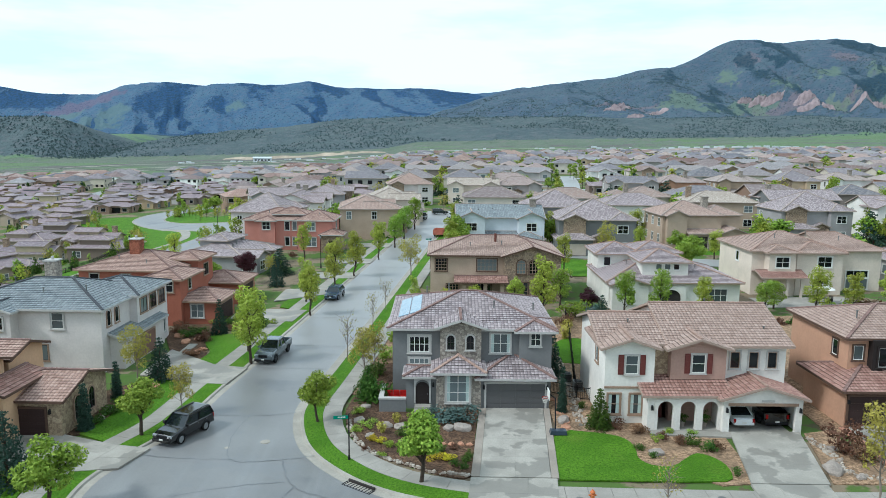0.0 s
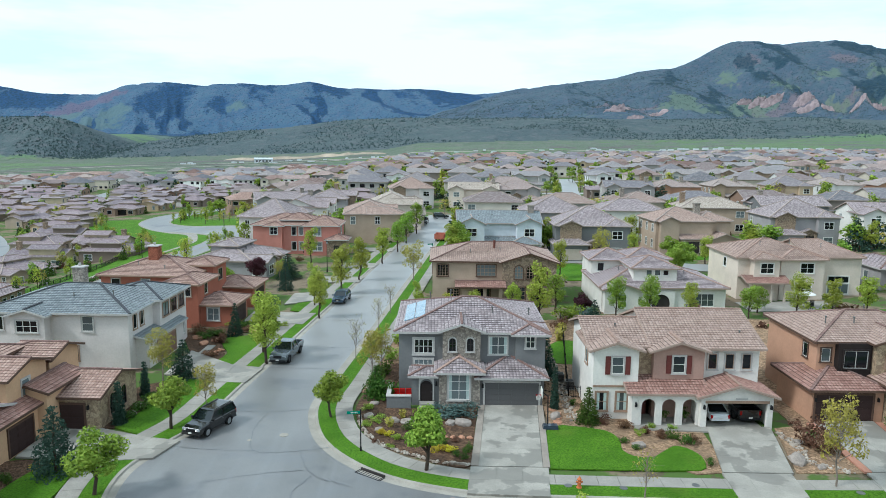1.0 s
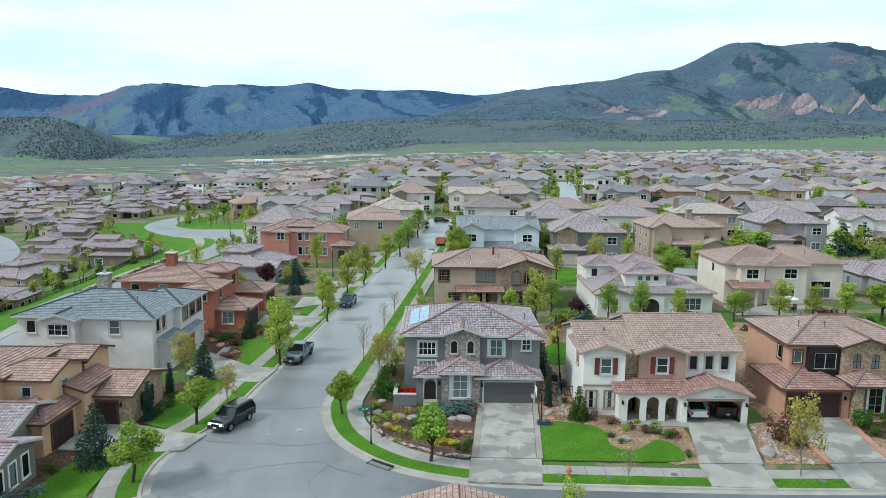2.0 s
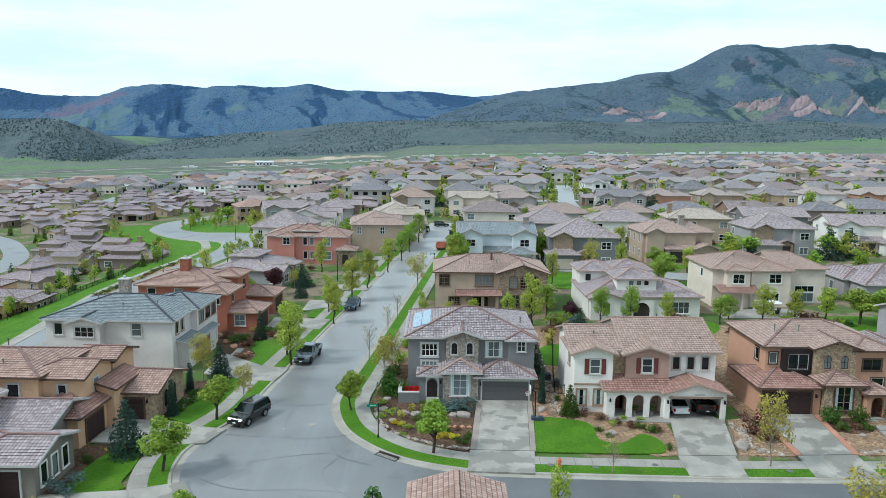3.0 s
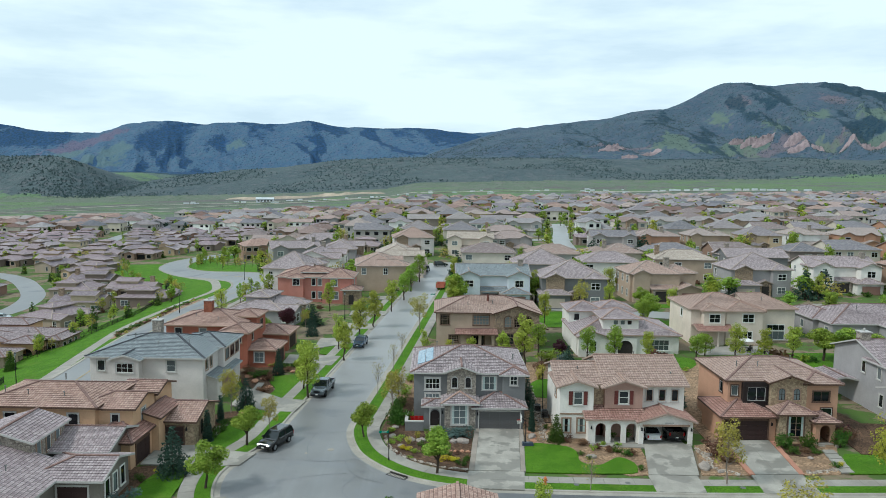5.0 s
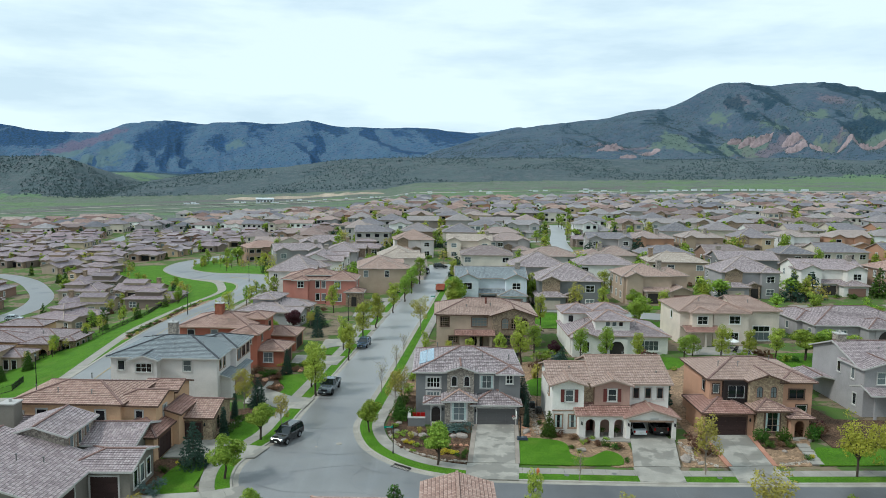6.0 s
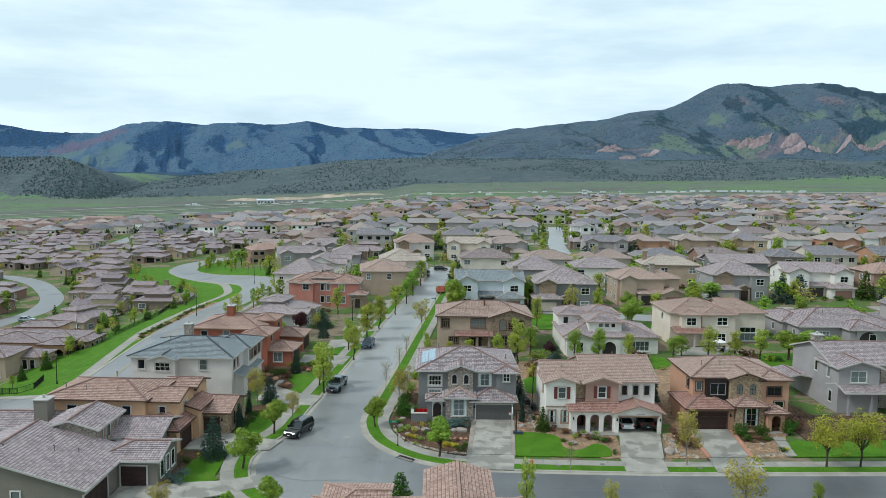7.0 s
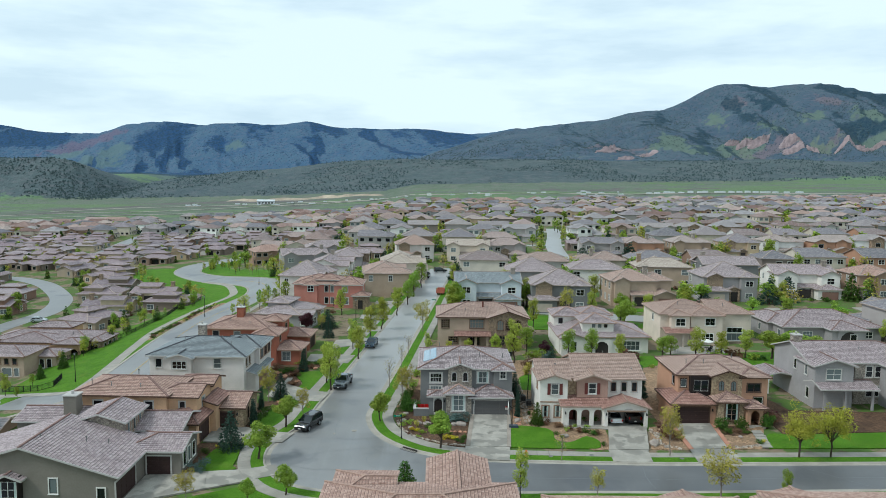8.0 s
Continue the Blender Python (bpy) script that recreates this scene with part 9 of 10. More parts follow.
def car(label, shape, colour, m, rim=None, category="car"):
    """A vehicle facing +x: lower body, cabin glass with roof and pillars, wheels, lamps, bumpers and mirrors."""
    L, W, H, belt, hood, wheel, axles, cab, roof_span = {
        "suv": (4.78, 0.98, 1.79, 1.12, 1.02, 0.37, (1.42, -1.30), (1.02, -2.28), (0.25, -2.05)),
        "crossover": (4.65, 0.95, 1.64, 1.02, 0.95, 0.36, (1.42, -1.40), (1.05, -2.15), (0.15, -1.55)),
        "sedan": (4.7, 0.91, 1.44, 0.92, 0.84, 0.33, (1.42, -1.38), (0.95, -1.75), (0.15, -0.95)),
        "pickup": (5.95, 1.02, 1.95, 1.22, 1.17, 0.41, (1.98, -1.75), (1.25, -1.05), (0.55, -0.85))}[shape]
    ob = thing("pickup_truck" if shape == "pickup" else "car", m, label, category, "parked vehicles")
    x0, x1 = -L / 2, L / 2
    ring = lambda w, top, b=0.34: [(w * 0.86, b), (w * 0.98, b + 0.12), (w, (b + top) / 2), (w * 0.97, top - 0.08), (w * 0.86, top)]
    bm = bmesh.new()
    bed = shape == "pickup"
    st = [(x0, ring(W * 0.88, belt - 0.12, 0.45)), (x0 + 0.14, ring(W * 0.97, belt - 0.02))]
    if bed:
        st = [(x0, ring(W * 0.93, 0.8, 0.5)), (x0 + 0.1, ring(W, 0.82, 0.45)), (cab[1] - 0.02, ring(W, 0.82, 0.45)), (cab[1], ring(W, belt, 0.42))]
    st += [(0.0, ring(W, belt)), (cab[0] - 0.1, ring(W, belt)), (cab[0] + 0.15, ring(W * 0.99, hood + 0.03)), (x1 - 0.55, ring(W * 0.96, hood - 0.03)), (x1 - 0.14, ring(W * 0.9, hood - 0.12, 0.36)), (x1, ring(W * 0.8, hood - 0.28, 0.42))]
    hull(bm, st)
    if bed:
        for s in (-1, 1):
            box(bm, x0 + 0.05, cab[1], s * (W - 0.06) - 0.055, s * (W - 0.06) + 0.055, 0.8, belt)
        box(bm, x0 + 0.02, x0 + 0.1, -W + 0.06, W - 0.06, 0.8, belt)
    # pillars and roof of the cabin
    t = H
    rw, bw = W * 0.74, W * 0.93
    (ca, cb), (ra, rb) = cab, roof_span
    for s in (-1, 1):
        for p, q in (((ca, s * bw, belt - 0.02), (ra, s * rw, t - 0.06)), ((cb, s * bw, belt - 0.02), (rb, s * rw, t - 0.06)), (((ca + cb) / 2, s * bw, belt), ((ra + rb) / 2 + 0.05, s * rw, t - 0.06))):
            bar(bm, p, q, 0.11, 0.07, (0, 1, 0))
        bar(bm, (ra, s * rw, t - 0.07), (rb, s * rw, t - 0.07), 0.1, 0.1)
    hull(bm, [(rb - 0.08, [(rw * 0.9, t - 0.07), (rw * 0.8, t - 0.03)]), (rb + 0.15, [(rw, t - 0.07), (rw * 0.86, t)]), (ra - 0.15, [(rw, t - 0.07), (rw * 0.86, t)]), (ra + 0.06, [(rw * 0.9, t - 0.07), (rw * 0.8, t - 0.04)])])
    part("body", bm, colour, ob)
    bm = bmesh.new()
    v = [bm.verts.new(p) for p in ((cb + 0.02, -bw + 0.03, belt - 0.03), (ca - 0.02, -bw + 0.03, belt - 0.03), (ca - 0.02, bw - 0.03, belt - 0.03), (cb + 0.02, bw - 0.03, belt - 0.03), (rb, -rw + 0.02, t - 0.07), (ra, -rw + 0.02, t - 0.07), (ra, rw - 0.02, t - 0.07), (rb, rw - 0.02, t - 0.07))]
    for f in ((3, 2, 1, 0), (4, 5, 6, 7), (0, 1, 5, 4), (1, 2, 6, 5), (2, 3, 7, 6), (3, 0, 4, 7)):
        bm.faces.new([v[i] for i in f])
    part("window_glass", bm, CARGLASS, ob, "dark tinted glass")
    if shape == "suv":
        for s in (-1, 1):
            bm = bmesh.new()
            bar(bm, (ra - 0.2, s * rw * 0.92, t + 0.05), (rb + 0.1, s * rw * 0.92, t + 0.05), 0.05, 0.05)
            for q in (ra - 0.25, (ra + rb) / 2, rb + 0.15):
                box(bm, q - 0.04, q + 0.04, s * rw * 0.92 - 0.02, s * rw * 0.92 + 0.02, t - 0.03, t + 0.04)
            part("roof_rail", bm, METAL, ob)
    tb, rbm, ab = bmesh.new(), bmesh.new(), bmesh.new()
    n = 20
    prof = ((-0.11, wheel * 0.7), (-0.12, wheel * 0.93), (-0.08, wheel), (0.08, wheel), (0.12, wheel * 0.93), (0.11, wheel * 0.7))
    rg = [[tb.verts.new((r * math.cos(a), y, r * math.sin(a))) for y, r in prof] for a in (2 * math.pi * i / n for i in range(n))]
    for i in range(n):
        for k in range(len(prof) - 1):
            tb.faces.new((rg[i][k], rg[i][k + 1], rg[(i + 1) % n][k + 1], rg[(i + 1) % n][k]))
    bmesh.ops.create_cone(rbm, cap_ends=True, segments=20, radius1=wheel * 0.7, radius2=wheel * 0.66, depth=0.16, matrix=pose(0, 0, 0, 90))
    for i in range(5):
        a = 2 * math.pi * i / 5
        for sgn in (-1, 1):
            bar(rbm, (0, sgn * 0.095, 0), (wheel * 0.62 * math.cos(a), sgn * 0.085, wheel * 0.62 * math.sin(a)), 0.07, 0.03, (0, 1, 0))
    tm, rm = mesh_of("tyre", tb, TYRE), mesh_of("rim", rbm, rim or RIM)
    for x in axles:
        for s in (-1, 1):
            wob = part("wheel", None, None, ob, "", pose(x, s * (W - 0.1), wheel), rm)
            part("tyre", None, None, wob, "", None, tm)
            ab = bmesh.new()
            for k in range(9):
                a0, a1 = math.pi * k / 9, math.pi * (k + 1) / 9
                r = wheel + 0.06
                bar(ab, (r * math.cos(a0), 0, r * math.sin(a0)), (r * math.cos(a1), 0, r * math.sin(a1)), 0.06, 0.04, (0, 1, 0))
            part("wheel_arch", ab, BLACK, ob, "", pose(x, s * (W - 0.005), wheel))
    for s in (-1, 1):
        bm = bmesh.new()
        box(bm, x1 - 0.3, x1 - 0.06, s * W * 0.66 - 0.2, s * W * 0.66 + 0.2, hood - 0.33, hood - 0.15)
        part("headlight", bm, LAMP, ob, "clear headlight")
        bm = bmesh.new()
        box(bm, x0 - 0.01, x0 + 0.12, s * W * 0.8 - 0.09, s * W * 0.8 + 0.09, belt - 0.42, belt - 0.08)
        part("tail_light", bm, TAIL, ob, "red tail light")
        bm = bmesh.new()
        box(bm, cab[0] - 0.28, cab[0] - 0.12, s * (W + 0.1) - 0.1, s * (W + 0.1) + 0.1, belt - 0.02, belt + 0.18, 0.02)
        part("wing_mirror", bm, colour, ob)
        for k in (0, 1):
            bm = bmesh.new()
            hx = (ca + cb) / 2 + 0.1 - k * 0.95
            box(bm, hx, hx + 0.16, s * (W + 0.005) - 0.015, s * (W + 0.005) + 0.015, belt - 0.2, belt - 0.16)
            part("door_handle", bm, METAL, ob)
    bm = bmesh.new()
    box(bm, x1 - 0.1, x1 + 0.03, -W * 0.42, W * 0.42, hood - 0.42, hood - 0.16)
    for k in range(3):
        box(bm, x1 - 0.02, x1 + 0.05, -W * 0.4, W * 0.4, hood - 0.4 + k * 0.09, hood - 0.37 + k * 0.09)
    part("grille", bm, BLACK, ob, "black slatted grille")
    for xa, xb in ((x1 - 0.16, x1 + 0.06), (x0 - 0.06, x0 + 0.16)):
        bm = bmesh.new()
        box(bm, xa, xb, -W * 0.86, W * 0.86, 0.36, 0.56, 0.02)
        part("bumper", bm, BLACK if shape == "pickup" else colour, ob)
    for px in (x1 + 0.055, x0 - 0.07):
        bm = bmesh.new()
        box(bm, px, px + 0.015, -0.16, 0.16, 0.5, 0.63)
        part("number_plate", bm, T_WHITE, ob, "pale plate with plain dark bar")
    return ob


P_BLACK = paint("black_car_paint", srgb(12, 12, 14), 0.16, 0.0)
P_GREY = paint("graphite_car_paint", srgb(92, 100, 104))
P_BLUE = paint("slate_blue_car_paint", srgb(70, 88, 108))
P_WHITE = paint("white_car_paint", srgb(226, 228, 228), 0.3, 0.0)
P_SILVER = paint("silver_car_paint", srgb(170, 176, 180))


def park(label, shape, colour, x, y, heading, rim=None, category="car", z=0.07):
    return car(label, shape, colour, pose(x, y, gz(x, y) + z, 0, 0, heading), rim, category)


park("black sport utility vehicle parked at the curb", "suv", P_BLACK, -18.5, 54.5, 249)
park("graphite crew-cab pickup truck parked at the curb", "pickup", P_GREY, -16.35, 74.5, 263, RIM_DARK, "pickup truck")
park("slate blue crossover parked at the curb", "crossover", P_BLUE, -14.1, 102.4, 263)
park("black pickup truck parked far along the street", "pickup", P_BLACK, -4.2, 203, 264, RIM_DARK, "pickup truck")
park("dark green sport utility vehicle parked across the street end", "suv", paint("dark_green_car_paint", srgb(30, 44, 42)), 0.6, 217.0, 10)
park("white sedan parked inside the open garage", "sedan", P_WHITE, 24.6, 58.6, 90, None, "car", 0.08)
park("black pickup truck parked inside the open garage", "pickup", P_BLACK, 27.2, 59.3, 90, RIM_DARK, "pickup truck", 0.08)
park("black sedan parked on the back street", "sedan", P_BLACK, 43.0, 121.0, 10)
park("silver crossover parked among patio homes", "crossover", P_SILVER, -122, 176, 10)
park("white sedan parked on a far street", "sedan", P_WHITE, 50, 262, 80)
park("silver sedan in the drive of the bend house", "sedan", P_SILVER, -3.6, 30.4, 90)
park("white sedan parked on the back street", "sedan", P_WHITE, 74.0, 131.0, 4)
park("silver sedan parked on the back street", "sedan", P_SILVER, 98.0, 127.2, 184)
park("dark crossover in a back street drive", "crossover", P_GREY, 63.0, 138.6, 90)
park("dark sedan on a far avenue", "sedan", P_BLACK, -232, 552, 280)


def skip_trailer():
    """The rusty open dump trailer at the far curb."""
    rust = mottled("rust_red_paint", srgb(176, 104, 86), 0.18, 1, 6, 0.7, 0.2)
    ob = thing("dump_trailer", pose(0.4, 168, 0.07, 0, 0, 84), "rust-red open dump trailer parked at the curb", "trailer")
    bm = bmesh.new()
    for x0, x1, y0, y1, z0, z1 in ((-2.1, 2.1, -1.05, 1.05, 0.6, 0.7), (-2.1, 2.1, -1.05, -0.98, 0.7, 1.7), (-2.1, 2.1, 0.98, 1.05, 0.7, 1.7), (-2.1, -2.03, -0.98, 0.98, 0.7, 1.7), (2.03, 2.1, -0.98, 0.98, 0.7, 1.7)):
        box(bm, x0, x1, y0, y1, z0, z1)
    part("bin", bm, rust, ob)
    for s in (-1, 1):
        for k in range(5):
            bm = bmesh.new()
            x = -1.9 + 0.95 * k
            box(bm, x - 0.05, x + 0.05, s * 1.09 - 0.04, s * 1.09 + 0.04, 0.6, 1.74)
            part("rib", bm, rust, ob)
        for x in (-0.5, 0.4):
            bm = bmesh.new()
            tube(bm, (x, s * 0.8, 0.35), (x, s * 1.0, 0.35), 0.35, 0.35, 16)
            part("tyre", bm, TYRE, ob)
    bm = bmesh.new()
    bar(bm, (2.1, 0, 0.5), (3.4, 0, 0.45), 0.12, 0.12)
    part("drawbar", bm, BLACK, ob)


skip_trailer()

# ---- street furniture and garden things ----
SIGN_GREEN = mottled("street_sign_green", srgb(20, 128, 104), 0.08, 2, 9, 0.5, 0.0)


def street_sign(x, y, h, turn):
    ob = thing("street_sign", pose(x, y, gz(x, y) + 0.15, 0, 0, turn), "black post with green street-name blade", "street sign", "street signs")
    bm = bmesh.new()
    tube(bm, (0, 0, -0.2), (0, 0, h), 0.05, 0.045, 10)
    tube(bm, (0, 0, 0), (0, 0, 0.35), 0.09, 0.07, 10)
    tube(bm, (0, 0, h), (0, 0, h + 0.1), 0.06, 0.02, 10)
    part("post", bm, BLACK, ob)
    for a, z in ((0, h - 0.28), (90, h - 0.52)):
        bm = bmesh.new()
        box(bm, -1.05 if a == 0 else 0.03, -0.03 if a == 0 else 0.9, -0.015, 0.015, 0, 0.24)
        b = part("blade", bm, SIGN_GREEN, ob, "green blade with unreadable white lettering", pose(0, 0, z, 0, 0, a))
        bm = bmesh.new()
        for k in range(5):
            x0 = (-0.75 if a == 0 else 0.25) + 0.11 * k
            box(bm, x0, x0 + 0.07, -0.021, -0.016, 0.08, 0.17)
        part("lettering_bar", bm, T_WHITE, b)


street_sign(-5.5, 50.2, 3.3, 8)
street_sign(-1.0, 140, 3.3, 12)


def basketball_hoop():
    ob = thing("basketball_hoop", pose(9.75, 55.6, 0.18, 0, 0, 0), "portable basketball hoop on a dark base beside the driveway", "basketball hoop")
    bm = bmesh.new()
    box(bm, -0.55, 0.75, -1.0, -0.3, 0.0, 0.3, 0.06)
    part("base", bm, paint("dark_blue_plastic", srgb(40, 52, 66), 0.4, 0.0), ob)
    bm = bmesh.new()
    tube(bm, (-0.1, -0.5, 0.2), (-0.1, -0.2, 2.7), 0.06, 0.05)
    bar(bm, (-0.1, -0.2, 2.6), (-0.55, 0.1, 2.9), 0.06, 0.06)
    part("pole", bm, BLACK, ob)
    bm = bmesh.new()
    box(bm, -0.62, -0.58, -0.45, 0.65, 2.5, 3.25)
    part("backboard", bm, T_WHITE, ob, "pale backboard")
    bm = bmesh.new()
    for k in range(14):
        a0, a1 = 2 * math.pi * k / 14, 2 * math.pi * (k + 1) / 14
        bar(bm, (-0.86 + 0.23 * math.cos(a0), 0.1 + 0.23 * math.sin(a0), 2.6), (-0.86 + 0.23 * math.cos(a1), 0.1 + 0.23 * math.sin(a1), 2.6), 0.03, 0.03)
    part("rim", bm, TAIL, ob, "red rim")
    bm = bmesh.new()
    for k in range(12):
        a = 2 * math.pi * k / 12
        for d in (0.5, -0.5):
            bar(bm, (-0.86 + 0.22 * math.cos(a), 0.1 + 0.22 * math.sin(a), 2.58), (-0.86 + 0.15 * math.cos(a + d), 0.1 + 0.15 * math.sin(a + d), 2.2), 0.015, 0.015)
    part("net", bm, T_WHITE, ob, "white net")


basketball_hoop()


def rail_fence(pts, h, material, label, pickets=0.14, rails=2, group="fences"):
    """A metal or timber fence: posts, rails and pickets, each bay's pickets joined."""
    ob = thing("fence", Matrix(), label, "fence", group)
    for (xa, ya), (xb, yb) in zip(pts, pts[1:]):
        L = math.hypot(xb - xa, yb - ya)
        bays = max(1, round(L / 2.4))
        for i in range(bays + 1):
            t = i / bays
            x, y = xa + (xb - xa) * t, ya + (yb - ya) * t
            bm = bmesh.new()
            box(bm, x - 0.04, x + 0.04, y - 0.04, y + 0.04, gz(x, y) - 0.1, gz(x, y) + h + 0.08)
            part("post", bm, material, ob)
            if i == bays:
                continue
            x2, y2 = xa + (xb - xa) * (i + 1) / bays, ya + (yb - ya) * (i + 1) / bays
            for k in range(rails):
                z = h * (0.95 if k == 0 else 0.15 if k == 1 else 0.55)
                bm = bmesh.new()
                bar(bm, (x, y, gz(x, y) + z), (x2, y2, gz(x2, y2) + z), 0.04, 0.05)
                part("rail", bm, material, ob)
            bm = bmesh.new()
            m = int(math.hypot(x2 - x, y2 - y) / pickets)
            for k in range(1, m):
                px, py = x + (x2 - x) * k / m, y + (y2 - y) * k / m
                box(bm, px - 0.012, px + 0.012, py - 0.012, py + 0.012, gz(px, py) + h * 0.08, gz(px, py) + h)
            part("picket_infill", bm, material, ob)["kind"] = "stuff"


rail_fence([(12.7, 62.6), (13.4, 68), (15.1, 79.5), (16.6, 91.5)], 1.3, BLACK, "black metal rail fence between two yards")
rail_fence([(10.2, 64.6), (12.7, 62.6), (13.8, 62.4)], 1.2, BLACK, "short black metal fence with gate")
rail_fence([(-84.4, 94), (-74.6, 88.8), (-72.6, 90.5), (-74.4, 97)], 1.2, BLACK, "dark metal fence round a patio garden")
rail_fence([(62, 84), (70, 96), (70, 104)], 1.3, BLACK, "dark metal fence of a back yard")
rail_fence([(-84, 118), (-80, 140), (-79, 165), (-82, 190)], 1.1, BLACK, "dark metal fence along the patio homes")


def ac_unit(x, y):
    ob = thing("air_conditioner", pose(x, y, gz(x, y) + 0.08), "grey outdoor air conditioner with round top grille", "air conditioner", "air conditioners")
    bm = bmesh.new()
    box(bm, -0.4, 0.4, -0.4, 0.4, 0.08, 0.85)
    part("cabinet", bm, METAL, ob)
    bm = bmesh.new()
    for k in range(9):
        box(bm, -0.36, 0.36, -0.415, -0.4, 0.14 + 0.075 * k, 0.175 + 0.075 * k)
    part("louvre", bm, BLACK, ob)
    bm = bmesh.new()
    tube(bm, (0, 0, 0.85), (0, 0, 0.9), 0.36, 0.33, 20)
    part("fan_grille", bm, BLACK, ob, "round dark fan grille")
    bm = bmesh.new()
    box(bm, -0.5, 0.5, -0.5, 0.5, -0.05, 0.08)
    part("pad", bm, CONCRETE, ob)


ac_unit(13.2, 65.0)
ac_unit(12.6, 67.2)
ac_unit(-25.6, 67.6)
ac_unit(20.8, 97)


def drain_inlet():
    ob = thing("storm_drain", pose(-4.45, 46.35, 0.05, 0, 0, -35), "black iron storm drain inlet in the curb", "drain")
    bm = bmesh.new()
    # solid block, no opening: the throat's shade is its dark colour
    box(bm, -1.1, 1.1, 0.30, 0.42, 0.0, 0.16)
    part("throat", bm, DARK_IN, ob, "dark inlet throat")
    for k in range(9):
        bm = bmesh.new()
        x = -1.0 + 0.25 * k
        box(bm, x - 0.035, x + 0.035, -0.25, 0.3, -0.02, 0.015)
        part("grate_bar", bm, BLACK, ob)
    bm = bmesh.new()
    box(bm, -1.2, 1.2, -0.3, -0.25, -0.02, 0.016)
    box(bm, -1.2, -1.1, -0.25, 0.3, -0.02, 0.016)
    box(bm, 1.1, 1.2, -0.25, 0.3, -0.02, 0.016)
    part("grate_frame", bm, BLACK, ob)


drain_inlet()


def disc(name, x, y, z, r, material, label, category):
    bm = bmesh.new()
    tube(bm, (0, 0, -0.05), (0, 0, 0.012), r, r, 24)
    tube(bm, (0, 0, 0), (0, 0, 0.018), r * 0.8, r * 0.8, 24)
    tagged(new(name, mesh_of(name, bm, material)), label, category, "covers").matrix_basis = pose(x, y, gz(x, y) + z)


disc("manhole_cover", -12.1, 53.3, 0.075, 0.36, CURBSTONE, "pale round manhole cover in the street", "manhole cover")
disc("valve_cover", -14.6, 52.2, 0.075, 0.2, CURBSTONE, "small pale valve cover in the street", "valve cover")
for x, y in ((9.6, 44.8), (13.4, 44.5), (29.6, 43.9), (18.6, 45.0)):
    disc("meter_cover", x, y, 0.175, 0.28, METAL, "grey round meter cover in the grass strip", "cover")


def seams():
    """Tar seams sealed into the street, each a thin dark strip."""
    tar = mottled("sealing_tar", srgb(104, 105, 108), 0.15, 1.5, 8, 0.42, 0.1, True)
    tar.node_tree.nodes["Principled BSDF"].inputs["Specular IOR Level"].default_value = 0.7
    lines = [[(-18.6, 58.6), (-14.6, 58.3), (-11.0, 59.0)], [(-14.6, 58.3), (-14.8, 54.0), (-13.7, 50.2), (-10.2, 50.3), (-7.2, 51.4)], [(-20.6, 50.9), (-17, 50.4), (-13.7, 50.2)], [(-10.2, 50.3), (-8.6, 46.4), (-5.6, 44.6)],
             [(-16.0, 45.0), (-12.2, 46.4), (-9.4, 47.0)], [(-8.6, 46.4), (-9.4, 42.5), (-6, 38)], [(-20.8, 43), (-16, 40.2), (-9, 40.0), (-2, 38.2)], [(-2, 38.2), (8, 38.1), (22, 38.0), (40, 37.9), (60, 37.8)],
             [(-17.6, 70.6), (-10.2, 70.4)], [(-17.0, 78.6), (-9.3, 78.2)], [(-15.6, 91), (-7.9, 90.6)], [(-13.9, 108), (-6.3, 107.8)], [(-12, 127), (-4.4, 126.6)], [(-9.9, 148), (-2.3, 147.7)], [(9, 42.2), (9.4, 38.1), (8.8, 34.2)], [(24, 41.6), (23.6, 38), (24, 34.4)], [(43, 41.2), (45.6, 38.2), (49, 34.4)]]
    rr = random.Random(2)
    for pts in lines:
        line = [p + Vector((rr.uniform(-0.07, 0.07), rr.uniform(-0.07, 0.07))) for p in spline(pts, 10)]
        bm = bmesh.new()
        a, b = offset(line, 0.028), offset(line, -0.028)
        band(bm, a, b, 0.097)
        bmesh.ops.recalc_face_normals(bm, faces=bm.faces)
        structure("tar_seam", bm, tar, "dark sealed crack across the asphalt", "road seam")


seams()


def red_sofa():
    fab = mottled("red_cushion_fabric", srgb(164, 32, 30), 0.15, 3, 20, 0.9, 0.3)
    ob = thing("patio_sofa", pose(-2.9, 61.4, 0.12, 0, 0, 0), "red cushioned sofa on the walled patio", "sofa")
    bm = bmesh.new()
    box(bm, -0.9, 0.9, -0.4, 0.4, 0.0, 0.35)
    part("frame", bm, BLACK, ob)
    for x in (-0.58, 0, 0.58):
        bm = bmesh.new()
        box(bm, x - 0.28, x + 0.28, -0.38, 0.38, 0.35, 0.55, 0.03)
        part("seat_cushion", bm, fab, ob)
        bm = bmesh.new()
        box(bm, x - 0.28, x + 0.28, 0.22, 0.42, 0.5, 1.0, 0.03)
        part("back_cushion", bm, fab, ob)


red_sofa()


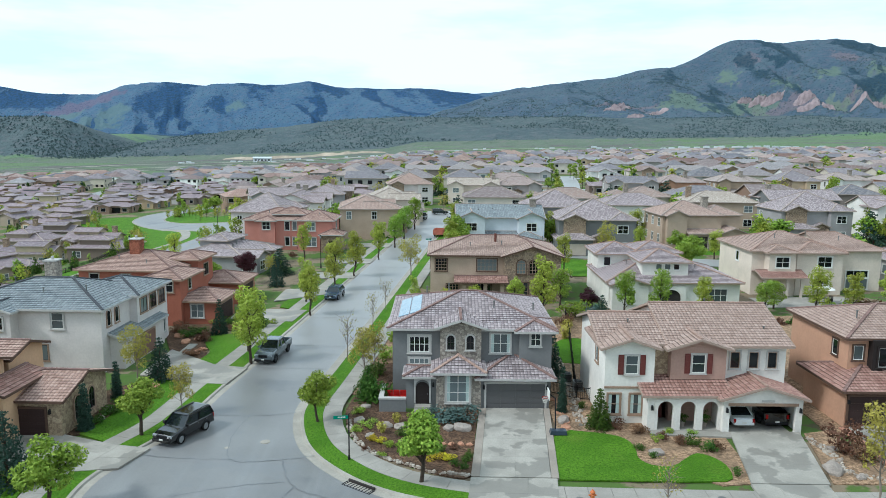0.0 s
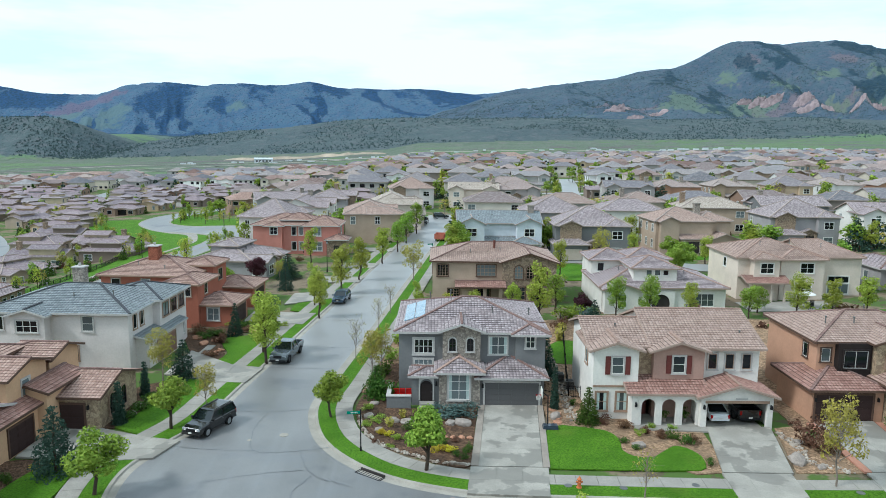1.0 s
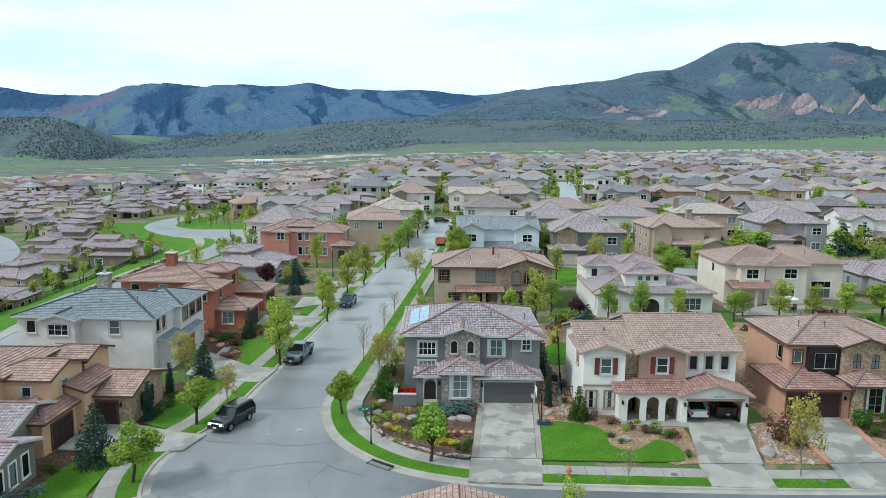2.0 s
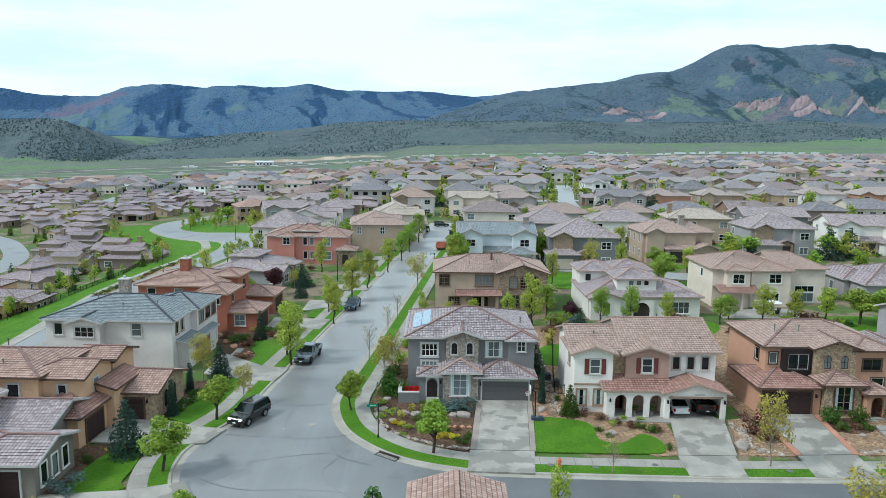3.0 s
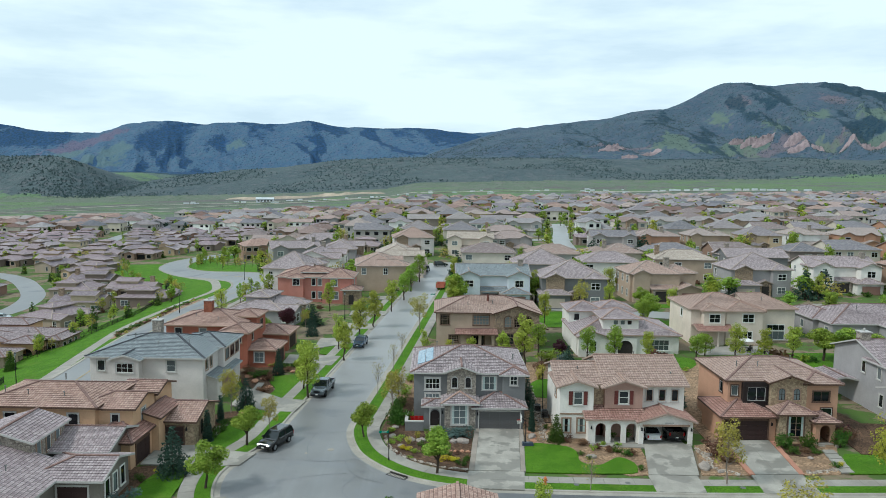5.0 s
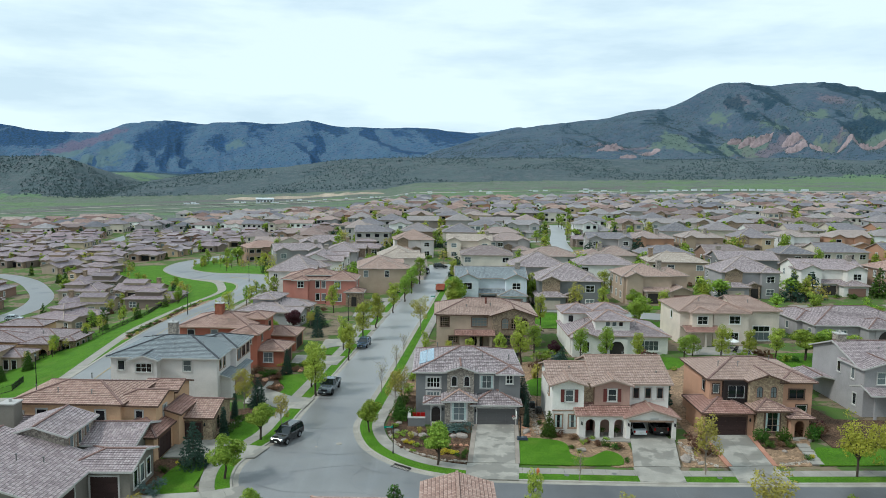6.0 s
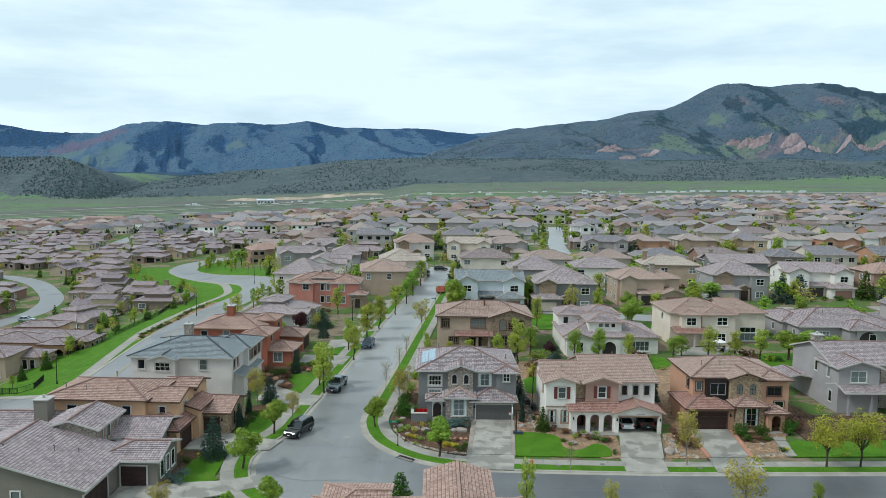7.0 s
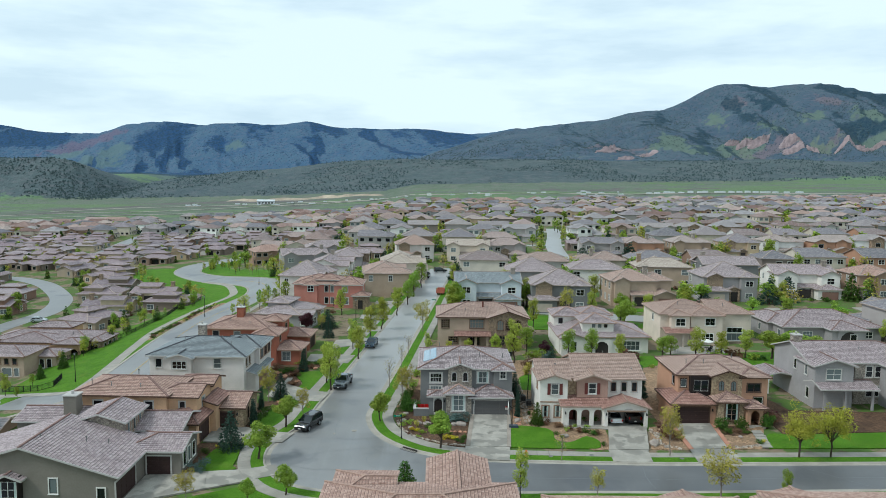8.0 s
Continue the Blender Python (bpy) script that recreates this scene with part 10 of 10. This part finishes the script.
def street_lamp(x, y, h=5.2):
    ob = thing("street_lamp", pose(x, y, gz(x, y)), "black street lamp with lantern head", "street lamp", "street lamps")
    bm = bmesh.new()
    tube(bm, (0, 0, -0.2), (0, 0, h), 0.08, 0.05, 10)
    tube(bm, (0, 0, 0), (0, 0, 0.7), 0.14, 0.1, 10)
    part("pole", bm, BLACK, ob)
    bm = bmesh.new()
    tube(bm, (0, 0, h), (0, 0, h + 0.4), 0.1, 0.17, 8)
    part("lantern", bm, LAMP, ob, "clear lantern glass")
    bm = bmesh.new()
    tube(bm, (0, 0, h + 0.4), (0, 0, h + 0.6), 0.22, 0.04, 8)
    part("lantern_cap", bm, BLACK, ob)


for x, y in ((-69, 91.5), (-63.2, 150), (-62, 205), (-19.9, 126), (-15.2, 178), (66, 82)):
    street_lamp(x, y)


def pot(x, y, z, s):
    ob = thing("potted_plant", pose(x, y, z), "potted plant with green leaves on the porch", "potted plant", "porch pots")
    bm = bmesh.new()
    tube(bm, (0, 0, 0), (0, 0, 0.4 * s), 0.16 * s, 0.22 * s, 14)
    part("pot", bm, ROCK, ob)
    part("leaves", None, None, ob, "", pose(0, 0, 0.4 * s) @ Matrix.Scale(0.7 * s, 4), tree_kind("shrub", 1, True)[1])


for x, y in ((19.9, 56.7), (21.6, 56.6), (19.6, 57.8), (21.9, 57.9)):
    pot(x, y, gz(x, y) + 0.15, 1.0)
pot(41.7, 54.4, 0.3, 1.0)
pot(44.6, 54.4, 0.3, 1.0)


def garden_shed(x, y):
    """A tan slatted bin shelter beside the grey house."""
    ob = thing("bin_shelter", pose(x, y, gz(x, y) + 0.08), "tan brick pier with pale cap beside the grey house", "pier")
    bm = bmesh.new()
    box(bm, -0.5, 0.5, -0.5, 0.5, -0.2, 1.9)
    part("pier", bm, STONE_GOLD, ob)
    bm = bmesh.new()
    box(bm, -0.6, 0.6, -0.6, 0.6, 1.9, 2.05, 0.03)
    part("cap", bm, T_WHITE, ob)


garden_shed(10.9, 70.5)


def grill(x, y, turn):
    ob = thing("barbecue_grill", pose(x, y, gz(x, y) + 0.1, 0, 0, turn), "covered silver barbecue grill in a back yard", "grill", "grills")
    bm = bmesh.new()
    box(bm, -0.6, 0.6, -0.3, 0.3, 0.1, 0.85)
    part("cabinet", bm, BLACK, ob)
    bm = bmesh.new()
    tube(bm, (-0.55, 0, 0.9), (0.55, 0, 0.9), 0.3, 0.3, 16)
    part("lid", bm, RIM, ob, "silver domed lid")


grill(12.6, 92.5, 20)
grill(13.6, 95.5, 70)
grill(6.2, 97.5, 0)


def fire_hydrant(x, y):
    orange = mottled("faded_orange_paint", srgb(190, 112, 70), 0.12, 3, 14, 0.6, 0.1)
    ob = thing("fire_hydrant", pose(x, y, gz(x, y) + 0.15), "faded orange fire hydrant in the grass strip", "hydrant")
    bm = bmesh.new()
    tube(bm, (0, 0, -0.1), (0, 0, 0.08), 0.19, 0.19, 12)
    tube(bm, (0, 0, 0.08), (0, 0, 0.6), 0.13, 0.12, 12)
    part("barrel", bm, orange, ob)
    bm = bmesh.new()
    tube(bm, (0, 0, 0.6), (0, 0, 0.66), 0.17, 0.17, 12)
    tube(bm, (0, 0, 0.66), (0, 0, 0.8), 0.15, 0.06, 12)
    tube(bm, (0, 0, 0.8), (0, 0, 0.86), 0.035, 0.035, 6)
    part("bonnet", bm, orange, ob)
    for dx, dy, r in ((0.24, 0, 0.06), (-0.24, 0, 0.06), (0, -0.25, 0.085)):
        bm = bmesh.new()
        tube(bm, (dx * 0.4, dy * 0.4, 0.45), (dx, dy, 0.45), r, r, 10)
        part("nozzle_cap", bm, orange, ob)


fire_hydrant(10.3, 44.5)


def patio_chair(x, y, turn, material, label):
    ob = thing("patio_chair", pose(x, y, gz(x, y) + 0.1, 0, 0, turn), label, "chair", "patio chairs")
    bm = bmesh.new()
    box(bm, -0.28, 0.28, -0.26, 0.26, 0.38, 0.44)
    part("seat", bm, material, ob)
    bm = bmesh.new()
    for k in range(5):
        bar(bm, (-0.24 + 0.12 * k, 0.26, 0.42), (-0.24 + 0.12 * k, 0.42, 1.0), 0.08, 0.03, (0, 1, 0))
    bar(bm, (-0.3, 0.33, 0.7), (0.3, 0.33, 0.7), 0.04, 0.06)
    part("backrest", bm, material, ob)
    for s in (-1, 1):
        bm = bmesh.new()
        bar(bm, (s * 0.3, -0.3, 0.62), (s * 0.3, 0.34, 0.62), 0.08, 0.03)
        part("armrest", bm, material, ob)
        for yy in (-0.24, 0.26):
            bm = bmesh.new()
            box(bm, s * 0.28 - 0.025, s * 0.28 + 0.025, yy - 0.025, yy + 0.025, -0.1, 0.62)
            part("leg", bm, material, ob)


for x, y, turn in ((45.4, 98.4, 60), (46.4, 97.6, 150), (47.0, 99.2, 20)):
    patio_chair(x, y, turn, T_WHITE, "white slatted garden chair on the back patio")
for x, y, turn in ((52.2, 98.8, 40), (53.8, 98.6, 310), (53.0, 97.4, 180)):
    patio_chair(x, y, turn, BLACK, "black metal chair round the patio table")
patch("patio", [(44.4, 96.4), (57.6, 96.4), (57.6, 102.4), (44.4, 102.4)], 0.12, CONCRETE, "pale concrete back patio of the cream house", "patio")


def patio_table(x, y):
    ob = thing("patio_table", pose(x, y, gz(x, y) + 0.1), "round dark metal table with a white parasol", "table")
    bm = bmesh.new()
    tube(bm, (0, 0, 0.7), (0, 0, 0.74), 0.6, 0.6, 20)
    part("tabletop", bm, BLACK, ob)
    bm = bmesh.new()
    tube(bm, (0, 0, 0), (0, 0, 2.3), 0.03, 0.03, 8)
    tube(bm, (0, 0, 0), (0, 0, 0.08), 0.3, 0.3, 14)
    part("pole", bm, METAL, ob)
    bm = bmesh.new()
    tube(bm, (0, 0, 2.0), (0, 0, 2.45), 1.25, 0.05, 8)
    part("canopy", bm, T_WHITE, ob, "white parasol canopy")


patio_table(53.0, 98.4)


# ---- valley and mountain details ----
def red_rocks():
    """Tilted red sandstone fins along the foot of the eastern range."""
    red = mottled("red_sandstone", (0.260, 0.205, 0.210, 1), 0.3, 0.02, 0.12, 0.95, 0.8, True)
    for i, (x, y, L, h) in enumerate(((601, 2600, 70, 46), (655, 2700, 60, 44), (634, 2420, 60, 26), (763, 2630, 90, 22), (1128, 2770, 56, 42), (1160, 2735, 60, 44), (1205, 2715, 84, 46), (1300, 2650, 90, 44), (1285, 2596, 80, 32), (1350, 2580, 50, 28), (1450, 2550, 90, 46), (1512, 2550, 70, 44), (1580, 2560, 110, 44))):
        rr = np.random.RandomState(i + 3)
        bm = bmesh.new()
        nx, nz = 26, 9
        grid = []
        for a in range(nx + 1):
            row = []
            for b in range(nz + 1):
                u, v = a / nx, b / nz
                crest = 0.5 * h * max(0.02, math.sin(math.pi * u)) ** 0.5 * (0.45 + 0.7 * float(ridged(a * 0.31 + i * 9, 3.3 + 0.1 * b, 3)) ** 2)
                px = (u - 0.5) * L + v * h * 0.6 + rr.uniform(-2, 2)
                prof = math.sin(math.pi * v) ** 0.7
                py = (v - 0.5) * 46 + rr.uniform(-2, 2)
                row.append(bm.verts.new((px, py, float(terrain(x + px, y + py)) - float(terrain(x, y)) + crest * prof * 1.1 - 2.5 + rr.uniform(-1, 1))))
            grid.append(row)
        for a in range(nx):
            for b in range(nz):
                bm.faces.new((grid[a][b], grid[a + 1][b], grid[a + 1][b + 1], grid[a][b + 1]))
        ob = tagged(new("rock_outcrop", mesh_of("rock_outcrop", bm, red)), "tilted red sandstone outcrop at the mountain foot", "rock", "red sandstone outcrops")
        ob.matrix_basis = pose(x, y, float(terrain(x, y)))


red_rocks()


def valley():
    """The highway, sheds and trailers along the foot of the ridge."""
    rr = random.Random(4)
    pale = mottled("pale_metal_roof", srgb(192, 196, 198), 0.06, 0.1, 1, 0.5, 0)
    tz = lambda x, y: float(terrain(x, y))
    for pts, w in (([(-560, 1010), (-380, 1110), (-150, 1175), (150, 1165), (500, 1120), (900, 1080)], 14), ([(-640, 900), (-420, 960), (-250, 1080), (-120, 1180)], 10), ([(-520, 780), (-380, 850), (-260, 880), (-60, 930), (120, 1000)], 9)):
        line = spline(pts, 8)
        bm = bmesh.new()
        a, b = offset(line, w / 2), offset(line, -w / 2)
        va = [bm.verts.new((p.x, p.y, tz(p.x, p.y) + 0.5)) for p in a]
        vb = [bm.verts.new((p.x, p.y, tz(p.x, p.y) + 0.5)) for p in b]
        for i in range(len(va) - 1):
            bm.faces.new((va[i], vb[i], vb[i + 1], va[i + 1]))
        bmesh.ops.recalc_face_normals(bm, faces=bm.faces)
        if sum(f.normal.z for f in bm.faces) < 0:
            bmesh.ops.reverse_faces(bm, faces=bm.faces)
        structure("highway", bm, CURBSTONE, "pale highway across the valley floor", "road")
    ob = thing("warehouse", pose(-290, 1190, tz(-290, 1190), 0, 0, 8) @ Matrix.Scale(0.65, 4), "white metal warehouse on the valley floor", "warehouse")
    bm = bmesh.new()
    box(bm, -22, 22, -10, 10, -2, 7)
    part("wall", bm, mottled("white_cladding", srgb(206, 206, 210), 0.05, 0.1, 1, 0.6, 0), ob)
    bm = bmesh.new()
    for s in (-1, 1):
        v = [bm.verts.new(p) for p in ((-23, s * 11, 7), (23, s * 11, 7), (23, 0, 10.5), (-23, 0, 10.5))]
        bm.faces.new(v if s < 0 else v[::-1])
    part("roof", bm, pale, ob)
    for i in range(5):
        bm = bmesh.new()
        box(bm, -18 + 8 * i, -13 + 8 * i, -10.1, -10, 0, 4.5)
        part("bay_door", bm, D_GREY, ob)
    bm = bmesh.new()
    for i in range(20):
        x = 350 + i * 13 + rr.uniform(-4, 4)
        y = 1165 + rr.uniform(-9, 9) - 0.05 * x
        z = tz(x, y)
        box(bm, x - 4.5, x + 4.5, y - 1.6, y + 1.6, z - 1, z + rr.uniform(2.4, 3.2), 0.3)
    for i in range(46):
        x, y = rr.uniform(-420, 330), rr.uniform(1120, 1210)
        z = tz(x, y)
        s = rr.uniform(1.5, 4.5)
        box(bm, x - s, x + s, y - 1.5, y + 1.5, z - 1, z + rr.uniform(1.2, 2.4), 0.2)
    tagged(new("parked_trailers", mesh_of("parked_trailers", bm, pale)), "row of white trailers and sheds along the highway", "trailers", "", "stuff")
    cut = mottled("tan_cut_bank", (0.36, 0.30, 0.235, 1), 0.25, 0.03, 0.2, 0.95, 0.5, True)
    bm = bmesh.new()
    n = 60
    lo, hi = [], []
    for i in range(n + 1):
        x = -400 + i * 5
        y = 1330 + 12 * math.sin(i * 0.4)
        z = tz(x, y)
        k = 5 * (0.4 + 0.9 * float(vnoise(i * 0.35, 2.2))) * math.sin(math.pi * i / n) ** 0.4
        lo.append(bm.verts.new((x, y, z - 2)))
        hi.append(bm.verts.new((x, y + 14, z + k + 1)))
    back = [bm.verts.new((v.co.x, v.co.y + 40, v.co.z - 8)) for v in hi]
    for i in range(n):
        bm.faces.new((lo[i], lo[i + 1], hi[i + 1], hi[i]))
        bm.faces.new((hi[i], hi[i + 1], back[i + 1], back[i]))
    structure("cut_bank", bm, cut, "pale tan cut bank above the highway", "bank")
    # junipers on the ridges: too many to count
    bm_pts, faces = [], []
    rng = np.random.RandomState(12)
    def sow(n, x0, x1, y0, y1, lo, hi, keep):
        x, y = rng.uniform(x0, x1, n), rng.uniform(y0, y1, n)
        w = fbm(x / 120 + 4, y / 120, 4)
        ok = w > keep
        x, y, w = x[ok], y[ok], w[ok]
        z = terrain(x, y)
        s = rng.uniform(lo, hi, len(x))
        for px, py, pz, k in zip(x, y, z, s):
            b = len(bm_pts)
            t = rng.uniform(0, 6.28)
            for a in range(5):
                q = t + a * 1.257
                bm_pts.append((px + k * 0.55 * math.cos(q), py + k * 0.55 * math.sin(q), pz + k * (0.12 + 0.12 * (a % 2))))
            bm_pts.append((px + k * 0.1, py, pz + k * rng.uniform(0.8, 1.2)))
            faces.extend([(b + a, b + (a + 1) % 5, b + 5) for a in range(5)])
    sow(9000, -800, 1300, 1480, 1960, 1.6, 3.8, 0.46)
    sow(2600, -1250, -700, 1470, 1740, 2, 4.0, 0.47)
    sow(14000, -150, 2100, 2350, 3250, 2.0, 4.6, 0.47)
    me = bpy.data.meshes.new("hillside_junipers")
    me.from_pydata(bm_pts, [], faces)
    m = Mat("hillside_juniper")
    g = m.n.new("ShaderNodeNewGeometry").outputs["Random Per Island"]
    m.base(m.mix(g, (0.032, 0.054, 0.058, 1), (0.058, 0.086, 0.084, 1)))
    m.rough(0.95)
    me.materials.append(m.m)
    tagged(new("hillside_junipers", me), "dark junipers and pines scattered over the slopes", "trees", "", "stuff")


valley()
